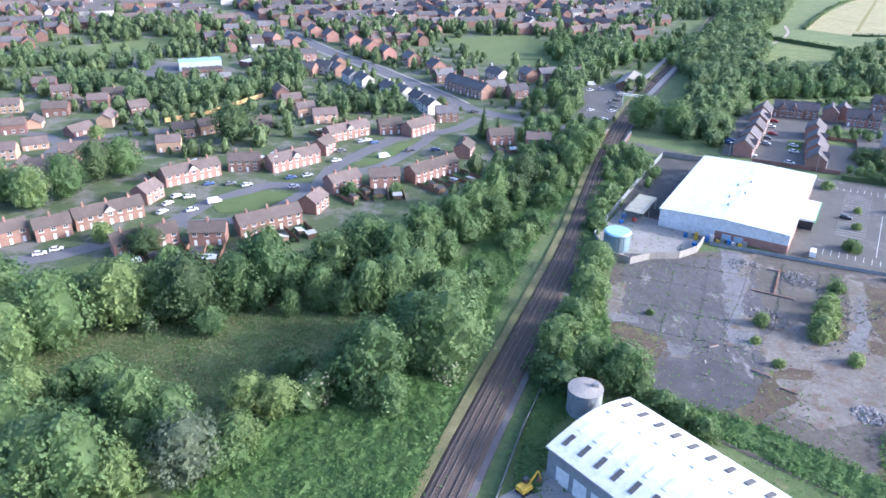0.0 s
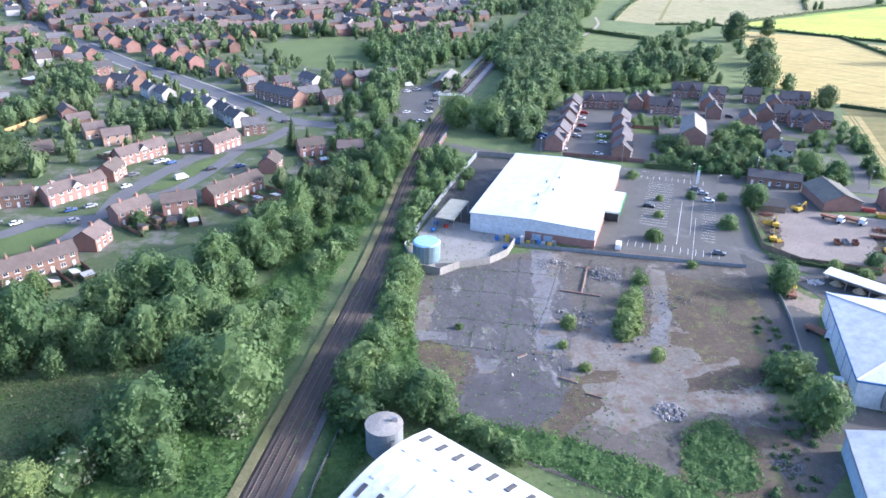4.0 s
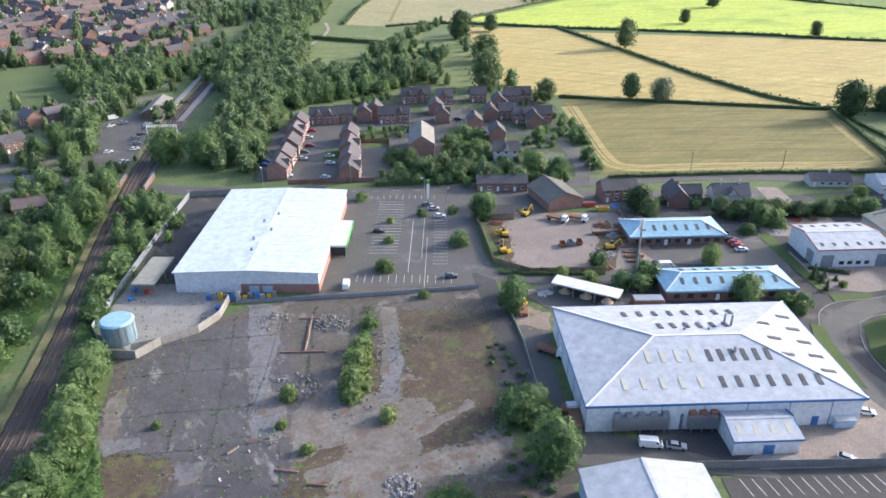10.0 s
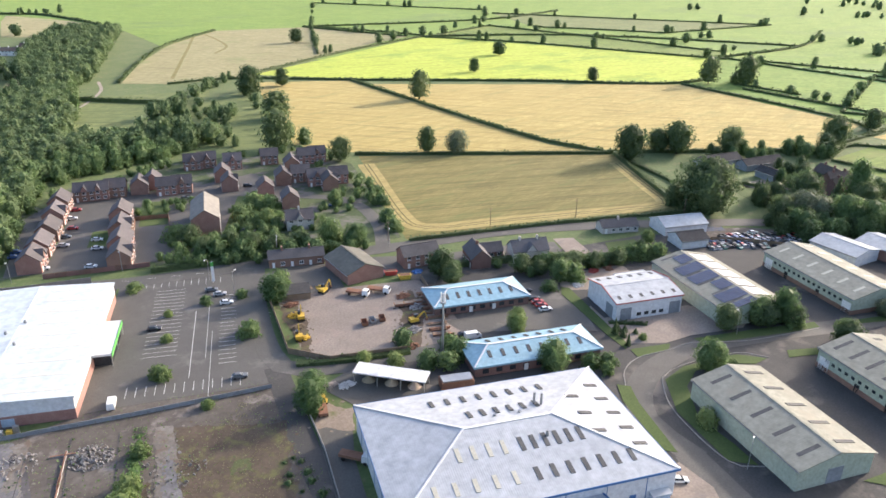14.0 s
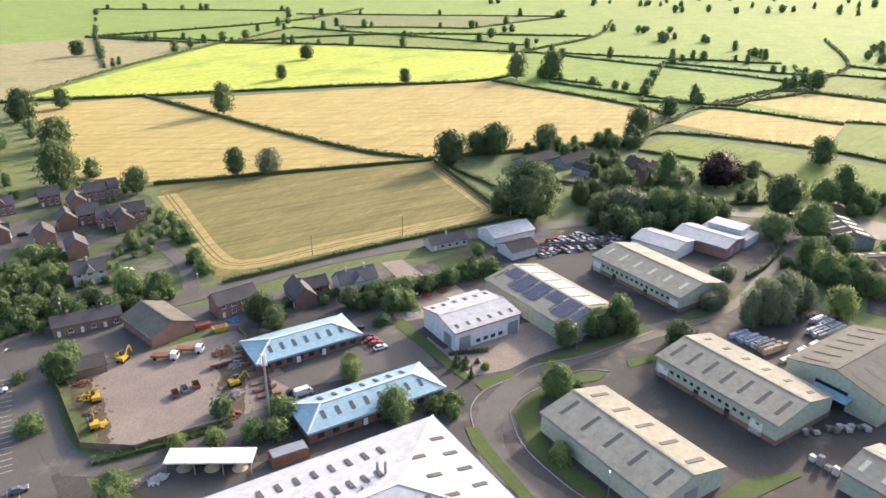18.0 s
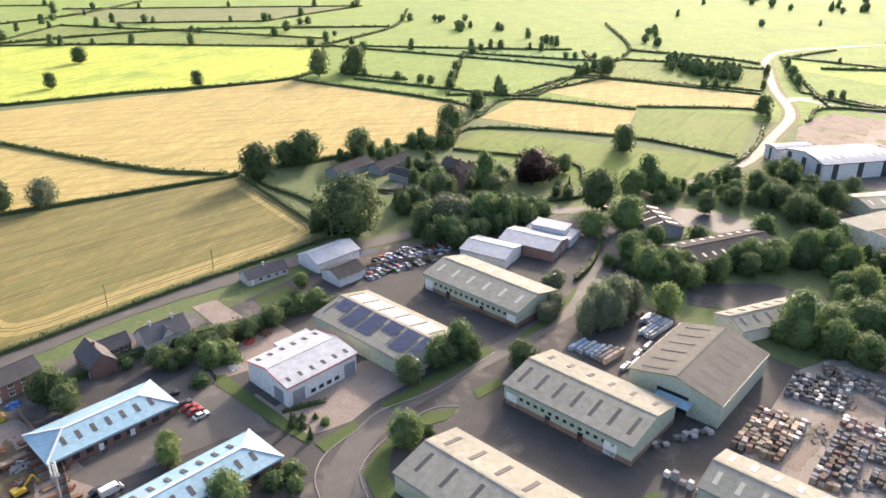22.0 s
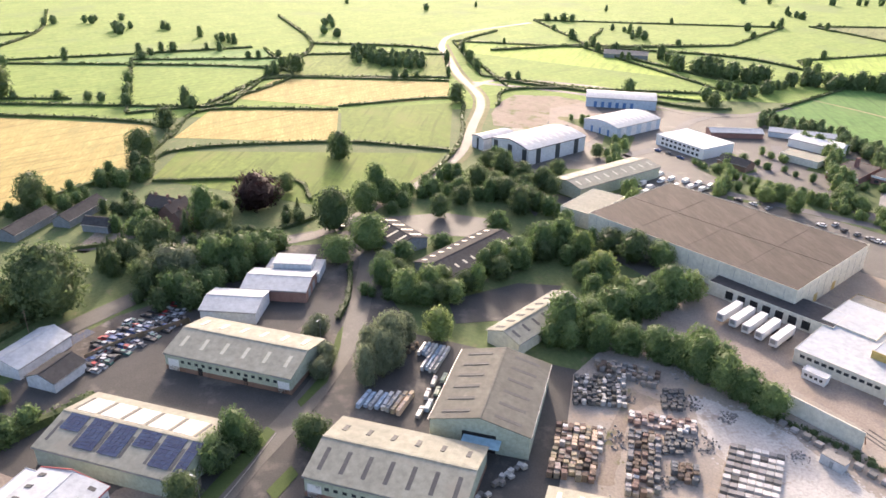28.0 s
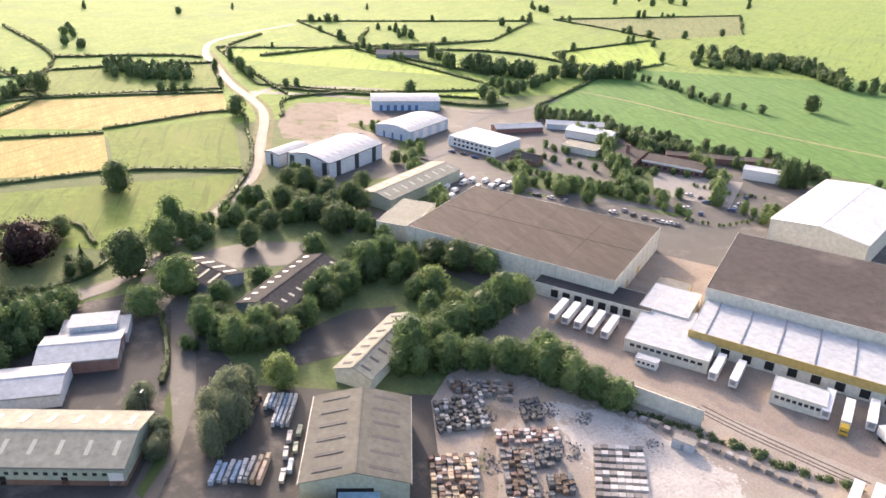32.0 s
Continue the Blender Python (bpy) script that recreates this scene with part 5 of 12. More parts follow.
def trailer(x, y, yaw, z=0.1):
    if "trailer" not in CARS:
        e = thing("lorry_trailer", x, y, yaw, "white box lorry trailer backed onto a dock", "trailer", "trailers at the docks", z)
        part("box_body", box(-6.6, 6.6, -1.25, 1.25, 1.15, 4.0), PAINT["white"], e)
        part("chassis", box(-6.4, 6.2, -.5, .5, .8, 1.14), M["black"], e)
        part("refrigeration_unit", box(6.62, 7.05, -.8, .8, 2.3, 3.7), M["metal"], e)
        for wx in (-5.2, -3.9, -2.6):
            for s in (-1, 1):
                share("wheel", WHEEL_BIG, e, Matrix.Translation((wx, s * 1.0, .5)))
        for s in (-1, 1):
            part("landing_leg", box(3.6, 3.8, s * .8 - .1, s * .8 + .1, 0, 1.14), M["metal"], e)
        CARS["trailer"] = e
        return e
    return copy_thing(CARS["trailer"], pose(x, y, z, 0, 0, yaw))

def lorry(x, y, yaw, colour="white", z=0.1, long=True):
    k = "lorry_%s_%s" % (colour, long)
    if k not in CARS:
        e = thing("lorry", x, y, yaw, colour + (" articulated lorry" if long else " flatbed tipper lorry") + " standing in the yard", "lorry", "", z)
        cx = 6.2 if long else 2.4
        part("cab", lathe_x([(cx, .6), (cx + 2.1, .6), (cx + 2.15, 1.6), (cx + 1.9, 3.0 if long else 2.4), (cx + .1, 3.5 if long else 2.5)], 1.2, 1.1, 1.6), PAINT[colour], e)
        part("windscreen", slab((cx + 2.17, -1.0, 1.7), (cx + 2.17, 1.0, 1.7), (cx + 1.98, .95, 2.4), (cx + 1.98, -.95, 2.4), .06), M["glass"], e)
        if long:
            part("box_body", box(-7.0, 5.9, -1.25, 1.25, 1.15, 4.0), PAINT["white"], e)
        else:
            part("tipper_body", box(-3.4, 2.2, -1.15, 1.15, 1.0, 1.7), M["rust"], e)
        part("chassis", box(-6.6 if long else -3.3, cx + 1.8, -.5, .5, .7, 1.0), M["black"], e)
        for wx in ((-5.4, -4.2, 5.6, 7.4) if long else (-2.2, 3.4)):
            for s in (-1, 1):
                share("wheel", WHEEL_BIG, e, Matrix.Translation((wx, s * 1.0, .5)))
        CARS[k] = e
        return e
    return copy_thing(CARS[k], pose(x, y, z, 0, 0, yaw))

def digger(x, y, yaw):
    if "digger" not in CARS:
        e = thing("excavator", x, y, yaw, "yellow tracked excavator with folded arm", "excavator", "plant in the yard", .1)
        for s in (-1, 1):
            part("track", lathe_x([(-1.5, 0), (1.5, 0), (1.8, .35), (1.5, .7), (-1.5, .7), (-1.8, .35)], .25, .25, 9), M["black"], e).location = (0, s * .9, 0)
        part("house_body", lathe_x([(-1.6, .8), (1.2, .8), (1.2, 1.5), (.4, 1.7), (-1.6, 1.8)], 1.1, 1.05, 1.6), M["yellow"], e)
        part("operator_cab", box(.1, 1.3, .1, 1.0, 1.52, 2.7), M["glass"], e)
        part("boom", slab((1.1, -.35, 1.6), (1.1, -.05, 1.6), (3.4, -.05, 3.4), (3.4, -.35, 3.4), .4), M["yellow"], e)
        part("dipper", slab((3.3, -.33, 3.4), (3.3, -.07, 3.4), (4.2, -.07, .9), (4.2, -.33, .9), .3), M["yellow"], e)
        part("bucket", lathe_x([(3.7, .2), (4.5, .2), (4.6, .9), (4.0, 1.0)], .45, .45, 9), M["rust"], e)
        CARS["digger"] = e
        return e
    return copy_thing(CARS["digger"], pose(x, y, .1, 0, 0, yaw))

# ---- hedges ----
def hedge(pts, width=1.7, height=1.6, material=None, dens=7.0, size=.36, seed=1, label="clipped dark green field hedge"):
    """A ragged hedge: a low solid core under scattered leaf clumps."""
    rnd = random.Random(seed)
    line = smooth_line(pts, 4.0) if len(pts) > 2 else [Vector((*pts[0], 0)).lerp(Vector((*pts[1], 0)), i / 12) for i in range(13)]
    verts, faces = [], []
    total = 0
    prev = None
    for i, p in enumerate(line):
        d = (line[min(i + 1, len(line) - 1)] - line[max(i - 1, 0)]).normalized()
        n = Vector((-d.y, d.x, 0))
        hh = height * rnd.uniform(.6, .9)
        b = len(verts)
        verts += [tuple(p + n * width * .4), tuple(p + n * width * .3 + Vector((0, 0, hh))), tuple(p - n * width * .3 + Vector((0, 0, hh))), tuple(p - n * width * .4)]
        if prev is not None:
            faces += [(prev + j, prev + j + 1, b + j + 1, b + j) for j in range(3)]
        prev = b
    for a, c in zip(line, line[1:]):
        d = c - a
        n = Vector((-d.y, d.x, 0)).normalized()
        for i in range(int(d.length * dens)):
            p = a + d * rnd.random() + n * rnd.uniform(-.5, .5) * width + Vector((0, 0, height * rnd.random() ** .5 * rnd.uniform(.8, 1.25)))
            nn = Vector((rnd.gauss(0, .7), rnd.gauss(0, .7), 1)).normalized()
            u = nn.orthogonal().normalized()
            u.rotate(Matrix.Rotation(rnd.uniform(0, 6.3), 3, nn))
            v, s = nn.cross(u), size * rnd.uniform(.6, 1.4)
            b = len(verts)
            verts += [tuple(p + u * s), tuple(p + v * s), tuple(p - u * s), tuple(p - v * s)]
            faces.append((b, b + 1, b + 2, b + 3))
    me = bpy.data.meshes.new("hedge")
    me.from_pydata(verts, [], faces)
    me.materials.append(material or M["leaf_hedge"])
    return tagged(new("hedge", me), label, "hedge")

def thicket(name, poly, dens, hmax, size, material, label, category, seed, z=0.05):
    """Ground cover of leaf clumps over an area."""
    rnd = random.Random(seed)
    xs, ys = [p[0] for p in poly], [p[1] for p in poly]
    area = (max(xs) - min(xs)) * (max(ys) - min(ys))
    verts, faces = [], []
    for i in range(int(area * dens)):
        x, y = rnd.uniform(min(xs), max(xs)), rnd.uniform(min(ys), max(ys))
        if not inside((x, y), poly):
            continue
        q = noise.noise(Vector((x * .11, y * .11, seed)))
        if q < -.25 and rnd.random() < .6:
            continue
        p = Vector((x, y, z + max(.05, hmax * (.35 + .9 * q)) * rnd.random()))
        nn = Vector((rnd.gauss(0, .55), rnd.gauss(0, .55), 1)).normalized()
        u = nn.orthogonal().normalized()
        u.rotate(Matrix.Rotation(rnd.uniform(0, 6.3), 3, nn))
        v, s = nn.cross(u), size * rnd.uniform(.5, 1.4)
        b = len(verts)
        verts += [tuple(p + u * s), tuple(p + v * s * .7), tuple(p - u * s), tuple(p - v * s * .7)]
        faces.append((b, b + 1, b + 2, b + 3))
    me = bpy.data.meshes.new(name)
    me.from_pydata(verts, [], faces)
    me.materials.append(material)
    return tagged(new(name, me), label, category, kind="stuff")

def bramble_bank(poly, top, dens, seed):
    """A continuous uneven bank of brambles and nettles: a lumpy core with leaf clumps all over it."""
    rnd = random.Random(seed)
    def height(x, y):
        q = noise.noise(Vector((x * .16, y * .16, seed))) * .75 + noise.noise(Vector((x * .5, y * .5, seed))) * .5 + noise.noise(Vector((x * .05, y * .05, seed + 9))) * .5
        return top * max(.04, .42 + q * .62)
    xs, ys = [p[0] for p in poly], [p[1] for p in poly]
    x0, y0, step = min(xs), min(ys), 1.1
    nx, ny = int((max(xs) - x0) / step) + 2, int((max(ys) - y0) / step) + 2
    ok = {(i, j) for i in range(nx) for j in range(ny) if inside((x0 + i * step, y0 + j * step), poly)}
    idx, verts, faces = {}, [], []
    def vert(i, j):
        if (i, j) not in idx:
            x, y = x0 + i * step, y0 + j * step
            rim = all((i + a, j + b) in ok for a in (-1, 0, 1) for b in (-1, 0, 1))
            idx[(i, j)] = len(verts)
            verts.append((x + rnd.uniform(-.3, .3), y + rnd.uniform(-.3, .3), height(x, y) * rnd.uniform(.6, .9) if rim else .02))
        return idx[(i, j)]
    for i, j in sorted(ok):
        if {(i + 1, j), (i, j + 1), (i + 1, j + 1)} <= ok:
            faces.append((vert(i, j), vert(i + 1, j), vert(i + 1, j + 1), vert(i, j + 1)))
    for i in range(int(len(ok) * step * step * dens)):
        x, y = rnd.uniform(x0, max(xs)), rnd.uniform(y0, max(ys))
        for t in range(8):
            if inside((x, y), poly):
                break
            x, y = rnd.uniform(x0, max(xs)), rnd.uniform(y0, max(ys))
        p = Vector((x, y, .08 + height(x, y) * rnd.uniform(.6, 1.15)))
        nn = Vector((rnd.gauss(0, .35), rnd.gauss(0, .35), 1)).normalized()
        u = nn.orthogonal().normalized()
        u.rotate(Matrix.Rotation(rnd.uniform(0, 6.3), 3, nn))
        v, s = nn.cross(u), .31 * rnd.uniform(.5, 1.4)
        b = len(verts)
        verts += [tuple(p + u * s), tuple(p + v * s * .75), tuple(p - u * s), tuple(p - v * s * .75)]
        faces.append((b, b + 1, b + 2, b + 3))
    me = bpy.data.meshes.new("undergrowth")
    me.from_pydata(verts, [], faces)
    me.materials.append(M["leaf_bramble"])
    return tagged(new("undergrowth", me), "dense bright green bank of brambles and nettles", "undergrowth", kind="stuff")

# ---- terraces and houses west of the railway ----
dwelling("terraced_houses", "pair of red brick semi-detached houses with brown tiled roof", -145.5, 223.4, 40.9, 11.8, 7.2, 4.9, 2.5, M["brick"], M["tile_brown"], doors=2, gablet=False, chimneys=1, group="terraces of the crescent")
dwelling("terraced_houses", "pair of red brick semi-detached houses with brown tiled roof", -132.9, 228.2, 35.4, 11.4, 7.2, 4.9, 2.5, M["brick"], M["tile_brown"], doors=2, gablet=False, chimneys=1, group="terraces of the crescent")
dwelling("terraced_houses", "red brick terrace with brown tiled roof and cream gable", -119.1, 240.9, 37.3, 23.1, 7.2, 4.9, 2.5, M["brick"], M["tile_brown"], doors=4, gablet=True, chimneys=3, group="terraces of the crescent")
dwelling("terraced_houses", "red brick terrace with brown tiled roof and cream gable", -103.0, 283.0, 40.4, 23.1, 7.2, 4.9, 2.5, M["brick"], M["tile_brown"], doors=4, gablet=True, chimneys=3, group="terraces of the crescent")
dwelling("terraced_houses", "pair of red brick semi-detached houses with brown tiled roof", -84.0, 295.5, 5.4, 12.7, 7.2, 4.9, 2.5, M["brick"], M["tile_brown"], doors=2, gablet=False, chimneys=2, group="terraces of the crescent")
dwelling("terraced_houses", "red brick terrace with brown tiled roof and cream gable", -64.6, 300.2, 40.6, 23.0, 7.2, 4.9, 2.5, M["brick"], M["tile_brown"], doors=4, gablet=True, chimneys=3, group="terraces of the crescent")
dwelling("terraced_houses", "red brick terrace with brown tiled roof and cream gable", -46.6, 340.5, 39.8, 22.0, 7.2, 4.9, 2.5, M["brick"], M["tile_brown"], doors=3, gablet=True, chimneys=3, group="terraces of the crescent")
dwelling("terraced_houses", "pair of red brick semi-detached houses with brown tiled roof", -26.8, 349.1, 16.8, 11.1, 7.2, 4.9, 2.5, M["brick"], M["tile_brown"], doors=2, gablet=False, chimneys=1, group="terraces of the crescent")
dwelling("terraced_houses", "pair of red brick semi-detached houses with brown tiled roof", -12.9, 348.8, 49.4, 16.5, 7.2, 4.9, 2.5, M["brick"], M["tile_brown"], doors=3, gablet=False, chimneys=2, group="terraces of the crescent")
dwelling("terraced_houses", "row of red brick terraced houses seen from the back gardens", -98.5, 220.1, 34.2, 20.7, 7.2, 4.9, 2.5, M["brick"], M["tile_brown"], doors=3, gablet=False, chimneys=3, group="terraces of the crescent")
dwelling("terraced_houses", "row of red brick terraced houses seen from the back gardens", -78.8, 225.5, 5.9, 11.7, 7.2, 4.9, 2.5, M["brick"], M["tile_brown"], doors=2, gablet=False, chimneys=1, group="terraces of the crescent")
dwelling("terraced_houses", "row of red brick terraced houses seen from the back gardens", -61.4, 236.9, 34.1, 22.5, 7.2, 4.9, 2.5, M["brick"], M["tile_brown"], doors=3, gablet=False, chimneys=3, group="terraces of the crescent")
dwelling("terraced_houses", "row of red brick terraced houses seen from the back gardens", -40.1, 274.4, 41.7, 13.4, 7.2, 4.9, 2.5, M["brick"], M["tile_brown"], doors=2, gablet=False, chimneys=2, group="terraces of the crescent")
dwelling("terraced_houses", "row of red brick terraced houses seen from the back gardens", -24.0, 279.2, 11.1, 11.9, 7.2, 4.9, 2.5, M["brick"], M["tile_brown"], doors=2, gablet=False, chimneys=1, group="terraces of the crescent")
dwelling("terraced_houses", "row of red brick terraced houses seen from the back gardens", -5.1, 290.2, 42.6, 23.9, 7.2, 4.9, 2.5, M["brick"], M["tile_brown"], doors=4, gablet=False, chimneys=3, group="terraces of the crescent")
dwelling("terraced_houses", "row of red brick terraced houses seen from the back gardens", 26.1, 334.9, 11.2, 11.3, 7.2, 4.9, 2.5, M["brick"], M["tile_brown"], doors=2, gablet=False, chimneys=1, group="terraces of the crescent")
dwelling("terraced_houses", "row of red brick terraced houses seen from the back gardens", 43.3, 329.0, -6.3, 11.0, 7.2, 4.9, 2.5, M["brick"], M["tile_brown"], doors=2, gablet=False, chimneys=1, group="terraces of the crescent")
dwelling("house", "red brick end house turned to the street corner", -112.2, 260.5, 70, 9.5, 7.5, 4.9, 2.5, M["brick"], M["tile_brown"], doors=1, chimneys=1, group="terraces of the crescent")
dwelling("house", "red brick end house turned to the street corner", -48.2, 253.3, 70, 9.5, 7.5, 4.9, 2.5, M["brick"], M["tile_brown"], doors=1, chimneys=1, group="terraces of the crescent")
dwelling("house", "red brick end house turned to the street corner", -54.2, 318.1, 70, 9.5, 7.5, 4.9, 2.5, M["brick"], M["tile_brown"], doors=1, chimneys=1, group="terraces of the crescent")
dwelling("house", "red brick end house turned to the street corner", 8.9, 315.9, 75, 9.5, 7.5, 4.9, 2.5, M["brick"], M["tile_brown"], doors=1, chimneys=1, group="terraces of the crescent")
dwelling("house", "detached brick house with brown tiled roof and garden", -205.4, 341.7, 21, 10.8, 7.6, 4.6, 2.6, M["brick_dark"], M["tile_brown"], doors=1, chimneys=1, group="estate houses")
dwelling("house", "detached brick house with brown tiled roof and garden", -200.7, 351.2, 108, 9.3, 7.8, 2.7, 2.6, M["brick_pale"], M["tile_brown"], doors=1, chimneys=0, group="estate houses")
dwelling("house", "detached brick house with brown tiled roof and garden", -184.3, 319.4, 26, 10.4, 7.5, 2.7, 2.6, M["brick_pale"], M["tile_brown"], doors=1, chimneys=0, group="estate houses")
dwelling("house", "detached brick house with brown tiled roof and garden", -199.2, 371.3, 16, 11.9, 7.1, 4.6, 2.6, M["brick_dark"], M["tile_brown"], doors=1, chimneys=0, group="estate houses")
dwelling("house", "detached brick house with brown tiled roof and garden", -173.8, 340.3, 61, 11.7, 7.3, 2.7, 2.6, M["brick_dark"], M["tile_brown"], doors=1, chimneys=0, group="estate houses")
dwelling("house", "detached brick house with brown tiled roof and garden", -161.1, 306.3, 22, 10.7, 7.7, 4.8, 2.6, M["brick_pale"], M["tile_brown"], doors=1, chimneys=1, group="estate houses")
dwelling("house", "detached brick house with brown tiled roof and garden", -163.6, 286.4, 19, 10.9, 7.9, 4.6, 2.6, M["brick_pale"], M["tile_brown"], doors=1, chimneys=1, group="estate houses")
dwelling("house", "detached brick house with brown tiled roof and garden", -172.1, 284.7, 98, 9.8, 7.3, 4.6, 2.6, M["brick_pale"], M["tile_brown"], doors=1, chimneys=0, group="estate houses")
dwelling("house", "detached brick house with brown tiled roof and garden", -166.6, 355.6, 99, 12.0, 7.4, 4.6, 2.6, M["brick_pale"], M["tile_brown"], doors=1, chimneys=0, group="estate houses")
dwelling("house", "detached brick house with brown tiled roof and garden", -180.4, 400.2, 17, 12.2, 7.1, 4.8, 2.6, M["brick_pale"], M["tile_brown"], doors=1, chimneys=1, group="estate houses")
dwelling("house", "detached brick house with brown tiled roof and garden", -197.9, 387.7, 99, 11.0, 7.2, 2.7, 2.6, M["brick"], M["tile_brown"], doors=1, chimneys=1, group="estate houses")
dwelling("house", "detached brick house with brown tiled roof and garden", -184.6, 388.4, 15, 10.2, 8.0, 4.6, 2.6, M["brick_dark"], M["tile_brown"], doors=1, chimneys=0, group="estate houses")
dwelling("house", "detached brick house with brown tiled roof and garden", -158.7, 375.3, 37, 9.0, 7.5, 4.8, 2.6, M["brick_dark"], M["tile_brown"], doors=1, chimneys=0, group="estate houses")
dwelling("house", "detached brick house with brown tiled roof and garden", -159.3, 292.0, 14, 9.7, 7.7, 4.6, 2.6, M["brick"], M["tile_brown"], doors=1, chimneys=1, group="estate houses")
dwelling("house", "detached brick house with brown tiled roof and garden", -150.6, 310.5, 15, 10.5, 7.2, 4.8, 2.6, M["brick_pale"], M["tile_brown"], doors=1, chimneys=1, group="estate houses")
dwelling("house", "detached brick house with brown tiled roof and garden", -140.4, 313.2, 21, 9.1, 7.2, 2.7, 2.6, M["brick_pale"], M["tile_brown"], doors=1, chimneys=0, group="estate houses")
dwelling("house", "detached brick house with brown tiled roof and garden", -123.6, 338.9, 25, 9.5, 7.4, 4.6, 2.6, M["brick_pale"], M["tile_brown"], doors=1, chimneys=1, group="estate houses")
dwelling("house", "detached brick house with brown tiled roof and garden", -113.5, 345.6, 34, 10.4, 7.1, 4.6, 2.6, M["brick_pale"], M["tile_brown"], doors=1, chimneys=0, group="estate houses")
dwelling("house", "detached brick house with brown tiled roof and garden", -123.8, 319.4, 14, 10.3, 7.6, 4.6, 2.6, M["brick_pale"], M["tile_brown"], doors=1, chimneys=1, group="estate houses")
dwelling("house", "detached brick house with brown tiled roof and garden", -90.6, 356.0, 29, 9.5, 7.4, 2.7, 2.6, M["brick_dark"], M["tile_brown"], doors=1, chimneys=1, group="estate houses")
dwelling("house", "detached brick house with brown tiled roof and garden", -92.1, 410.7, 115, 11.9, 7.2, 4.6, 2.6, M["brick_dark"], M["tile_brown"], doors=1, chimneys=0, group="estate houses")
dwelling("house", "detached brick house with brown tiled roof and garden", -83.1, 393.2, 32, 10.4, 7.5, 4.6, 2.6, M["brick"], M["tile_brown"], doors=1, chimneys=0, group="estate houses")
dwelling("house", "detached brick house with brown tiled roof and garden", -72.7, 377.1, 25, 9.1, 8.0, 4.6, 2.6, M["brick_pale"], M["tile_brown"], doors=1, chimneys=1, group="estate houses")
dwelling("house", "detached brick house with brown tiled roof and garden", -60.6, 365.3, 17, 11.9, 7.6, 4.8, 2.6, M["brick_pale"], M["tile_brown"], doors=1, chimneys=0, group="estate houses")
dwelling("house", "detached brick house with brown tiled roof and garden", -226.0, 375.4, 15, 12.4, 7.1, 4.8, 2.6, M["brick_pale"], M["tile_brown"], doors=1, chimneys=0, group="estate houses")
dwelling("house", "detached brick house with brown tiled roof and garden", -230.1, 422.9, 17, 12.2, 7.2, 4.6, 2.6, M["brick_dark"], M["tile_brown"], doors=1, chimneys=1, group="estate houses")
dwelling("house", "detached brick house with brown tiled roof and garden", -211.9, 404.7, 19, 9.9, 7.0, 4.8, 2.6, M["brick"], M["tile_brown"], doors=1, chimneys=0, group="estate houses")
dwelling("house", "detached brick house with brown tiled roof and garden", -189.9, 305.2, 15, 9.5, 7.5, 4.8, 2.6, M["brick_pale"], M["tile_brown"], doors=1, chimneys=0, group="estate houses")
dwelling("house", "detached brick house with brown tiled roof and garden", -171.1, 272.0, 21, 12.2, 7.5, 4.8, 2.6, M["brick_pale"], M["tile_brown"], doors=1, chimneys=1, group="estate houses")
dwelling("house", "detached brick house with brown tiled roof and garden", -161.3, 272.3, 36, 9.1, 7.6, 4.8, 2.6, M["brick_dark"], M["tile_brown"], doors=1, chimneys=1, group="estate houses")
dwelling("house", "detached brick house with brown tiled roof and garden", -155.4, 278.8, 8, 12.5, 7.1, 2.7, 2.6, M["brick"], M["tile_brown"], doors=1, chimneys=0, group="estate houses")
dwelling("house", "tall red brick house with slate roof and orange brick gable", -102.9, 595.9, -64, 11.5, 9.5, 5.6, 3.2, M["brick"], M["tile_grey"], doors=2, chimneys=2, group="houses along the town road")
dwelling("house", "tall red brick house with slate roof and orange brick gable", -87.9, 578.0, -64, 11.5, 9.5, 5.6, 3.2, M["brick"], M["tile_grey"], doors=2, chimneys=2, group="houses along the town road")
dwelling("house", "tall red brick house with slate roof and orange brick gable", -68.8, 561.4, -64, 11.5, 9.5, 5.6, 3.2, M["brick"], M["tile_grey"], doors=2, chimneys=2, group="houses along the town road")
dwelling("house", "tall red brick house with slate roof and orange brick gable", -54.0, 537.4, -64, 11.5, 9.5, 5.6, 3.2, M["brick"], M["tile_grey"], doors=2, chimneys=2, group="houses along the town road")
dwelling("house", "tall red brick house with slate roof and orange brick gable", -40.5, 518.8, -64, 11.5, 9.5, 5.6, 3.2, M["brick"], M["tile_grey"], doors=2, chimneys=2, group="houses along the town road")
dwelling("house", "tall red brick house with slate roof and orange brick gable", -22.8, 498.2, -64, 11.5, 9.5, 5.6, 3.2, M["brick"], M["tile_grey"], doors=2, chimneys=2, group="houses along the town road")
dwelling("house", "tall red brick house with slate roof and orange brick gable", -5.9, 475.8, -64, 11.5, 9.5, 5.6, 3.2, M["brick"], M["tile_grey"], doors=2, chimneys=2, group="houses along the town road")
dwelling("terraced_houses", "long red brick terrace with slate roof", 13.4, 425.9, -51.0, 32.7, 9, 5.6, 3.2, M["brick"], M["tile_grey"], doors=4, chimneys=4, group="houses along the town road")
dwelling("house", "cream rendered house with slate roof and chimney", -76.5, 471.8, -30, 11.7, 8, 5.2, 2.8, M["render"], M["tile_grey"], doors=1, chimneys=1, group="houses along the town road")
dwelling("house", "red brick town house with slate roof and chimney", -67.7, 467.6, -60, 11.2, 8, 5.2, 2.8, M["brick"], M["tile_grey"], doors=1, chimneys=1, group="houses along the town road")
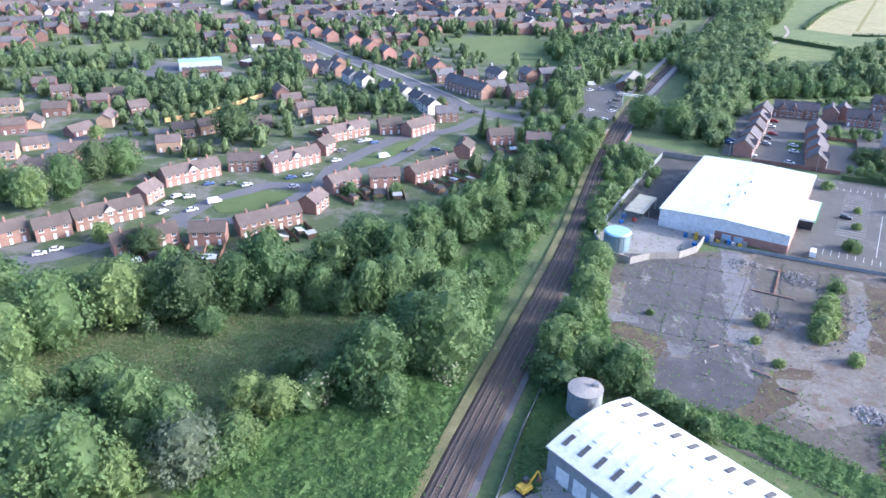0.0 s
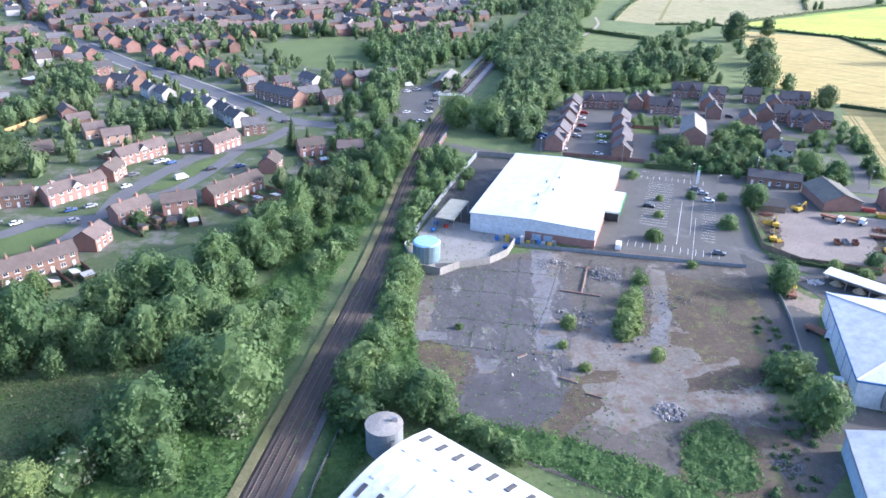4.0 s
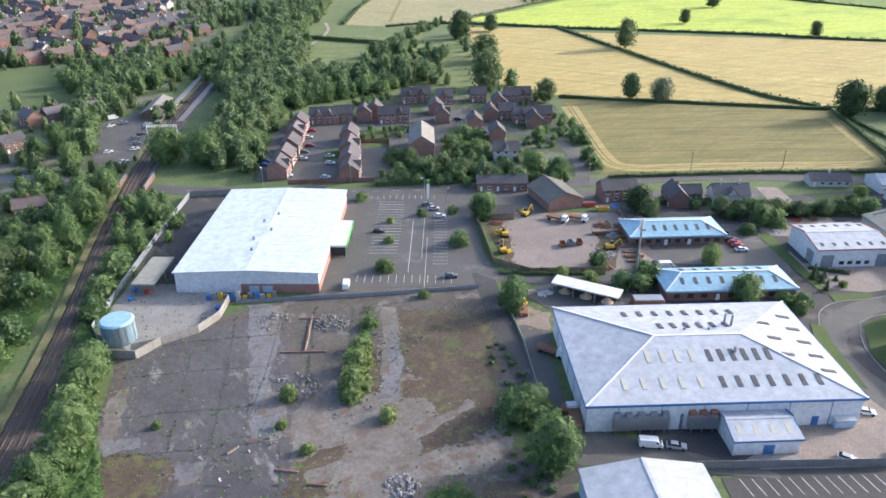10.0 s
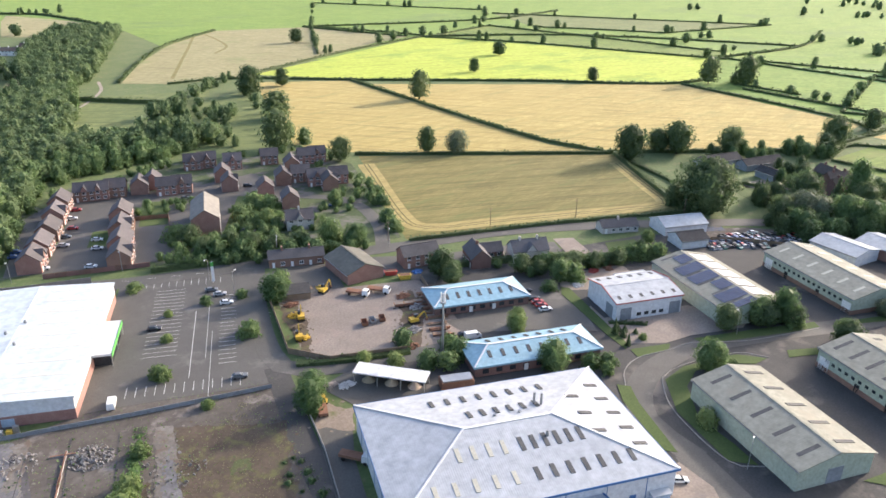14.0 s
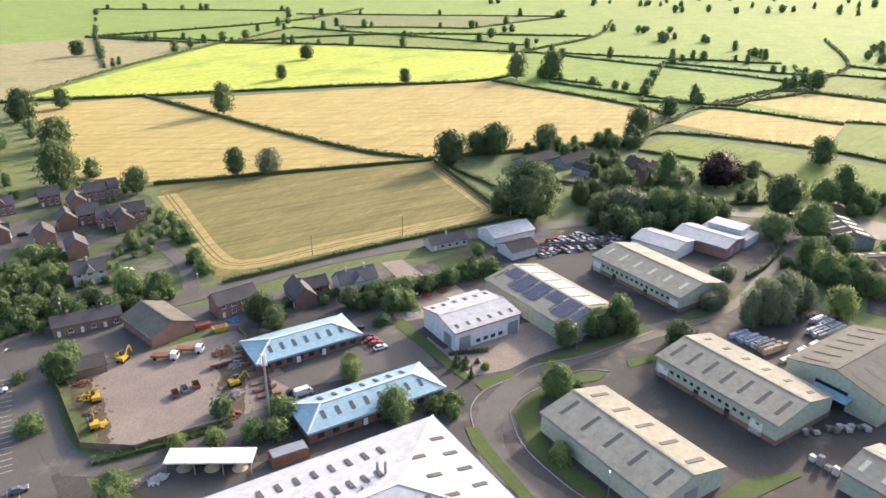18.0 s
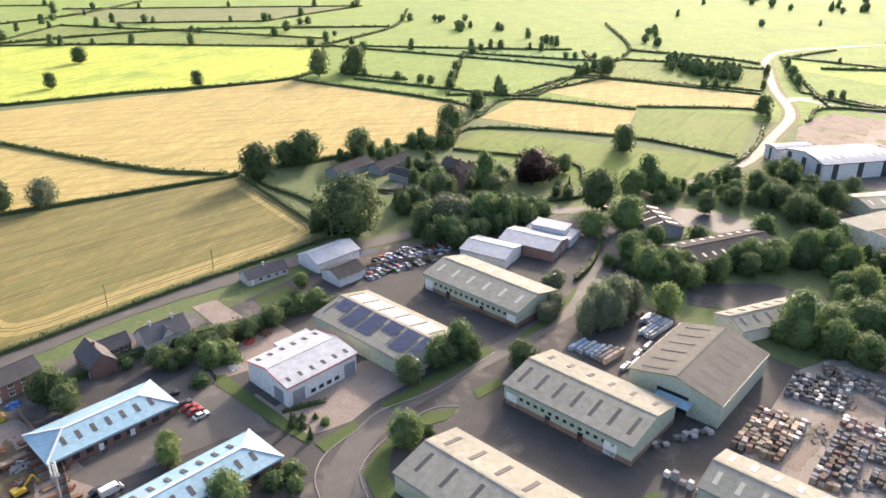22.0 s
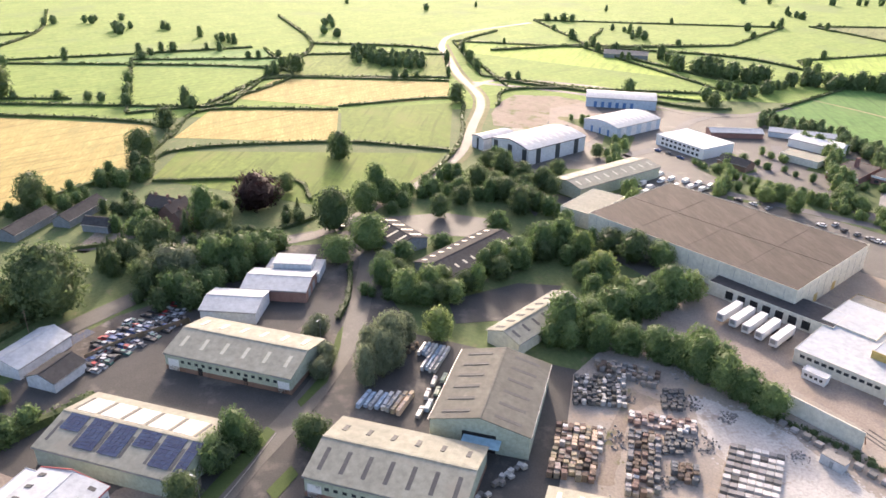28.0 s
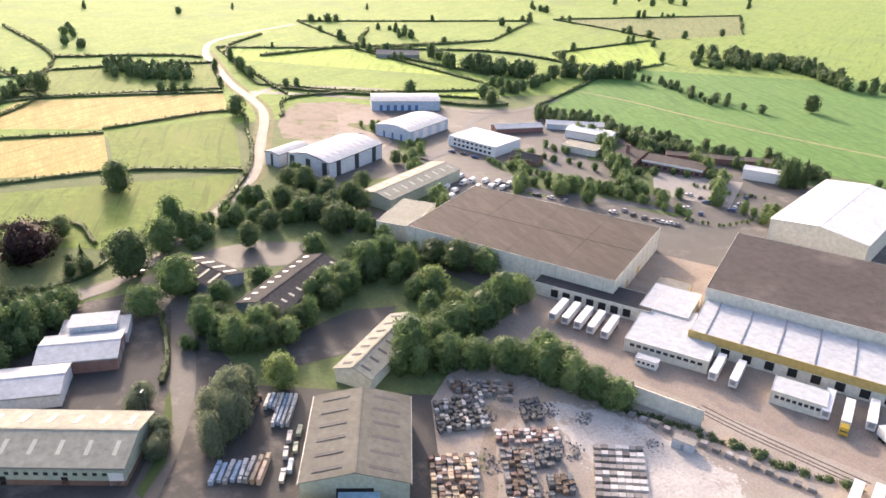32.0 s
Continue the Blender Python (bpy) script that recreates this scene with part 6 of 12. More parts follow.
dwelling("house", "cream rendered house with slate roof and chimney", -56.9, 448.7, -60, 11.1, 8, 5.2, 2.8, M["render"], M["tile_grey"], doors=1, chimneys=1, group="houses along the town road")
dwelling("house", "cream rendered house with slate roof and chimney", -48.1, 439.2, -60, 11.4, 8, 5.2, 2.8, M["render"], M["tile_grey"], doors=1, chimneys=1, group="houses along the town road")
dwelling("house", "cream rendered house with slate roof and chimney", -31.6, 420.0, -60, 11.7, 8, 5.2, 2.8, M["render"], M["tile_grey"], doors=1, chimneys=1, group="houses along the town road")
dwelling("house", "cream rendered house with slate roof and chimney", -23.1, 411.6, -60, 10.1, 8, 5.2, 2.8, M["render"], M["tile_grey"], doors=1, chimneys=1, group="houses along the town road")
dwelling("house", "cream rendered house with slate roof and chimney", -14.1, 398.9, -60, 11.1, 8, 5.2, 2.8, M["render"], M["tile_grey"], doors=1, chimneys=1, group="houses along the town road")
dwelling("house", "cream rendered house with slate roof and chimney", -8.2, 385.5, -60, 11.7, 8, 5.2, 2.8, M["render"], M["tile_grey"], doors=1, chimneys=1, group="houses along the town road")
dwelling("house", "red brick town house with slate roof and chimney", 28.5, 425.7, 20, 11.6, 8, 5.2, 2.8, M["brick"], M["tile_grey"], doors=1, chimneys=1, group="houses along the town road")
dwelling("house", "red brick town house with slate roof and chimney", 40.8, 417.3, 20, 10.3, 8, 5.2, 2.8, M["brick"], M["tile_grey"], doors=1, chimneys=1, group="houses along the town road")
dwelling("house", "red brick town house with slate roof and chimney", 51.3, 458.9, -70, 11.4, 8, 5.2, 2.8, M["brick"], M["tile_grey"], doors=1, chimneys=1, group="houses along the town road")
dwelling("house", "dark brick town house with slate roof and chimney", 62.9, 459.5, 20, 11.6, 8, 5.2, 2.8, M["brick_dark"], M["tile_grey"], doors=1, chimneys=1, group="houses along the town road")
dwelling("house", "red brick town house with slate roof and chimney", 0.8, 370.0, 10, 10.7, 8, 5.2, 2.8, M["brick"], M["tile_grey"], doors=1, chimneys=1, group="houses along the town road")
dwelling("house", "red brick town house with slate roof and chimney", -93.4, 508.2, 20, 10.9, 8, 5.2, 2.8, M["brick"], M["tile_grey"], doors=1, chimneys=1, group="houses along the town road")
dwelling("house", "red brick town house with slate roof and chimney", -116.1, 535.4, 20, 10.1, 8, 5.2, 2.8, M["brick"], M["tile_grey"], doors=1, chimneys=1, group="houses along the town road")
dwelling("house", "dark brick town house with slate roof and chimney", -111.9, 556.4, -50, 10.7, 8, 5.2, 2.8, M["brick_dark"], M["tile_grey"], doors=1, chimneys=1, group="houses along the town road")
dwelling("house", "red brick town house with slate roof and chimney", -130.6, 566.1, -30, 10.8, 8, 5.2, 2.8, M["brick"], M["tile_grey"], doors=1, chimneys=1, group="houses along the town road")
dwelling("house", "dark brick town house with slate roof and chimney", -140.6, 554.6, 30, 9.2, 8, 5.2, 2.8, M["brick_dark"], M["tile_grey"], doors=1, chimneys=1, group="houses along the town road")
dwelling("house", "red brick town house with slate roof and chimney", -86.3, 466.6, -20, 10.9, 8, 5.2, 2.8, M["brick"], M["tile_grey"], doors=1, chimneys=1, group="houses along the town road")
dwelling("house", "red brick town house with slate roof and chimney", -145.2, 612.9, 20, 12.0, 8, 5.2, 2.8, M["brick"], M["tile_grey"], doors=1, chimneys=1, group="houses along the town road")
dwelling("house", "red brick town house with slate roof and chimney", -169.6, 637.9, 20, 11.6, 8, 5.2, 2.8, M["brick"], M["tile_grey"], doors=1, chimneys=1, group="houses along the town road")
dwelling("house", "dark brick town house with slate roof and chimney", -168.7, 598.6, 20, 11.2, 8, 5.2, 2.8, M["brick_dark"], M["tile_grey"], doors=1, chimneys=1, group="houses along the town road")

# ---- new houses east of the railway ----
dwelling("house", "new red brick house with grey tiled roof", 136.7, 323.7, 60, 10.8, 8.2, 5.0, 3.2, M["brick"], M["tile_slate"], doors=1, gablet=True, gable=M["brick"], chimneys=0, group="new houses")
dwelling("house", "new red brick house with grey tiled roof", 143.6, 336.1, 60, 10.8, 8.2, 5.0, 3.2, M["brick"], M["tile_slate"], doors=1, gablet=False, gable=M["brick"], chimneys=0, group="new houses")
dwelling("house", "new red brick house with grey tiled roof", 151.5, 350.2, 60, 10.8, 8.2, 5.0, 3.2, M["brick"], M["tile_slate"], doors=1, gablet=False, gable=M["brick"], chimneys=0, group="new houses")
dwelling("house", "new red brick house with grey tiled roof", 159.5, 366.3, 60, 10.8, 8.2, 5.0, 3.2, M["brick"], M["tile_slate"], doors=1, gablet=True, gable=M["brick"], chimneys=0, group="new houses")
dwelling("house", "new red brick house with grey tiled roof", 166.8, 381.3, 60, 10.8, 8.2, 5.0, 3.2, M["brick"], M["tile_slate"], doors=1, gablet=False, gable=M["brick"], chimneys=0, group="new houses")
dwelling("house", "new red brick house with grey tiled roof", 161.7, 306.5, 60, 11.5, 8.2, 5.0, 3.2, M["brick"], M["tile_slate"], doors=1, gablet=True, gable=M["brick"], chimneys=0, group="new houses")
dwelling("house", "new red brick house with grey tiled roof", 167.3, 319.5, 60, 11.5, 8.2, 5.0, 3.2, M["brick"], M["tile_slate"], doors=1, gablet=False, gable=M["brick"], chimneys=0, group="new houses")
dwelling("house", "new red brick house with grey tiled roof", 173.3, 333.7, 60, 11.5, 8.2, 5.0, 3.2, M["brick"], M["tile_slate"], doors=1, gablet=True, gable=M["brick"], chimneys=0, group="new houses")
dwelling("house", "new red brick house with grey tiled roof", 180.3, 349.9, 60, 11.5, 8.2, 5.0, 3.2, M["brick"], M["tile_slate"], doors=1, gablet=False, gable=M["brick"], chimneys=0, group="new houses")
dwelling("house", "new red brick house with grey tiled roof", 179.6, 387.2, -28, 9, 7.5, 5.0, 3.2, M["brick"], M["tile_slate"], doors=1, gablet=True, gable=M["brick"], chimneys=0, group="new houses")
dwelling("house", "new red brick house with grey tiled roof", 184.8, 385.3, -28, 9, 7.5, 5.0, 3.2, M["brick"], M["tile_slate"], doors=1, gablet=True, gable=M["brick"], chimneys=0, group="new houses")
dwelling("house", "new red brick house with grey tiled roof", 192.1, 384.0, -28, 9, 7.5, 5.0, 3.2, M["brick"], M["tile_slate"], doors=1, gablet=False, gable=M["brick"], chimneys=0, group="new houses")
dwelling("house", "new red brick house with grey tiled roof", 202.0, 380.8, 62, 9, 7.5, 5.0, 3.2, M["brick"], M["tile_slate"], doors=1, gablet=True, gable=M["brick"], chimneys=0, group="new houses")
dwelling("house", "new red brick house with grey tiled roof", 209.5, 383.1, 62, 9, 7.5, 5.0, 3.2, M["brick"], M["tile_slate"], doors=1, gablet=False, gable=M["brick"], chimneys=0, group="new houses")
dwelling("house", "new red brick house with grey tiled roof", 210.4, 370.7, -28, 9, 7.5, 5.0, 3.2, M["brick"], M["tile_slate"], doors=1, gablet=False, gable=M["brick"], chimneys=0, group="new houses")
dwelling("house", "new red brick house with grey tiled roof", 217.0, 369.0, -28, 9, 7.5, 5.0, 3.2, M["brick"], M["tile_slate"], doors=1, gablet=True, gable=M["brick"], chimneys=0, group="new houses")
dwelling("house", "new red brick house with grey tiled roof", 238.1, 399.1, -28, 9, 7.5, 5.0, 3.2, M["brick"], M["tile_slate"], doors=1, gablet=True, gable=M["brick"], chimneys=0, group="new houses")
dwelling("house", "new red brick house with grey tiled roof", 245.3, 397.6, -28, 9, 7.5, 5.0, 3.2, M["brick"], M["tile_slate"], doors=1, gablet=True, gable=M["brick"], chimneys=0, group="new houses")
dwelling("house", "new red brick house with grey tiled roof", 239.5, 371.7, 62, 9, 7.5, 5.0, 3.2, M["brick"], M["tile_slate"], doors=1, gablet=False, gable=M["brick"], chimneys=0, group="new houses")
dwelling("house", "new red brick house with grey tiled roof", 235.0, 357.1, 62, 9, 7.5, 5.0, 3.2, M["brick"], M["tile_slate"], doors=1, gablet=True, gable=M["brick"], chimneys=0, group="new houses")
dwelling("house", "new red brick house with grey tiled roof", 253.8, 386.8, -28, 9, 7.5, 5.0, 3.2, M["brick"], M["tile_slate"], doors=1, gablet=True, gable=M["brick"], chimneys=0, group="new houses")
dwelling("house", "new red brick house with grey tiled roof", 272.6, 382.0, -28, 9, 7.5, 5.0, 3.2, M["brick"], M["tile_slate"], doors=1, gablet=False, gable=M["brick"], chimneys=0, group="new houses")
dwelling("house", "new red brick house with grey tiled roof", 258.7, 348.0, 62, 9, 7.5, 5.0, 3.2, M["brick"], M["tile_slate"], doors=1, gablet=False, gable=M["brick"], chimneys=0, group="new houses")
dwelling("house", "new red brick house with grey tiled roof", 274.4, 363.9, 62, 9, 7.5, 5.0, 3.2, M["brick"], M["tile_slate"], doors=1, gablet=True, gable=M["brick"], chimneys=0, group="new houses")
dwelling("house", "new red brick house with grey tiled roof", 287.8, 370.1, -28, 9, 7.5, 5.0, 3.2, M["brick"], M["tile_slate"], doors=1, gablet=False, gable=M["brick"], chimneys=0, group="new houses")
dwelling("house", "new red brick house with grey tiled roof", 294.1, 369.5, -28, 9, 7.5, 5.0, 3.2, M["brick"], M["tile_slate"], doors=1, gablet=True, gable=M["brick"], chimneys=0, group="new houses")
dwelling("house", "new red brick house with grey tiled roof", 267.5, 346.0, -28, 9, 7.5, 5.0, 3.2, M["brick"], M["tile_slate"], doors=1, gablet=False, gable=M["brick"], chimneys=0, group="new houses")
dwelling("house", "new red brick house with grey tiled roof", 269.8, 335.6, -28, 9, 7.5, 5.0, 3.2, M["brick"], M["tile_slate"], doors=1, gablet=True, gable=M["brick"], chimneys=0, group="new houses")
dwelling("house", "new red brick house with grey tiled roof", 270.8, 326.6, 62, 9, 7.5, 5.0, 3.2, M["brick"], M["tile_slate"], doors=1, gablet=True, gable=M["brick"], chimneys=0, group="new houses")
dwelling("house", "new red brick house with grey tiled roof", 279.7, 331.5, -28, 9, 7.5, 5.0, 3.2, M["brick"], M["tile_slate"], doors=1, gablet=False, gable=M["brick"], chimneys=0, group="new houses")
dwelling("house", "new red brick house with grey tiled roof", 242.7, 318.1, 62, 9, 7.5, 5.0, 3.2, M["brick"], M["tile_slate"], doors=1, gablet=False, gable=M["brick"], chimneys=0, group="new houses")
dwelling("house", "new red brick house with grey tiled roof", 243.2, 339.2, 62, 9, 7.5, 5.0, 3.2, M["brick"], M["tile_slate"], doors=1, gablet=False, gable=M["brick"], chimneys=0, group="new houses")
dwelling("house", "white gabled house with red tiled roof", 231.1, 293.9, -28, 11, 9, 4.8, 3, M["render"], M["tile_slate"], doors=1, gablet=True, gable=M["render"], chimneys=1, group="new houses")
hall_house = dwelling("chapel_house", "tall red brick chapel-like building with grey glazed roof", 203.4, 321.0, 62, 24, 11, 7.4, 3.6, M["brick"], M["roof_grey"], doors=1, chimneys=0)

# ---- roadside houses ----
dwelling("terraced_houses", "low brick cottages with grey roof beside the main road", 209, 264, -30, 20, 7, 3.6, 2.0, M["brick"], M["tile_grey"], doors=3, chimneys=2)
gable_hall("workshop", "brick workshop with brown pitched roof in the plant yard", 219.5, 243.0, 14, 19, -12, 4.0, 2.8, M["brick"], M["roof_olive"], ridge="y")
dwelling("house", "red brick house with dark tiled roof", 242, 233, -20, 14, 8, 5.0, 2.8, M["brick"], M["tile_grey"], doors=1, chimneys=0)
dwelling("house", "old brick house with steep dark roof", 258.1, 218.2, 60, 12, 7.5, 4.2, 3.4, M["brick_dark"], M["tile_grey"], doors=1, chimneys=1)
dwelling("house", "white rendered house with steep slate gables", 275.4, 207.9, -28, 14, 8, 4.6, 3.4, M["render"], M["tile_grey"], doors=1, gablet=True, chimneys=2)
dwelling("house", "low brick wing of the old house with dark roof", 266.8, 219.7, -28, 9, 6, 2.8, 2.6, M["brick_dark"], M["tile_grey"], doors=1, chimneys=0)
dwelling("bungalow", "long white bungalow with dark roof", 326, 201, -32, 16, 7, 2.8, 2.2, M["render"], M["tile_grey"], doors=1, chimneys=1)
gable_hall("workshop", "white garage building with pale pitched roof", 346, 184, 20, 12, -28, 4.0, 2.2, M["clad_white"], M["roof_pale"])
gable_hall("workshop", "garage extension with dark roof and skylight", 334, 173, 12, 10, -28, 3.6, 2.0, M["clad_white"], M["roof_dark"])
gable_hall("barn", "long dark-roofed farm barn", 449.7, 218.3, 26, 9, -20, 3.4, 2.4, M["clad_grey"], M["roof_dark"], category="barn")
gable_hall("barn", "long dark-roofed farm barn", 462.3, 200.5, 26, 8, -20, 3.4, 2.4, M["clad_grey"], M["roof_dark"], category="barn")
gable_hall("barn", "stone farm outbuilding with slate roof", 446.1, 188.3, 12, 7, 70, 3.4, 2.4, M["clad_grey"], M["roof_dark"], category="barn")
dwelling("farmhouse", "old red brick farmhouse with tall chimneys", 453.8, 158.2, -30, 13, 8, 5.4, 3.6, M["brick_dark"], M["tile_brown"], doors=1, chimneys=2)
dwelling("farmhouse", "old red brick farmhouse with tall chimneys", 459.9, 164.6, 60, 13, 8, 5.4, 3.6, M["brick_dark"], M["tile_brown"], doors=1, chimneys=2)
dwelling("farmhouse", "old red brick farmhouse with tall chimneys", 445.2, 152.9, -30, 13, 8, 5.4, 3.6, M["brick_dark"], M["tile_brown"], doors=1, chimneys=2)

# ---- parked vehicles ----
car(-102.7, 247.9, 61, "white")
car(-103.3, 255.9, 59, "white")
car(-102.5, 263.1, 57, "white")
car(-97.4, 262.7, 30, "white")
car(-92.5, 250.3, 33, "white")
van(-86.4, 258.1, 33, "white")
car(-93.8, 276.5, 32, "blue")
car(-78.5, 275.8, 34, "white")
car(-130.3, 213.2, 28, "white")
car(-126.4, 216.6, 27, "white")
car(-85.3, 276.8, 30, "grey")
car(-59.6, 274.6, 28, "silver")
car(-62.6, 284.6, 28, "blue")
car(-56.2, 287.4, 29, "silver")
car(-47.0, 305.8, 31, "white")
van(-26.6, 311.7, 30, "white")
car(-36.3, 334.6, 29, "white")
car(-32.8, 331.3, 33, "blue")
car(-38.7, 332.8, 34, "silver")
car(-15.7, 320.6, 30, "black")
car(-4.2, 321.9, 27, "blue")
car(-46.2, 318.7, 26, "grey")
car(-8.3, 389.0, 33, "grey")
car(15.7, 384.7, 26, "black")
car(85.5, 433.4, 12, "white")
car(91.8, 436.4, 11, "silver")
car(92.5, 406.3, 8, "grey")
car(96.0, 411.2, 12, "black")
car(91.6, 397.0, 6, "grey")
car(89.4, 389.2, 7, "white")
car(82.4, 373.1, 10, "white")
car(99.7, 421.2, 6, "grey")
car(102.0, 427.7, 13, "silver")
car(78.2, 390.8, 8, "white")
van(88.6, 447.2, 7, "white")
car(148.0, 250.6, -32, "black")
car(173.1, 251.4, -27, "white")
car(174.6, 258.5, -28, "silver")
car(174.1, 263.2, -27, "grey")
car(153.1, 209.3, -27, "grey")
van(122.4, 220.1, 62, "white")
car(170.4, 374.3, -24, "red")
car(165.2, 364.9, -27, "white")
car(161.3, 353.2, -30, "red")
car(155.7, 345.6, -28, "grey")
car(151.9, 337.1, -31, "silver")
car(163.7, 334.3, -32, "white")
car(160.3, 325.7, -28, "white")
car(138.9, 319.9, -26, "white")
car(151.9, 310.2, -31, "white")
car(243.1, 354.9, -30, "black")
car(237.4, 357.1, -29, "white")
car(216.7, 349.0, -26, "white")
car(267.5, 364.3, -28, "blue")
car(210.8, 303.4, -27, "black")
car(212.7, 301.9, -26, "grey")
car(136.9, 342.1, -29, "blue")
car(134.6, 337.9, -26, "blue")
car(242.7, 288.5, -25, "white")
car(254.0, 306.1, -31, "blue")
car(212.5, 357.7, -25, "grey")
car(249.5, 183.8, -25, "black")
car(248.5, 181.3, -30, "red")
car(247.5, 179.0, -27, "red")
car(246.3, 176.3, -26, "white")
car(252.1, 189.4, -24, "black")
car(214.9, 182.9, -28, "black")
van(215.8, 180.2, -26, "white")
car(155.8, 117.4, -42, "silver")
car(202.3, 103.8, -43, "white")
van(151.4, 120.6, -36, "white")
car(194.7, 91.3, -60, "white")
car(184.4, 96.2, -59, "silver")
car(364.0, 159.6, -32, "white")
car(435.0, 87.1, -28, "black")
car(386.2, -7.9, -27, "grey")
car(413.1, -125.5, 25, "white")
car(412.7, -132.2, -60, "silver")
car(406.4, -132.2, -60, "black")
car(401.4, -134.8, -60, "grey")
car(396.5, -137.5, 25, "grey")
car(391.2, -141.3, 30, "white")
car(388.0, -143.6, -60, "grey")
car(416.3, -178.4, 25, "white")
car(410.8, -180.9, -60, "black")
car(404.8, -178.7, 30, "blue")
car(407.3, -185.2, 30, "grey")
car(409.9, -193.9, 30, "white")
car(393.3, -186.2, -60, "white")
car(395.4, -193.3, 30, "white")
car(394.4, -164.4, -60, "blue")
car(402.9, -163.4, 30, "white")
car(403.4, -209.5, -60, "black")
car(401.5, -203.3, -60, "blue")
car(391.6, -182.5, 25, "blue")
car(393.8, -138.5, 25, "white")
car(447.0, -104.1, 30, "black")
car(440.9, -108.5, 25, "white")
car(434.8, -112.8, -60, "silver")
car(527.8, -98.4, 30, "blue")
car(521.5, -102.6, 25, "grey")
car(513.4, -105.6, 25, "blue")
van(473.5, -66.0, 125, "white")
van(468.1, -68.0, -60, "white")
van(476.2, -77.4, 125, "white")
van(477.6, -83.3, 125, "white")
van(467.4, -80.9, 125, "white")
van(474.8, -90.3, -55, "white")
van(466.0, -88.6, -55, "white")
van(469.4, -94.1, 125, "white")
van(462.3, -93.2, -55, "white")
van(464.9, -98.3, 125, "white")
van(486.2, -81.3, -60, "white")
van(461.8, -72.7, -55, "white")
van(461.5, -62.9, -60, "white")
trailer(341.9, -42.3, 123)
trailer(337.9, -44.7, 123)
trailer(333.5, -46.8, 123)
trailer(329.2, -49.0, 123)
trailer(324.5, -51.3, 123)
trailer(290.5, -66.8, 120)
trailer(285.0, -69.7, 120)
trailer(262.2, -82.3, 120)
trailer(252.9, -89.7, 120)
lorry(256.1, -82.8, 120, "yellow")
lorry(240.9, -83.2, 160, "white")
trailer(232.9, -53.0, 115)
trailer(229.6, -56.9, 115)
lorry(208.2, 227.4, -60, "white", long=False)
lorry(214.7, 224.2, -60, "white", long=False)
digger(201.3, 236.6, 20)
digger(184.6, 225.7, 60)
digger(176.9, 215.6, 60)
digger(209.3, 199.5, -20)
lorry(160.1, 180.8, 60, "yellow", long=False)
lorry(142.3, 135.5, 65, "white", long=False)
scrap_car(336.3, 163.7, 65, "silver")
scrap_car(338.3, 162.3, 65, "silver")
scrap_car(340.6, 161.2, 65, "green")
scrap_car(342.4, 159.3, 150, "black")
scrap_car(345.4, 156.9, 245, "green")
scrap_car(347.1, 155.7, 150, "silver")
scrap_car(349.2, 153.4, 60, "grey")
scrap_car(352.6, 150.8, 245, "black")
scrap_car(354.1, 149.8, 245, "green")
scrap_car(357.2, 147.0, 60, "black")
scrap_car(359.9, 144.9, 150, "silver")
scrap_car(361.9, 143.9, 245, "silver")
scrap_car(337.1, 166.0, 245, "black")
scrap_car(339.4, 164.0, 245, "red")
scrap_car(341.8, 162.0, 245, "silver")
scrap_car(343.3, 161.0, 60, "black")
scrap_car(346.2, 158.8, 245, "black")
scrap_car(348.3, 156.5, 245, "red")
scrap_car(351.1, 154.7, 60, "silver")
scrap_car(355.7, 151.4, 65, "white")
scrap_car(357.9, 149.9, 150, "grey")
scrap_car(359.8, 147.0, 245, "blue")
scrap_car(362.3, 144.9, 150, "silver")
scrap_car(365.2, 143.3, 60, "black")
scrap_car(339.8, 166.2, 65, "black")
scrap_car(342.0, 164.6, 150, "black")
scrap_car(343.9, 162.9, 60, "silver")
scrap_car(346.9, 161.2, 150, "black")
scrap_car(349.6, 159.3, 60, "blue")
scrap_car(351.6, 157.4, 150, "grey")
scrap_car(354.2, 155.4, 150, "grey")
scrap_car(356.5, 152.8, 60, "blue")
scrap_car(358.1, 151.2, 65, "black")
scrap_car(361.8, 149.2, 245, "black")
scrap_car(363.8, 147.3, 150, "black")
scrap_car(366.7, 145.9, 65, "silver")
scrap_car(369.4, 142.9, 150, "silver")
scrap_car(342.6, 166.0, 65, "blue")
scrap_car(345.7, 164.5, 150, "silver")
scrap_car(348.1, 162.8, 65, "silver")
scrap_car(350.1, 160.3, 245, "black")
scrap_car(351.8, 159.0, 65, "black")
scrap_car(357.1, 155.3, 60, "silver")
scrap_car(359.8, 153.4, 60, "blue")
scrap_car(362.4, 151.4, 245, "black")
scrap_car(364.6, 149.8, 150, "white")
scrap_car(367.7, 147.1, 245, "black")
scrap_car(369.7, 145.5, 65, "silver")
scrap_car(373.2, 143.6, 245, "black")
scrap_car(345.5, 166.4, 150, "silver")
scrap_car(347.8, 164.5, 65, "red")
scrap_car(350.9, 162.6, 60, "black")
scrap_car(353.4, 161.3, 245, "blue")
scrap_car(355.2, 158.6, 60, "silver")
scrap_car(357.8, 156.9, 245, "blue")
scrap_car(360.1, 155.0, 245, "white")
scrap_car(362.4, 153.0, 65, "white")
scrap_car(365.6, 150.8, 65, "grey")
scrap_car(368.5, 149.1, 150, "red")
scrap_car(370.8, 147.5, 65, "silver")
scrap_car(374.2, 145.5, 245, "green")
scrap_car(376.3, 143.3, 60, "grey")
scrap_car(349.8, 166.2, 245, "black")
scrap_car(351.6, 164.7, 60, "silver")
scrap_car(353.8, 162.9, 150, "blue")
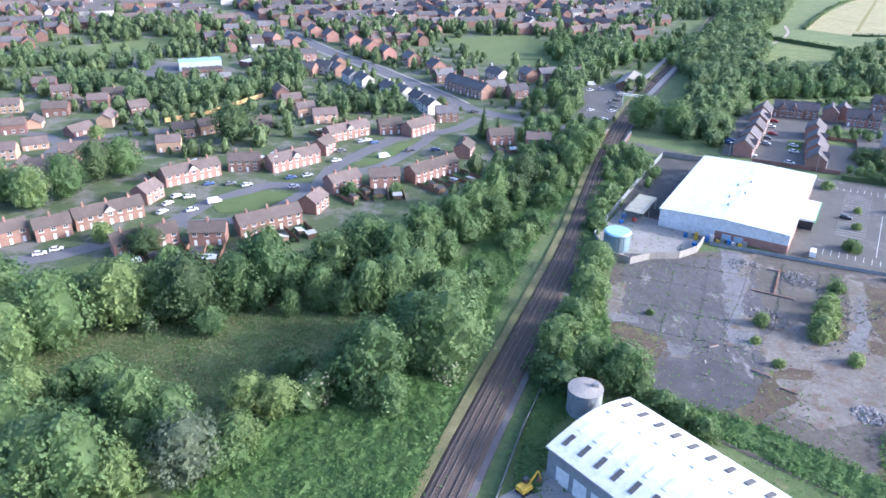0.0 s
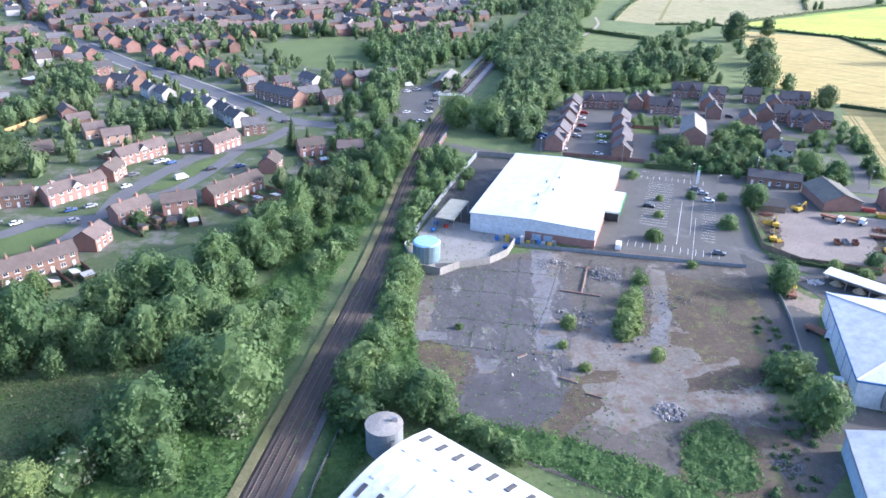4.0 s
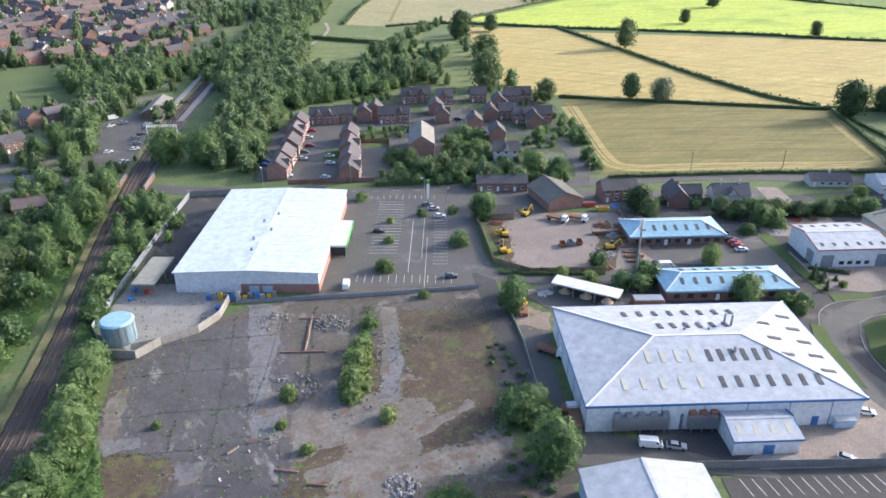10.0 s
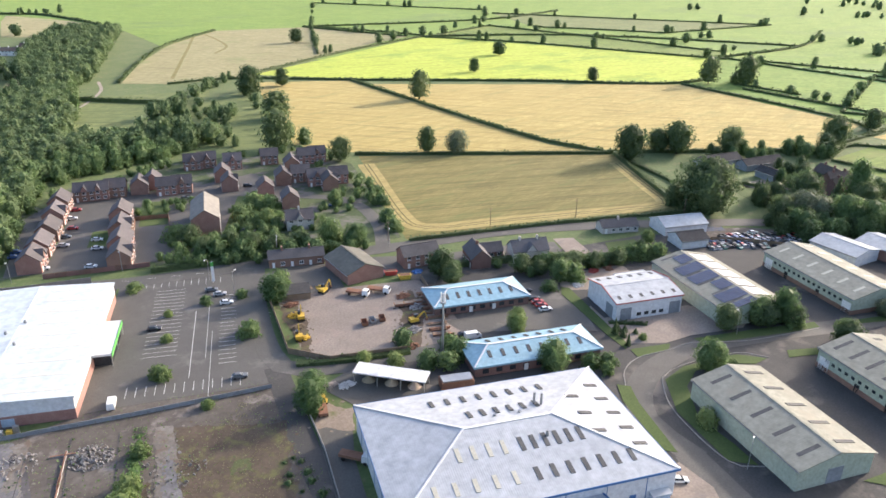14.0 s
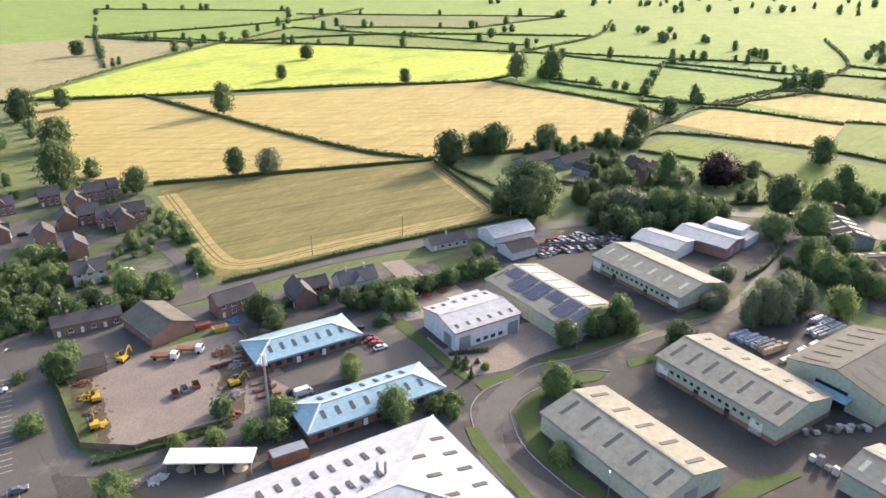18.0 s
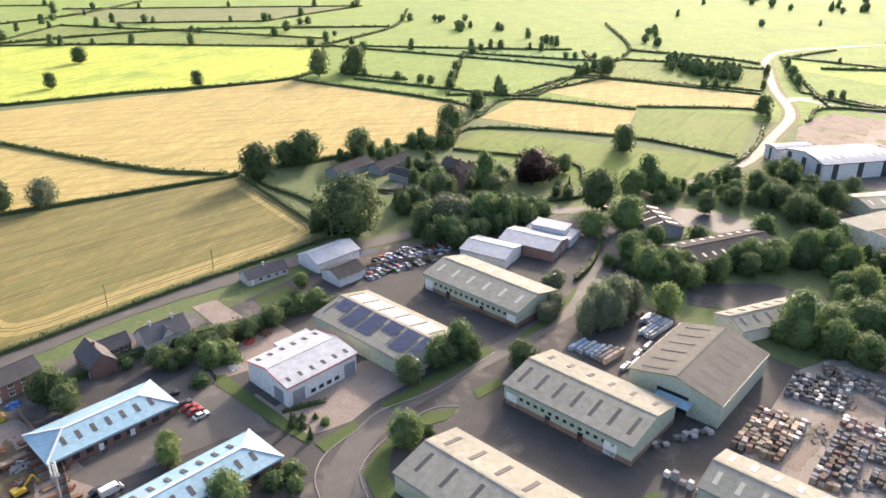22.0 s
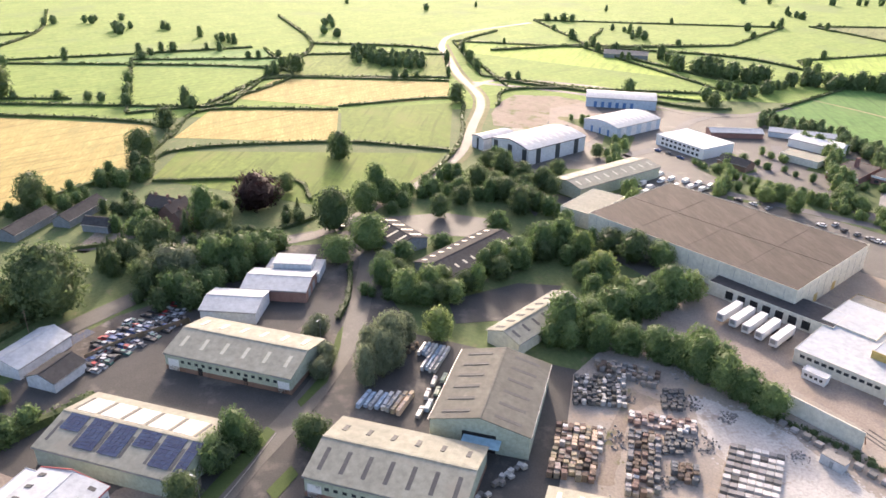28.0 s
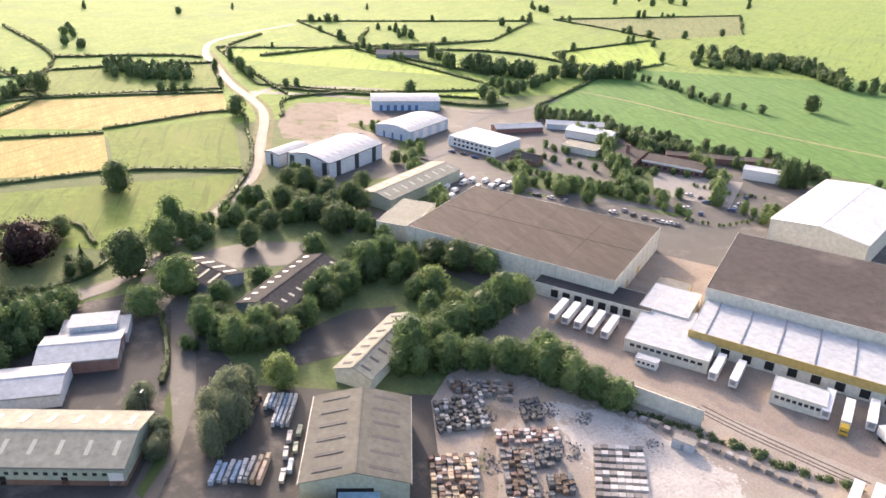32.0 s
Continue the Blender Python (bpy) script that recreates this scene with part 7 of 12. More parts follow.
scrap_car(355.8, 160.8, 65, "blue")
scrap_car(359.2, 158.9, 245, "black")
scrap_car(361.7, 157.0, 65, "red")
scrap_car(364.1, 155.8, 60, "green")
scrap_car(367.2, 153.2, 245, "black")
scrap_car(372.0, 148.7, 60, "white")
scrap_car(374.7, 147.0, 245, "red")
scrap_car(377.6, 145.4, 245, "grey")
scrap_car(380.4, 143.2, 65, "black")
scrap_car(352.5, 166.7, 65, "black")
scrap_car(354.9, 165.1, 65, "red")
scrap_car(357.6, 163.5, 65, "white")
scrap_car(359.4, 161.4, 150, "black")
scrap_car(362.3, 159.7, 60, "green")
scrap_car(364.7, 157.9, 245, "green")
scrap_car(368.0, 154.8, 65, "black")
scrap_car(370.9, 153.1, 65, "black")
scrap_car(373.5, 151.7, 65, "silver")
scrap_car(375.2, 148.6, 150, "grey")
scrap_car(378.3, 147.2, 245, "red")
scrap_car(381.5, 144.6, 65, "green")
scrap_car(384.1, 142.8, 245, "white")

# ---- single trees and shrubs ----
plant("oak1", -77.1, 109.7, 1.50, rnd=rt)
plant("ash1", -65.4, 126.6, 1.40, rnd=rt)
plant("willow", -52.1, 115.6, 1.26, rnd=rt)
plant("light1", -42.8, 122.5, 1.03, rnd=rt)
plant("light1", -43.5, 135.7, 0.95, rnd=rt)
plant("light1", -36.9, 134.8, 0.93, rnd=rt)
plant("elder", -29.3, 140.1, 1.71, rnd=rt)
plant("oak1", -16.5, 144.7, 1.48, rnd=rt)
plant("oak1", 1.2, 156.8, 1.61, rnd=rt)
plant("oak1", -7.0, 164.4, 1.23, rnd=rt)
plant("ash1", -27.3, 179.6, 0.81, rnd=rt)
plant("oak1", -20.6, 181.9, 1.05, rnd=rt)
plant("ash1", -34.1, 182.5, 0.97, rnd=rt)
plant("oak1", -51.5, 190.2, 1.40, rnd=rt)
plant("oak1", -58.5, 185.1, 1.17, rnd=rt)
plant("oak2", -69.5, 175.6, 1.50, rnd=rt)
plant("light1", -76.2, 176.9, 1.27, rnd=rt)
plant("light1", -87.3, 173.7, 1.62, rnd=rt)
plant("oak1", -99.4, 162.2, 1.55, rnd=rt)
plant("oak1", -106.6, 152.0, 1.29, rnd=rt)
plant("light1", -92.8, 131.7, 1.18, rnd=rt)
plant("oak1", -119.8, 164.4, 1.51, rnd=rt)
plant("elder", -79.8, 170.4, 1.25, rnd=rt)
plant("oak1", -121.4, 175.8, 1.42, rnd=rt)
plant("elder", 1.9, 150.1, 1.56, rnd=rt)
plant("oak1", -32.3, 203.1, 1.14, rnd=rt)
plant("oak1", -23.8, 205.9, 1.30, rnd=rt)
plant("oak1", -14.7, 203.5, 1.24, rnd=rt)
plant("ash1", -6.8, 221.6, 1.28, rnd=rt)
plant("oak1", 3.0, 233.0, 1.29, rnd=rt)
plant("ash1", 10.7, 240.3, 1.35, rnd=rt)
plant("ash1", 18.4, 255.8, 1.21, rnd=rt)
plant("oak1", -7.2, 189.7, 1.22, rnd=rt)
plant("oak1", -13.5, 184.6, 1.14, rnd=rt)
plant("oak1", 1.1, 183.4, 1.09, rnd=rt)
plant("bush1", 11.8, 198.8, 1.71, rnd=rt)
plant("bush1", 8.7, 193.5, 1.71, rnd=rt)
plant("bush1", 22.8, 222.5, 1.77, rnd=rt)
plant("bush1", 31.4, 238.5, 1.85, rnd=rt)
plant("bush1", 28.2, 229.2, 1.56, rnd=rt)
plant("bush1", 37.4, 259.1, 2.16, rnd=rt)
plant("ash1", 44.6, 273.7, 0.80, rnd=rt)
plant("ash1", 52.6, 289.6, 0.89, rnd=rt)
plant("oak1", 60.7, 310.8, 1.07, rnd=rt)
plant("oak1", 70.5, 334.8, 0.90, rnd=rt)
plant("oak2", 26.2, 267.2, 0.79, rnd=rt)
plant("oak2", 31.7, 279.3, 0.99, rnd=rt)
plant("oak1", -70.1, 109.1, 1.39, rnd=rt)
plant("light1", -62.9, 109.2, 1.26, rnd=rt)
plant("oak1", -91.2, 121.6, 1.37, rnd=rt)
plant("bush1", -20.4, 156.3, 1.83, rnd=rt)
plant("bush1", -36.7, 151.1, 1.76, rnd=rt)
plant("cone", 18.4, 341.2, 1.48, rnd=rt)
plant("cone", 25.2, 341.5, 1.06, rnd=rt)
plant("oak2", -98.1, 332.2, 1.44, rnd=rt)
plant("oak1", -131.2, 286.3, 1.23, rnd=rt)
plant("oak2", -139.3, 279.6, 1.20, rnd=rt)
plant("light1", -161.8, 331.3, 0.71, rnd=rt)
plant("oak1", -143.5, 261.5, 1.24, rnd=rt)
plant("oak1", -150.9, 250.4, 1.18, rnd=rt)
plant("oak1", -166.0, 255.2, 1.32, rnd=rt)
plant("bush1", -65.1, 365.6, 1.68, rnd=rt)
plant("bush1", -36.4, 268.0, 1.32, rnd=rt)
plant("bush1", -18.9, 268.6, 1.22, rnd=rt)
plant("light1", -57.0, 220.2, 0.71, rnd=rt)
plant("oak2", -96.3, 214.9, 0.89, rnd=rt)
plant("oak2", -101.5, 218.9, 0.76, rnd=rt)
plant("bush1", -86.4, 207.3, 1.56, rnd=rt)
plant("bush1", -106.4, 212.6, 1.96, rnd=rt)
plant("bush2", -114.3, 225.0, 1.65, rnd=rt)
plant("oak1", 48.2, 207.2, 0.83, rnd=rt)
plant("oak1", 42.4, 182.4, 0.94, rnd=rt)
plant("oak1", 35.3, 169.9, 0.80, rnd=rt)
plant("oak1", 28.6, 159.1, 0.89, rnd=rt)
plant("oak1", 43.6, 146.7, 1.01, rnd=rt)
plant("ash1", 35.6, 150.1, 0.86, rnd=rt)
plant("bush1", 28.7, 145.9, 2.03, rnd=rt)
plant("bush1", 43.5, 196.1, 1.91, rnd=rt)
plant("bush1", 38.4, 178.5, 1.98, rnd=rt)
plant("bush1", 31.7, 166.5, 2.17, rnd=rt)
plant("bush1", 25.6, 152.2, 1.79, rnd=rt)
plant("bush1", 50.4, 216.8, 1.51, rnd=rt)
plant("bush1", 46.0, 203.0, 1.79, rnd=rt)
plant("oak1", 80.0, 300.2, 0.75, rnd=rt)
plant("ash1", 71.7, 275.3, 0.65, rnd=rt)
plant("bush1", 63.5, 264.3, 2.04, rnd=rt)
plant("bush1", 57.5, 251.5, 1.83, rnd=rt)
plant("bush1", 53.7, 239.2, 1.75, rnd=rt)
plant("bush1", 84.3, 298.9, 1.75, rnd=rt)
plant("oak1", 99.1, 361.3, 1.32, rnd=rt)
plant("oak1", 112.4, 352.7, 1.43, rnd=rt)
plant("ash1", 126.7, 344.0, 0.80, rnd=rt)
plant("oak1", 50.7, 345.3, 0.83, rnd=rt)
plant("ash1", 60.7, 326.9, 0.89, rnd=rt)
plant("ash1", 53.7, 308.1, 0.82, rnd=rt)
plant("bush1", 46.9, 285.6, 1.68, rnd=rt)
plant("bush2", 88.6, 176.4, 0.95, rnd=rt)
plant("bush2", 103.7, 171.7, 1.55, rnd=rt)
plant("bush2", 107.9, 179.3, 1.50, rnd=rt)
plant("bush2", 111.9, 186.0, 1.18, rnd=rt)
plant("bush2", 101.4, 168.3, 1.16, rnd=rt)
plant("bush2", 119.1, 195.8, 0.91, rnd=rt)
plant("oak1", 129.2, 125.8, 0.92, rnd=rt)
plant("bush1", 131.7, 142.4, 1.78, rnd=rt)
plant("bush1", 135.0, 139.0, 1.50, rnd=rt)
plant("oak1", 163.2, 189.7, 0.62, rnd=rt)
plant("bush1", 51.1, 138.9, 1.35, rnd=rt)
plant("bush1", 54.9, 134.3, 1.32, rnd=rt)
plant("bush1", 58.4, 129.9, 1.39, rnd=rt)
plant("bush1", 47.3, 143.7, 1.67, rnd=rt)
plant("oak1", 61.4, 372.4, 0.91, rnd=rt)
plant("ash1", 59.2, 403.0, 0.96, rnd=rt)
plant("oak1", 50.0, 395.3, 0.87, rnd=rt)
plant("ash1", 74.0, 427.2, 0.83, rnd=rt)
plant("bush2", 136.9, 225.0, 1.03, rnd=rt)
plant("bush2", 147.8, 241.5, 0.60, rnd=rt)
plant("bush1", 169.3, 229.8, 1.04, rnd=rt)
plant("oak1", 185.1, 244.0, 0.65, rnd=rt)
plant("bush2", 139.9, 202.7, 0.79, rnd=rt)
plant("bush2", 83.7, 167.1, 0.59, rnd=rt)
plant("bush2", 85.8, 156.6, 0.69, rnd=rt)
plant("bush2", 59.1, 181.3, 0.51, rnd=rt)
plant("bush2", 105.9, 157.7, 0.88, rnd=rt)
plant("oak2", 188.2, 305.3, 0.69, rnd=rt)
plant("oak2", 187.5, 292.1, 0.59, rnd=rt)
plant("oak2", 195.9, 289.2, 0.67, rnd=rt)
plant("oak2", 202.8, 283.6, 0.72, rnd=rt)
plant("oak2", 209.8, 278.0, 0.66, rnd=rt)
plant("oak2", 218.5, 274.9, 0.66, rnd=rt)
plant("oak1", 229.1, 270.2, 0.73, rnd=rt)
plant("oak1", 235.3, 261.4, 0.76, rnd=rt)
plant("oak1", 258.1, 305.1, 0.54, rnd=rt)
plant("light1", 220.9, 301.7, 0.85, rnd=rt)
plant("bush1", 229.7, 327.6, 1.62, rnd=rt)
plant("bush1", 233.6, 319.5, 1.60, rnd=rt)
plant("bush1", 217.8, 317.7, 1.36, rnd=rt)
plant("bush1", 187.2, 315.8, 1.70, rnd=rt)
plant("bush1", 189.5, 286.8, 1.76, rnd=rt)
plant("bush1", 197.2, 280.7, 1.80, rnd=rt)
plant("bush1", 210.1, 270.4, 1.78, rnd=rt)
plant("bush1", 218.8, 265.6, 1.72, rnd=rt)
plant("bush1", 261.9, 273.4, 1.41, rnd=rt)
plant("bush1", 274.4, 292.1, 1.32, rnd=rt)
plant("bush1", 257.2, 264.2, 1.45, rnd=rt)
plant("bush1", 280.2, 303.2, 1.46, rnd=rt)
plant("oak2", 302.9, 359.6, 0.97, rnd=rt)
plant("bush1", 155.1, 281.1, 1.01, rnd=rt)
plant("oak1", 186.1, 241.4, 0.71, rnd=rt)
plant("bush1", 193.1, 250.5, 1.68, rnd=rt)
plant("bush1", 167.3, 227.7, 1.17, rnd=rt)
plant("bush1", 168.0, 256.0, 0.72, rnd=rt)
plant("bush2", 137.6, 223.2, 1.04, rnd=rt)
plant("bush2", 147.0, 241.8, 0.59, rnd=rt)
plant("bush2", 155.2, 256.3, 0.59, rnd=rt)
plant("bush1", 179.3, 252.6, 0.78, rnd=rt)
plant("oak2", 240.0, 219.0, 0.79, rnd=rt)
plant("oak2", 238.1, 211.2, 0.61, rnd=rt)
plant("ash1", 229.9, 192.2, 0.59, rnd=rt)
plant("light1", 231.3, 175.8, 0.61, rnd=rt)
plant("oak1", 219.7, 152.3, 0.73, rnd=rt)
plant("oak1", 268.1, 186.9, 0.71, rnd=rt)
plant("oak1", 253.0, 121.2, 0.59, rnd=rt)
plant("bush2", 227.0, 109.6, 1.21, rnd=rt)
plant("oak1", 288.4, 129.5, 0.76, rnd=rt)
plant("oak1", 289.6, 123.7, 0.80, rnd=rt)
plant("oak1", 295.3, 119.1, 0.82, rnd=rt)
plant("bush1", 296.5, 115.8, 1.40, rnd=rt)
plant("cone", 249.4, 151.7, 0.49, rnd=rt)
plant("cone", 246.5, 145.1, 0.41, rnd=rt)
plant("bush2", 253.1, 144.1, 0.58, rnd=rt)
plant("light1", 182.0, 191.1, 0.48, rnd=rt)
plant("bush2", 189.1, 185.4, 1.10, rnd=rt)
plant("bush1", 195.1, 178.4, 1.22, rnd=rt)
plant("bush1", 198.5, 173.6, 1.18, rnd=rt)
plant("oak1", 157.7, 182.6, 0.67, rnd=rt)
plant("oak1", 134.8, 142.7, 0.64, rnd=rt)
plant("bush1", 133.1, 146.4, 1.45, rnd=rt)
plant("bush1", 229.1, 140.7, 0.87, rnd=rt)
plant("bush1", 197.9, 192.5, 1.15, rnd=rt)
plant("bush1", 204.4, 175.4, 1.37, rnd=rt)
plant("bush1", 206.6, 181.0, 1.27, rnd=rt)
plant("light1", 229.4, 193.2, 0.61, rnd=rt)
plant("light1", 227.6, 173.0, 0.58, rnd=rt)
plant("oak1", 218.8, 153.2, 0.63, rnd=rt)
plant("oak2", 277.5, 129.4, 0.68, rnd=rt)
plant("oak2", 288.7, 122.6, 0.75, rnd=rt)
plant("oak2", 295.8, 116.7, 0.70, rnd=rt)
plant("oak1", 250.8, 121.2, 0.69, rnd=rt)
plant("bush1", 257.3, 117.3, 0.66, rnd=rt)
plant("oak1", 296.6, 100.8, 0.61, rnd=rt)
plant("oak2", 263.2, 200.8, 0.62, rnd=rt)
plant("oak2", 266.3, 195.2, 0.51, rnd=rt)
plant("oak2", 275.1, 191.1, 0.56, rnd=rt)
plant("oak2", 280.3, 190.1, 0.60, rnd=rt)
plant("oak2", 285.7, 184.4, 0.58, rnd=rt)
plant("oak2", 294.9, 180.8, 0.56, rnd=rt)
plant("oak2", 308.7, 179.3, 0.47, rnd=rt)
plant("bush1", 259.3, 184.8, 1.08, rnd=rt)
plant("bush1", 274.1, 197.3, 1.60, rnd=rt)
plant("light1", 322.9, 184.5, 0.50, rnd=rt)
plant("bush1", 233.2, 143.5, 1.02, rnd=rt)
plant("bush1", 228.1, 145.6, 1.04, rnd=rt)
plant("bush1", 271.9, 184.6, 1.50, rnd=rt)
plant("oak2", 375.2, 188.0, 1.84, rnd=rt)
plant("willow", 393.0, 150.7, 1.24, rnd=rt)
plant("oak2", 388.3, 158.3, 1.02, rnd=rt)
plant("willow", 392.8, 144.1, 1.08, rnd=rt)
plant("oak1", 397.7, 136.1, 1.08, rnd=rt)
plant("oak1", 400.0, 126.4, 1.00, rnd=rt)
plant("cone", 404.0, 173.0, 0.91, rnd=rt)
plant("cone", 404.1, 176.3, 1.11, rnd=rt)
plant("cone", 409.4, 170.9, 0.74, rnd=rt)
plant("oak2", 420.6, 160.7, 1.11, rnd=rt)
plant("oak2", 432.3, 138.7, 1.06, rnd=rt)
plant("ash1", 439.0, 144.6, 1.23, rnd=rt)
plant("bush1", 439.7, 172.1, 1.95, rnd=rt)
plant("oak2", 473.3, 222.8, 1.16, rnd=rt)
plant("oak2", 293.6, 99.1, 0.75, rnd=rt)
for x, y, k, q in ((318.5, 84.0, .62, 1.2), (323.5, 79.5, .78, 1.35), (328.5, 82.5, .7, 1.25), (331.5, 76.5, .85, 1.4), (336.5, 75.0, .72, 1.2), (339.0, 70.5, .6, 1.0), (327.0, 75.0, .6, 1.05)):
    plant("willow", x, y, k, q, rnd=rt)
for x, y, z in ((349.0, 97.5, .6), (345.6, 100.2, .5), (331.6, 95.0, .58), (324.6, 97.4, .56), (327.6, 95.6, .42)):
    plant("willow", x, y, z, rnd=rt)
for x, y, z in ((374, 70.5, .7), (364, 61, .72), (364.5, 54.5, .66), (386.6, 67.6, .66), (394, 72.5, .7), (376, 53, .66), (382.5, 44, .66), (387, 34.5, .7), (378, 65, .6)):
    plant("oak2" if z < .67 else "oak1", x, y, z, rnd=rt)
for x, y in ((291.8, 184.5), (298.7, 183.0), (304.0, 180.4), (307.6, 176.8), (312.1, 173.6)):
    plant("bush1", x, y, rt.uniform(1.3, 1.7), rnd=rt)
for x, y in ((364.4, 50.4), (371.9, 40.6), (379.3, 30.2), (387.3, 18.9), (393.1, 9.5), (389.2, 0.6), (373.8, -0.5), (358.8, 1.1), (403.6, -3.4), (371.9, 44.2), (386.8, 23.3)):
    plant(rt.choice(("oak1", "oak2", "ash1")), x, y, rt.uniform(.62, .8), rnd=rt)
plant("light1", 341.1, 59.4, 1.09, rnd=rt)
plant("oak2", 434.3, 90.5, 1.35, rnd=rt)
plant("oak1", 401.6, 89.3, 0.99, rnd=rt)
plant("oak1", 412.4, 76.3, 1.16, rnd=rt)
plant("ash1", 465.7, 70.2, 1.12, rnd=rt)
plant("oak1", 451.0, 76.2, 1.05, rnd=rt)
plant("oak1", 461.7, 65.0, 1.04, rnd=rt)
plant("oak1", 400.9, 64.2, 0.76, rnd=rt)
plant("oak1", 381.0, 74.3, 0.78, rnd=rt)
plant("oak1", 367.1, 66.8, 0.89, rnd=rt)
plant("oak1", 371.3, 58.2, 0.87, rnd=rt)
plant("oak1", 380.2, 48.6, 0.73, rnd=rt)
plant("oak1", 384.8, 39.3, 0.76, rnd=rt)
plant("oak1", 389.5, 29.6, 0.85, rnd=rt)
plant("oak1", 394.3, 19.7, 0.91, rnd=rt)
plant("oak1", 399.3, 8.2, 1.00, rnd=rt)
plant("oak1", 404.6, -1.3, 0.97, rnd=rt)
plant("light1", 393.6, -6.3, 1.04, rnd=rt)
plant("light1", 373.8, -7.9, 1.07, rnd=rt)
plant("oak1", 338.0, 18.7, 1.09, rnd=rt)
plant("oak1", 341.3, 8.3, 0.96, rnd=rt)
plant("oak1", 344.7, -2.4, 1.08, rnd=rt)
plant("oak1", 348.2, -13.4, 1.18, rnd=rt)
plant("oak1", 353.8, -25.5, 1.12, rnd=rt)
plant("light1", 355.5, -34.4, 1.07, rnd=rt)
plant("oak2", 387.9, -25.9, 1.06, rnd=rt)
plant("oak1", 382.6, -35.1, 1.01, rnd=rt)
plant("oak2", 398.5, -20.5, 0.96, rnd=rt)
plant("oak2", 409.2, -40.9, 0.91, rnd=rt)
plant("oak2", 434.7, -19.8, 0.96, rnd=rt)
plant("light1", 360.5, -9.7, 0.89, rnd=rt)
plant("oak2", 443.1, 43.0, 0.82, rnd=rt)
plant("oak2", 457.1, 30.4, 0.81, rnd=rt)
plant("oak2", 442.1, 6.7, 1.06, rnd=rt)
plant("oak2", 472.1, 11.3, 0.90, rnd=rt)
plant("oak2", 463.9, -0.9, 0.86, rnd=rt)
plant("oak2", 463.6, -14.6, 0.94, rnd=rt)
plant("bush1", 411.6, 46.9, 1.78, rnd=rt)
plant("bush1", 429.2, 19.7, 1.99, rnd=rt)
plant("bush1", 416.3, 5.2, 1.85, rnd=rt)
plant("oak2", 482.8, 111.9, 0.73, rnd=rt)
plant("oak2", 470.7, 116.7, 0.62, rnd=rt)
plant("cone", 435.9, 151.5, 1.22, rnd=rt)
plant("oak1", 330.7, 19.2, 0.80, rnd=rt)
plant("oak1", 329.7, 9.7, 0.95, rnd=rt)
plant("oak1", 326.0, 1.5, 0.88, rnd=rt)
plant("oak1", 322.2, -6.7, 0.91, rnd=rt)
plant("oak1", 317.9, -12.4, 0.88, rnd=rt)
plant("oak1", 311.0, -16.2, 0.92, rnd=rt)
plant("oak1", 303.1, -19.1, 0.85, rnd=rt)
plant("oak1", 296.7, -22.7, 0.83, rnd=rt)
plant("oak1", 290.5, -26.2, 0.83, rnd=rt)
plant("oak1", 319.6, -20.1, 0.80, rnd=rt)
plant("oak1", 310.0, -22.0, 0.86, rnd=rt)
plant("ash1", 406.1, -241.1, 1.17, rnd=rt)
plant("ash1", 386.0, -184.3, 0.52, rnd=rt)
plant("oak1", 428.4, -122.1, 0.78, rnd=rt)
plant("oak1", 443.8, -115.9, 0.73, rnd=rt)
plant("oak1", 441.5, -154.7, 0.64, rnd=rt)
plant("oak1", 427.9, -154.5, 0.63, rnd=rt)
plant("oak1", 413.8, -157.0, 0.63, rnd=rt)
plant("oak1", 445.0, -123.9, 0.75, rnd=rt)
plant("oak2", 520.7, -58.6, 0.64, rnd=rt)
plant("oak2", 507.8, 7.0, 0.91, rnd=rt)
plant("oak2", 496.8, 1.7, 0.97, rnd=rt)
plant("oak2", 485.1, -6.0, 0.96, rnd=rt)
plant("oak2", 466.8, -10.8, 0.97, rnd=rt)
plant("oak2", 486.1, -24.3, 0.89, rnd=rt)
plant("oak2", 479.1, 18.5, 0.99, rnd=rt)
plant("oak2", 459.8, 8.3, 1.02, rnd=rt)
plant("oak1", 468.7, 29.4, 0.79, rnd=rt)
plant("oak2", 449.7, 1.2, 0.98, rnd=rt)
plant("far1", 539.9, 85.3, 1.07, rnd=rt)
plant("far1", 515.0, -398.4, 1.02, rnd=rt)
plant("far1", 652.6, -1.8, 1.23, rnd=rt)
plant("far1", 761.6, 111.9, 1.27, rnd=rt)
plant("far1", 620.7, -181.4, 0.86, rnd=rt)

# ---- woods, belts and hedges ----
rw = random.Random(21)
def rail_x(y):
    return 13 + (y - 143) * .375 + max(0, y - 350) * .09
wood = Mass()
wood.grove([(114, 335), (129, 332), (169, 419), (188, 442), (246, 434), (268, 430), (276, 455), (250, 462), (243, 470), (205, 480), (243, 631), (296, 680), (436, 964), (392, 995), (300, 790), (222, 592), (178, 500), (138, 420), (112, 350)], 8.0, rw, (.75, 1.15))
wood.grove([(62, 400), (72, 380), (80, 440), (125, 530), (150, 600), (120, 600), (70, 470)], 8, rw, (.65, .95))
wood.grove([(153, 490), (175, 545), (246, 678), (272, 663), (230, 536), (188, 447), (150, 440)], 8.5, rw, (.8, 1.15))
wood.grove([(262, 760), (246, 700), (300, 690), (436, 964), (380, 1010), (300, 860)], 9.5, rw, (.8, 1.15))
wood.grove([(150, 620), (235, 720), (270, 800), (240, 800), (190, 720), (140, 640)], 9.5, rw, (.6, 1.0))
wood.done("woodland", M["leaf_wood"], "dense mixed green woodland beside the railway", "woodland")
belt = Mass()
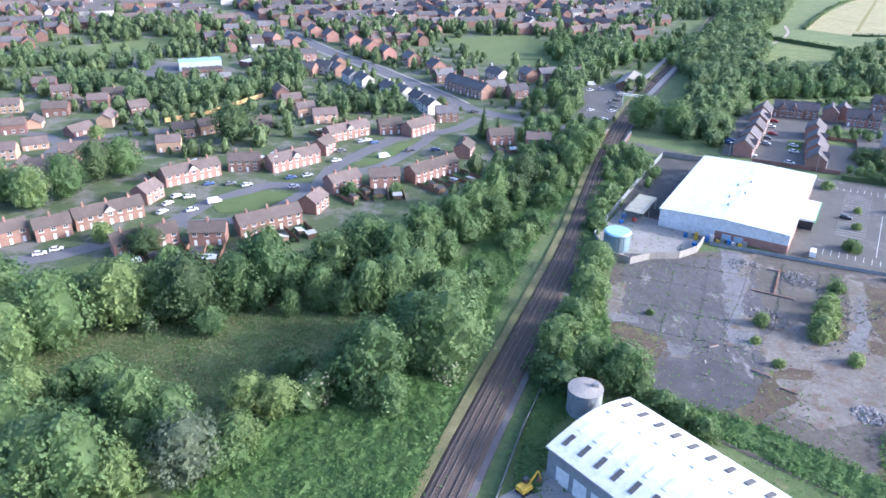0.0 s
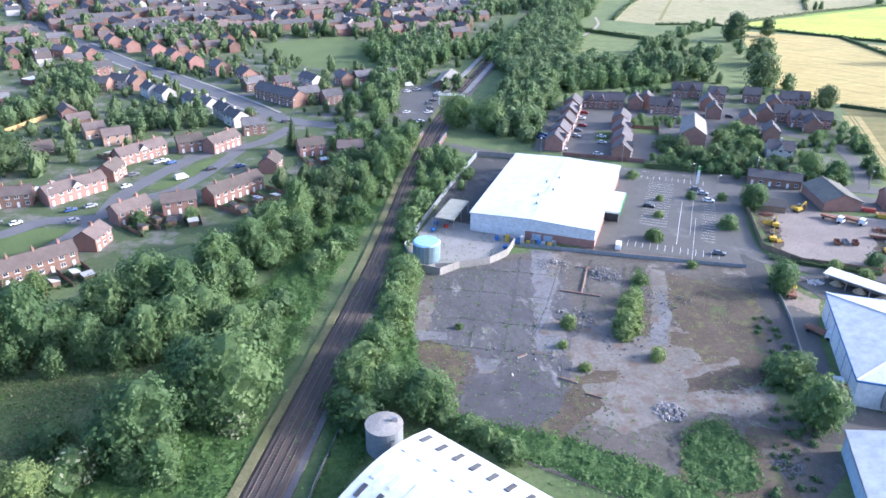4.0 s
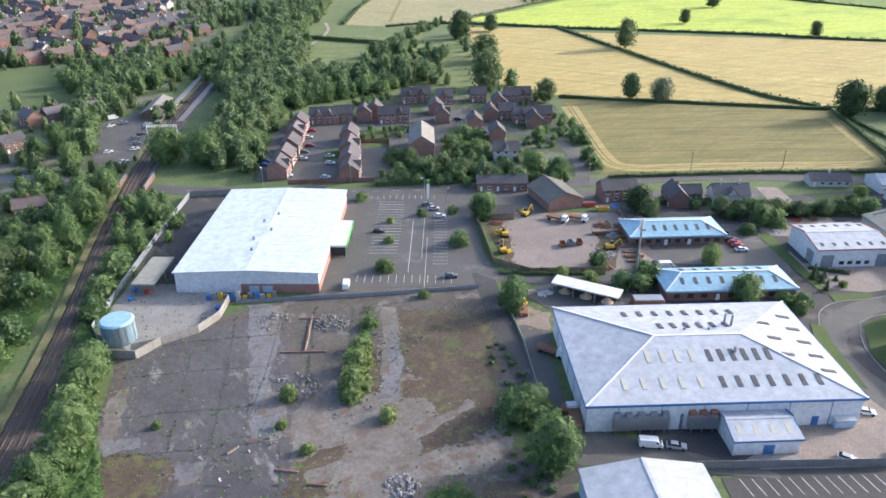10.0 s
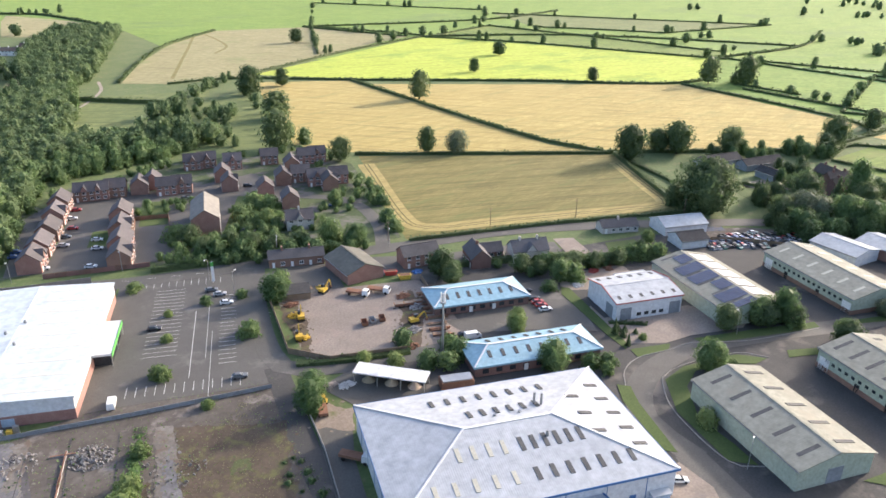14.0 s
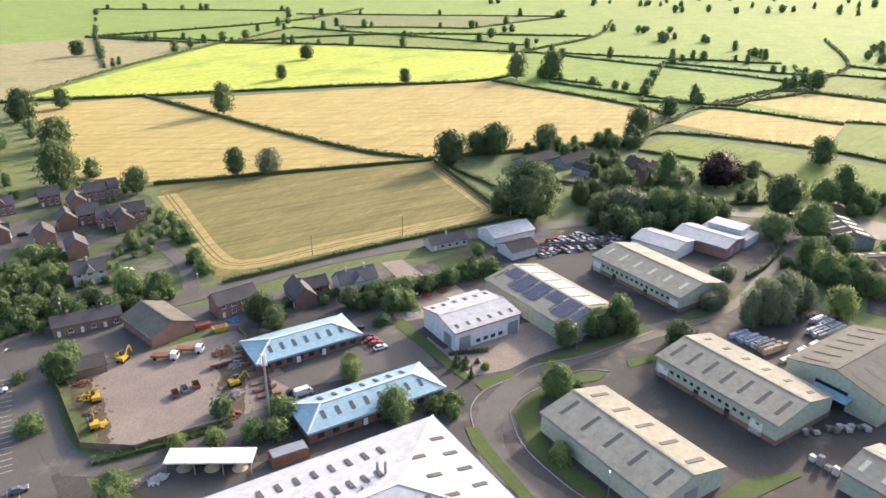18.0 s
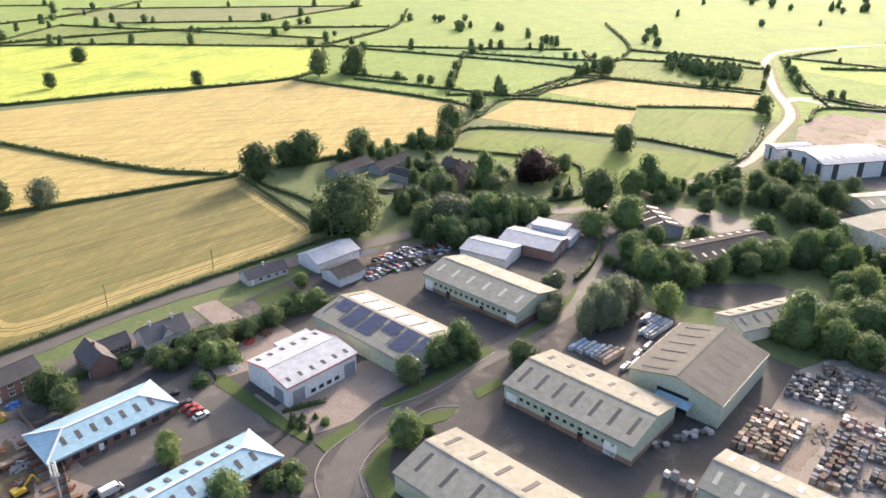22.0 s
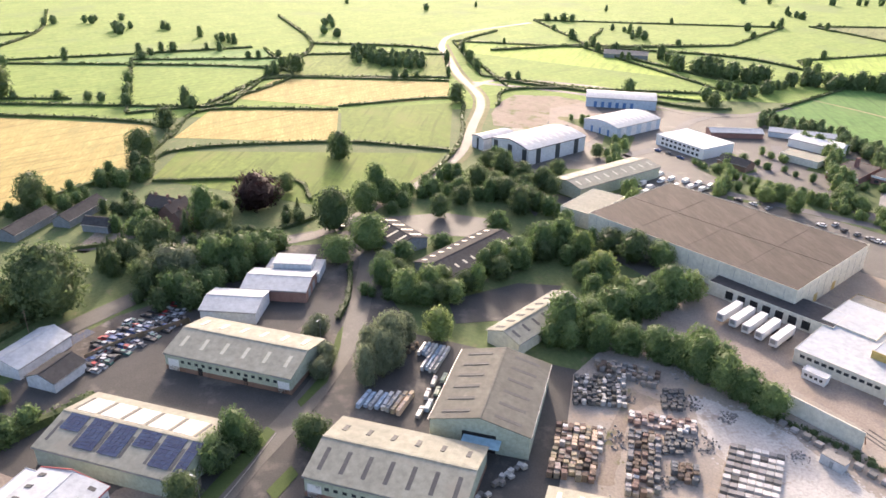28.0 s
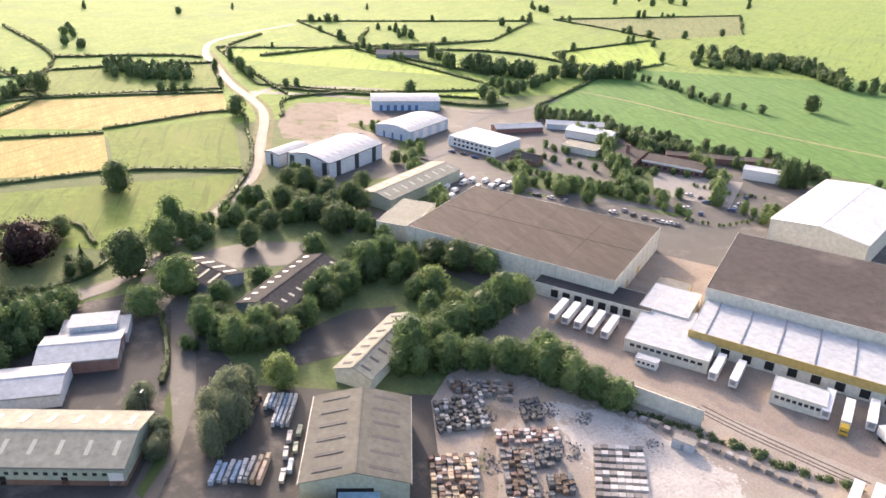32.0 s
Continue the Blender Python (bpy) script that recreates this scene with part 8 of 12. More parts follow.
belt.grove([(-225, 440), (-180, 438), (-150, 430), (-118, 434), (-98, 424), (-108, 404), (-140, 385), (-165, 392), (-225, 408)], 8, rw, (.65, 1.0))
belt.grove([(-118, 512), (-100, 505), (-85, 450), (-100, 438), (-112, 455)], 8.5, rw, (.55, .9))
belt.grove([(-300, 640), (-200, 650), (-180, 620), (-290, 610)], 10, rw, (.6, 1.0))
belt.grove([(-90, 650), (-30, 640), (0, 620), (-40, 600), (-80, 625)], 9, rw, (.6, .95))
belt.grove([(-60, 370), (-20, 375), (-20, 410), (-70, 400)], 8, rw, (.55, .8))
belt.grove([(-330, 480), (-180, 470), (-190, 490), (-320, 505)], 9, rw, (.6, .9))
belt.done("town_woods", M["leaf_wood"], "dense belts of trees round the school", "trees")
belt = Mass("small")
for i in range(3300):
    x, y = (rw.uniform(-330, 130), rw.uniform(265, 620)) if i < 2000 else (rw.uniform(-450, 260), rw.uniform(560, 1150))
    rx = 25 - (y - 381) * .7
    if abs(x - rx) < 11 or inside((x, y), [(-212, 508), (-160, 494), (-128, 500), (-118, 470), (-130, 440), (-172, 444), (-208, 468)]) or x > rail_x(y) - 12 or inside((x, y), [(-2, 590), (60, 610), (100, 541), (76, 486), (33, 505)]) or inside((x, y), [(-278, 528), (-214, 586), (-195, 543), (-254, 502)]) or inside((x, y), [(78, 440), (108, 455), (93, 372), (70, 378)]):
        continue
    if inside((x, y), [(-240, 180), (-100, 200), (-30, 255), (20, 300), (62, 345), (50, 372), (16, 392), (-50, 360), (-110, 300), (-160, 240)]) or inside((x, y), [(-230, 190), (-110, 205), (-80, 232), (-45, 285), (30, 370), (10, 385), (-60, 318), (-105, 275), (-150, 225)]) or y < 235 - (x + 20) * .75:
        continue
    belt.add(x, y, rw.choice((.2, .26, .34, .42, .52, .7)) * rw.uniform(.85, 1.25) * (1 if y < 560 else 1.3), rw)
belt.done("garden_trees", M["leaf_dark"], "garden and street trees among the town houses", "trees")
lane = Mass("near")
lane.grove([(25, 240), (55, 330), (64, 345), (50, 340), (10, 262)], 7, rw, (.4, .7))
lane.grove([(-62, 168), (-20, 188), (6, 214), (24, 245), (14, 250), (-12, 224), (-44, 200), (-72, 186)], 7.5, rw, (.65, 1.0))
lane.grove([(-128, 168), (-90, 178), (-74, 190), (-84, 200), (-120, 190)], 8, rw, (.7, 1.0))
lane.grove([(-100, 120), (-60, 108), (-40, 118), (-60, 130), (-96, 150)], 8, rw, (.7, 1.05))
lane.grove([(-40, 128), (-8, 135), (8, 160), (18, 190), (6, 192), (-8, 162), (-36, 142)], 8.5, rw, (.6, .95))
lane.done("lineside_trees", M["leaf"], "dense green trees on the railway bank", "trees")
court = Mass("near")
court.line([(376, 81), (366, 67), (374, 51)], 4.0, rw, (.32, .46), 2.0)
court.line([(374, 51), (383, 36), (391, 20)], 3.4, rw, (.3, .44), 1.5)
court.line([(391, 20), (400, 0), (385, -8), (366, -8)], 5.0, rw, (.5, .8), 2.5)
court.line([(331, 26), (334, 16), (339, 1), (346, -14), (352, -26)], 4.5, rw, (.5, .75), 2.5)
court.line([(345, 10), (352, -6), (360, -20)], 6, rw, (.5, .75), 3)
court.line([(334, 19), (327, 8), (320, -5), (311, -14), (300, -20), (290, -25)], 4.0, rw, (.45, .62), 2)
court.line([(404, -16), (398, -28)], 5, rw, (.5, .8), 2.5)
court.line([(470, 45), (466, 24), (458, 4), (444, -6), (425, -8)], 5.0, rw, (.55, .9), 4)
court.line([(485, 30), (480, 5), (500, -6), (520, -2)], 6.0, rw, (.55, .85), 4)
court.line([(452, 62), (470, 52), (490, 32)], 6, rw, (.5, .8), 3)
court.line([(461, -106), (452, -135), (438, -150), (418, -170)], 6, rw, (.35, .55), 2)
court.line([(505, -140), (470, -160), (440, -200)], 8, rw, (.3, .5), 3)
court.line([(300, -280), (385, -285)], 8, rw, (.4, .6), 3)
court.grove([(388, 140), (408, 128), (424, 106), (412, 112), (392, 122), (372, 138), (376, 152)], 7, rw, (.6, .95))
court.grove([(470, 235), (500, 205), (530, 190), (505, 180), (470, 200), (455, 225)], 9, rw, (.5, .8))
court.grove([(440, 190), (465, 160), (480, 130), (455, 120), (440, 150)], 10, rw, (.45, .8))
court.line([(262.0, 198.1), (270.8, 198.5), (281.6, 191.7), (289.9, 186.8)], 3.6, rw, (.3, .5), 2.2)
court.line([(242.5, 225.7), (243.4, 216.5), (253.9, 215.7), (259.3, 207.9)], 3.6, rw, (.3, .48), 2.0)
court.done("tree_belt", M["leaf"], "dense belt of green trees between the works", "trees")
far_belt = Mass("small")
far_belt.grove([(835, 35), (800, 0), (760, 5), (800, 60), (850, 70)], 9, rw, (.7, 1.0))
for i in range(30):
    a, r = rw.uniform(.12, 2.3), rw.uniform(800, 1700)
    x, y = 110 + r * math.sin(a), 70 + r * math.cos(a)
    if inside((x, y), [(408, 619), (698, 714), (821, 401), (671, 350), (457, 545)]):
        continue
    for j in range(rw.choice((1, 3, 5, 8))):
        far_belt.add(x + j * rw.uniform(5, 11), y + rw.uniform(-8, 8), rw.uniform(.55, 1.0), rw)
for i in range(140):
    r, a = rw.uniform(1250, 1800), rw.uniform(1.2, 2.4)
    far_belt.add(110 + r * math.sin(a), 70 + r * math.cos(a), rw.uniform(.8, 1.4), rw)
for i in range(120):
    far_belt.add(rw.uniform(-450, 350), rw.uniform(1000, 1600), rw.uniform(.8, 1.3), rw)
far_belt.done("hedgerow_trees", M["leaf_wood"], "scattered hedgerow trees and copses of the far farmland", "trees")

H = hedge
H([(254, 251), (312, 223), (369, 191)], 2.2, 1.7, seed=1)
H([(316, 364), (425, 270)], 2.5, 2.0, seed=2)
H([(369, 194), (425, 267)], 3.0, 2.4, seed=3)
H([(425, 272), (421, 340), (455, 545)], 2.5, 2.2, seed=4, dens=3, size=.7)
H([(425, 272), (519, 192)], 3.0, 2.4, seed=5, dens=3, size=.7)
H([(454, 545), (560, 450), (671, 350), (821, 400)], 2.8, 2.2, seed=6, dens=2.5, size=.8)
H([(333, 624), (383, 613), (457, 545)], 2.8, 2.2, seed=7, dens=2.5, size=.8)
H([(408, 621), (540, 672), (698, 716)], 2.8, 2.2, seed=8, dens=2.5, size=.8)
H([(681, 734), (641, 882)], 3, 2.4, seed=9, dens=2, size=.9)
H([(653, 351), (611, 197), (519, 192)], 2.6, 2, seed=10, dens=2.5, size=.8)
H([(509, 181), (555, 175), (563, 86), (540, 22)], 2.4, 1.8, seed=11, dens=3, size=.7)
H([(582, 182), (644, 169), (639, 82)], 2.4, 1.8, seed=12, dens=2.5, size=.8)
H([(677, 155), (741, 129), (722, -8)], 2.4, 1.8, seed=13, dens=2.5, size=.8)
H([(648, 82), (665, 0), (610, 2), (548, 16), (486, 46)], 2.4, 1.8, seed=14, dens=3, size=.7)
H([(652, 167), (776, 127), (821, 395)], 2.6, 2.0, seed=15, dens=2, size=.9)
H([(673, 307), (652, 167)], 2.6, 2.0, seed=16, dens=2, size=.9)
H([(700, -50), (800, -46), (900, -50), (975, -105)], 2.6, 2.0, seed=17, dens=2, size=.9)
H([(640, -28), (690, -60), (660, -205)], 2.6, 2.0, seed=18, dens=2, size=.9)
H([(602, -209), (684, -344)], 2.6, 2.0, seed=19, dens=2, size=.9)
H([(821, 400), (980, 380), (1150, 420)], 3, 2.4, seed=20, dens=1.6, size=1.1)
H([(776, 127), (900, 100), (1100, 140)], 3, 2.4, seed=21, dens=1.6, size=1.1)
H([(698, 716), (860, 600), (980, 380)], 3, 2.4, seed=22, dens=1.6, size=1.1)
H([(641, 882), (900, 800), (1100, 820)], 3, 2.4, seed=23, dens=1.6, size=1.1)
H([(900, 100), (880, 10), (860, -20)], 3, 2.4, seed=24, dens=1.6, size=1.1)
H([(700, -235), (860, -180), (980, -230)], 3, 2.4, seed=25, dens=1.6, size=1.1)
H([(690, -345), (800, -300), (860, -180)], 3, 2.4, seed=26, dens=1.6, size=1.1)
H([(470, 100), (500, 112), (505, 178)], 2.2, 1.8, seed=27)
H([(373, 196), (400, 215), (420, 258)], 2.2, 1.8, seed=28)
H([(166, 292), (200, 277), (236, 261)], 3, 2.6, seed=29, label="overgrown green roadside hedge")
H([(245, 224), (275, 205), (305, 178), (322, 160)], 4, 3.2, seed=30, label="tall dark green hedge of mixed shrubs")
H([(256.5, 609.1), (267.5, 594.4), (280.7, 577.8), (296.8, 558.8)], 4.0, 3.4, seed=35, dens=4, size=.6, label="overgrown dark hedge across the meadow")
H([(395, 1268), (435, 1229), (448, 1136), (451, 1050)], 4.0, 3.2, seed=36, dens=2, size=1.0)
H([(306, 652), (365, 744), (436, 834), (535, 916)], 3.0, 2.6, seed=37, dens=2, size=1.0)
H([(254, 157), (262, 148)], 1.6, 1.2, seed=31)
H([(168, 204), (178, 197), (196, 187)], 3, 1.4, seed=32, label="straggling shrubs along the yard fence")
for sd, poly, top, dens in (
    (61, [(-60, 72), (-22, 62), (-4, 112), (6, 148), (32, 228), (20, 235), (-12, 190), (-28, 150), (-52, 112)], 2.4, 5.5),
    (62, [(20, 110), (24, 128), (46, 160), (50, 215), (62, 262), (84, 320), (76, 322), (54, 262), (40, 205), (20, 140), (14, 112)], 2.2, 5.5),
    (63, [(54, 144), (74, 134), (100, 109), (130, 88), (124, 80), (95, 97), (66, 124), (48, 137)], 1.9, 5),
    (65, [(122.5, 206.8), (125.0, 205.2), (115.5, 186.5), (105.4, 167.9), (100.0, 169.5), (110.3, 188.1)], 1.5, 4),
    (67, [(92, 112), (106, 110), (112, 122), (108, 134), (98, 130), (93, 122)], 2.2, 5),
    (66, [(2, 196), (14, 236), (40, 280), (62, 328), (70, 322), (50, 268), (32, 228), (14, 190)], 1.5, 4),
):
    bramble_bank(poly, top, dens, sd)
rough = Mass("shrub")
rough.grove([(112, 100), (138, 140), (150, 168), (142, 172), (120, 130), (104, 104)], 3.6, rw, (.3, .75))
rough.done("undergrowth", M["leaf"], "scattered young shrubs along the lane", "undergrowth")
thicket("long_grass", [(-150, 150), (-100, 118), (-60, 128), (-20, 146), (2, 205), (-45, 204), (-120, 184)], 5, .7, .27, M["leaf_straw"], "long seeding meadow grass", "grass", 43)
thicket("long_grass", [(-150, 150), (-100, 118), (-60, 128), (-20, 146), (2, 205), (-45, 204), (-120, 184)], 3, .6, .3, M["leaf_bramble"], "rank green meadow grass and nettles", "grass", 45)
thicket("weeds", [(47, 140), (126, 100), (160, 203), (114, 222), (58, 222)], .7, .35, .2, M["leaf_light"], "scattered weeds on derelict ground", "weeds", 44)

for sd, poly in ((51, [(108, 182), (150, 200), (146, 165), (118, 150), (104, 165)]), (52, [(62, 128), (82, 132), (96, 155), (84, 156), (66, 140)]), (53, [(88, 108), (112, 106), (116, 124), (98, 130)]), (54, [(40, 164), (52, 152), (60, 166), (50, 178)])):
    thicket("weeds", poly, 1.6, .3, .2, M["leaf_straw"], "straw-coloured weeds on derelict ground", "weeds", sd)
# ---- far town ----
rf = random.Random(31)
far_town = []
for j in range(20):
    for i in range(40):
        x, y = -440 + i * 16 + rf.uniform(-3, 3) + (j % 2) * 8, 430 + j * 27 + rf.uniform(-4, 4)
        road_x = 25 - (y - 381) * .7
        if x > rail_x(y) - 48 or abs(x - road_x) < 17 or built(x, y, 8) or (-290 < x < -180 and 490 < y < 600) or (-12 < x < 110 and 470 < y < 620):
            continue
        if inside((x, y), [(-215, 395), (-60, 395), (-60, 430), (-100, 500), (-210, 500)]) or (y < 520 and -330 < x < -85):
            continue
        if rf.random() < (.3 if y < 560 else .1):
            continue
        wl = rf.choice(("brick", "brick_dark", "brick_dark", "brick", "brick_dark", "render"))
        spec = (x, y, rf.choice((-64, 26, -64, 20)) + rf.uniform(-5, 5), rf.choice((9, 12, 15) if y < 600 else (12, 22, 30)), wl)
        if y > 560:
            far_town.append(spec)
            continue
        far_house(*spec[:4], 8, rf.choice((5.0, 5.2)), M[wl], M[rf.choice(("tile_grey", "tile_grey", "tile_brown"))], {"brick": "distant red brick town house with tiled roof", "brick_dark": "distant dark brick town house with slate roof", "render": "distant cream rendered town house with slate roof"}[wl], rf, y < 500)
for wl in ("brick", "brick_dark", "render"):
    bm, br_ = bmesh.new(), bmesh.new()
    for x, y, yaw, w, k in far_town:
        if k != wl:
            continue
        m = pose(x, y, 0, 0, 0, yaw)
        hw, hd, h, rise = w / 2, 4.0, 5.1, 3.0
        lo = [[bm.verts.new(m @ Vector((sx * hw, yy, zz))) for yy, zz in ((-hd, 0), (-hd, h), (0, h + rise), (hd, h), (hd, 0))] for sx in (-1, 1)]
        bm.faces.new(lo[0]); bm.faces.new(lo[1][::-1])
        for i in (0, 3):
            bm.faces.new((lo[0][i], lo[1][i], lo[1][i + 1], lo[0][i + 1]))
        for sd in (-1, 1):
            br_.faces.new([br_.verts.new(m @ Vector(p)) for p in ((-hw - .3, sd * (hd + .3), h - .1), (hw + .3, sd * (hd + .3), h - .1), (hw + .3, 0, h + rise + .1), (-hw - .3, 0, h + rise + .1))])
        for cx in (-hw * .7, hw * .7):
            bmesh.ops.create_cube(br_ if 0 else bm, size=1, matrix=m @ Matrix.Translation((cx, 0, h + rise + .2)) @ Matrix.Diagonal((.7, .8, 2.2, 1)))
    tagged(link("far_houses", bm, M[wl]), "walls and chimneys of the far town", "houses", kind="stuff")
    tagged(link("far_roofs", br_, M["tile_brown" if wl == "brick" else "tile_grey"]), "tiled roofs of the far town", "roofs", kind="stuff")

for x, y in [(288, 861), (315, 878), (353, 912)]:
    dwelling("terraced_houses", "white rendered terrace beyond the wood", x, y, -35, 24, 8, 5.0, 2.6, M["white_paint"], M["tile_brown"], doors=3, chimneys=3, backs=False)
# scattered trees and shrubs on the rough meadow by the wood
mead = Mass("mid")
mead.grove([(246, 434), (280, 420), (318, 500), (316, 560), (290, 545), (262, 480)], 13, rw, (.45, .85))
mead.line([(300, 545), (345, 585), (385, 615)], 9, rw, (.5, .9), 4)
mead.line([(226, 491), (261, 480), (308, 512)], 8, rw, (.4, .7), 4)
mead.line([(310, 400), (330, 470), (365, 560)], 16, rw, (.5, .9), 4)
for x, y, k in ((211, 470, 1.2), (214, 455, 1.1), (223, 453, 1.15), (239, 458, 1.3), (246, 447, 1.35), (257, 449, 1.2), (255, 434, 1.0), (195, 464, 1.2), (271, 516, 1.0), (289, 519, 1.1), (232, 446, 1.1), (204, 460, 1.15)):
    mead.add(x, y, k, rw)
mead.done("meadow_trees", M["leaf_wood"], "scattered trees and shrubs on rough meadow", "trees")
# planting of the works
sheet("works_lawn", [(452, -30), (480, -8), (505, -20), (500, -48), (470, -60)], .12, M["lawn"], "green lawn beside the halls", "lawn")
sheet("works_lawn", [(450, -100), (500, -128), (492, -140), (440, -112)], .12, M["lawn"], "green strip before the offices", "lawn")
sheet("works_lawn", [(520, -60), (560, -78), (604, -62), (600, -78), (556, -96), (516, -74)], .12, M["lawn"], "green strip between the halls", "lawn")
sheet("works_lawn", [(430, -150), (470, -178), (486, -166), (512, -190), (500, -206), (460, -192), (424, -162)], .12, M["lawn"], "green strip round the works offices", "lawn")
sheet("works_lawn", [(390, -8), (430, 6), (450, -8), (430, -26), (396, -24)], .13, M["grass"], "rough grass among the trees", "grass")
sheet("works_lawn", [(496, -107), (458, -115), (437, -118), (419, -136), (396, -151), (399, -158), (430, -149), (468, -137), (499, -120)], .125, M["grass"], "rough grass under the works trees", "lawn")
plants = Mass("mid")
plants.line([(452, -98), (476, -113), (500, -128)], 3.7, rw, (0.38, 0.68), 2)
plants.line([(430, -148), (455, -166), (480, -178), (508, -195)], 3.7, rw, (0.44, 0.81), 3)
plants.line([(470, -40), (490, -58), (520, -68), (556, -86), (600, -72)], 5.0, rw, (0.31, 0.61), 3)
plants.line([(400, -180), (430, -212), (452, -222), (500, -232)], 5.0, rw, (0.44, 0.81), 3)
plants.line([(478, -205), (500, -215), (530, -190)], 4.3, rw, (0.38, 0.68), 3)
plants.line([(415, -30), (435, -42), (458, -52)], 3.7, rw, (0.50, 0.81), 3)
plants.line([(502, -111), (488, -114), (471, -124), (463, -130)], 3.5, rw, (.3, .45), 2)
plants.line([(451, -120), (451, -132), (442, -135), (432, -143), (426, -145)], 3.5, rw, (.42, .62), 2.5)
plants.line([(427, -146), (415, -150), (400, -155), (394, -155)], 3.5, rw, (.34, .48), 2)
plants.line([(427, -191), (409, -200), (398, -212)], 3.0, rw, (.14, .22), 1)
plants.line([(391, -152), (379, -164), (378, -181)], 3.0, rw, (.14, .2), 1)
plants.line([(517, -156), (506, -159), (497, -162)], 4.0, rw, (.3, .42), 2)
plants.line([(384, -190), (374, -185), (383, -201)], 4.0, rw, (.3, .5), 2)
plants.done("works_trees", M["leaf"], "belts of green trees between the works buildings", "trees")
for pts in ([(575, -20), (560, -50), (520, -75), (470, -95), (430, -130), (400, -160)], [(520, -75), (540, -110), (580, -140), (600, -170)], [(470, -95), (490, -150), (530, -175)]):
    ribbon("road", pts, 6.5, .14, M["road_town"], "grey works road", "road")

# ---- details of the large buildings ----
def roof_z(h, rise, hd, y):
    return h + rise * (1 - abs(y) / hd)

def bay_doors(e, side, w, d, spots, wd, z1, material, name="roller_door"):
    for c in spots:
        wall_panels(e, name, material, side, w, d, 1, c - .5, c + .5, wd, 0.05, z1)

# solar panels on the west slope
PANEL = bpy.data.meshes.new("solar_panel")
_b = box(-.68, .68, -.47, .47, 0, .06)
_b.to_mesh(PANEL); _b.free()
PANEL.materials.append(M["solar"])
tilt = math.atan2(2.6, 11.5)
for blk, (cols, courses) in enumerate(((4, 5), (4, 9), (4, 9), (4, 5), (4, 9), (2, 9))):
    for i in range(cols):
        for j in range(courses):
            x = -17.0 + blk * 7.1 + i * 1.43
            y = -.9 - j * 1.0
            share("solar_panel", PANEL, unit_solar, Matrix.Translation((x, y, roof_z(5.8, 2.6, 11.5, y) + .2)) @ Matrix.Rotation(tilt, 4, "X"))
for blk in range(6):
    x = -18.5 + blk * 7.1
    part("rooflight", slab((x - .4, -9.2, 6.46), (x + .4, -9.2, 6.46), (x + .4, -3.0, 7.87), (x - .4, -3.0, 7.87), .12), M["rooflight"], unit_solar)
    part("rooflight", slab((x - .35, 1.4, 8.22), (x + .35, 1.4, 8.22), (x + .35, 8.6, 6.6), (x - .35, 8.6, 6.6), .12), M["rooflight"], unit_solar)
# white sheets stand for solar panels; the sky's reflection is in their colour
for blk in range(5):
    for i in range(2):
        for y0, y1 in ((1.4, 4.9), (5.1, 8.6)):
            x = -16.4 + blk * 7.1 + i * 2.8
            z0, z1 = (roof_z(5.8, 2.6, 11.5, q) + .2 for q in (y0, y1))
            part("translucent_sheet", slab((x - 1.3, y0, z0), (x + 1.3, y0, z0), (x + 1.3, y1, z1), (x - 1.3, y1, z1), .1), M["rooflight_and_reflection"], unit_solar, "solar panel coloured white for its sky reflection")
wall_panels(unit_b, "window", M["glass"], "-y", 38.6, 23, 14, -17, 15, 1.1, 3.1, 4.0)
wall_panels(unit_c, "window", M["glass"], "-y", 41.5, 21.9, 14, -16, 17, 1.1, 3.1, 4.0)
bay_doors(unit_b, "-y", 38.6, 23, (-16.8, 13.5), 3.6, 4.0, M["white_paint"])
bay_doors(unit_b, "-y", 38.6, 23, (-5, 5), 1.6, 2.6, M["black"], "entrance")
bay_doors(unit_c, "-y", 41.5, 21.9, (-18, 18.5), 3.6, 4.0, M["white_paint"])
bay_doors(unit_c, "-y", 41.5, 21.9, (-9, 6), 1.6, 2.6, M["black"], "entrance")
bay_doors(white_unit, "-x", 24, 18.5, (-5,), 4.2, 4.4, M["clad_grey"])
bay_doors(white_unit, "-y", 24, 18.5, (9.5, -8.5), 4.0, 4.4, M["clad_grey"])
wall_panels(white_unit, "window", M["glass"], "-y", 24, 18.5, 4, -5, 6, 1.6, 1.0, 2.2)
tagged(flat_hall("loading_annex", "low white lean-to behind the trade unit", 282.5, 165.5, 12, 9, -27, 4.2, M["clad_white"], M["roof_white"]))
bay_doors(unit_a, "+x", 38, 21.5, (0,), 4.5, 4.2, M["clad_grey"])
# flat black panel painted for the shade inside an open shed end
bay_doors(unit_d, "-x", 33.8, 26.2, (0,), 9, 5.6, M["black"], "open_end")
part("door_canopy", slab((-17.2, -6, 4.6), (-20.6, -6, 4.1), (-20.6, 4, 4.1), (-17.2, 4, 4.6), .15), M["roof_blue"], unit_d, "pale green entrance canopy")
for ob, w, d in ((office_a, 32.3, 14.1), (office_b, 38.6, 13.4)):
    for sd in ("-y", "+y"):
        wall_panels(ob, "window", M["glass"], sd, w, d, 9, -w / 2 + 1, w / 2 - 1, 1.8, .9, 2.3)
    wall_panels(ob, "door", M["white_paint"], "-y", w, d, 2, -8, 8, 1.2, .05, 2.1, .09)
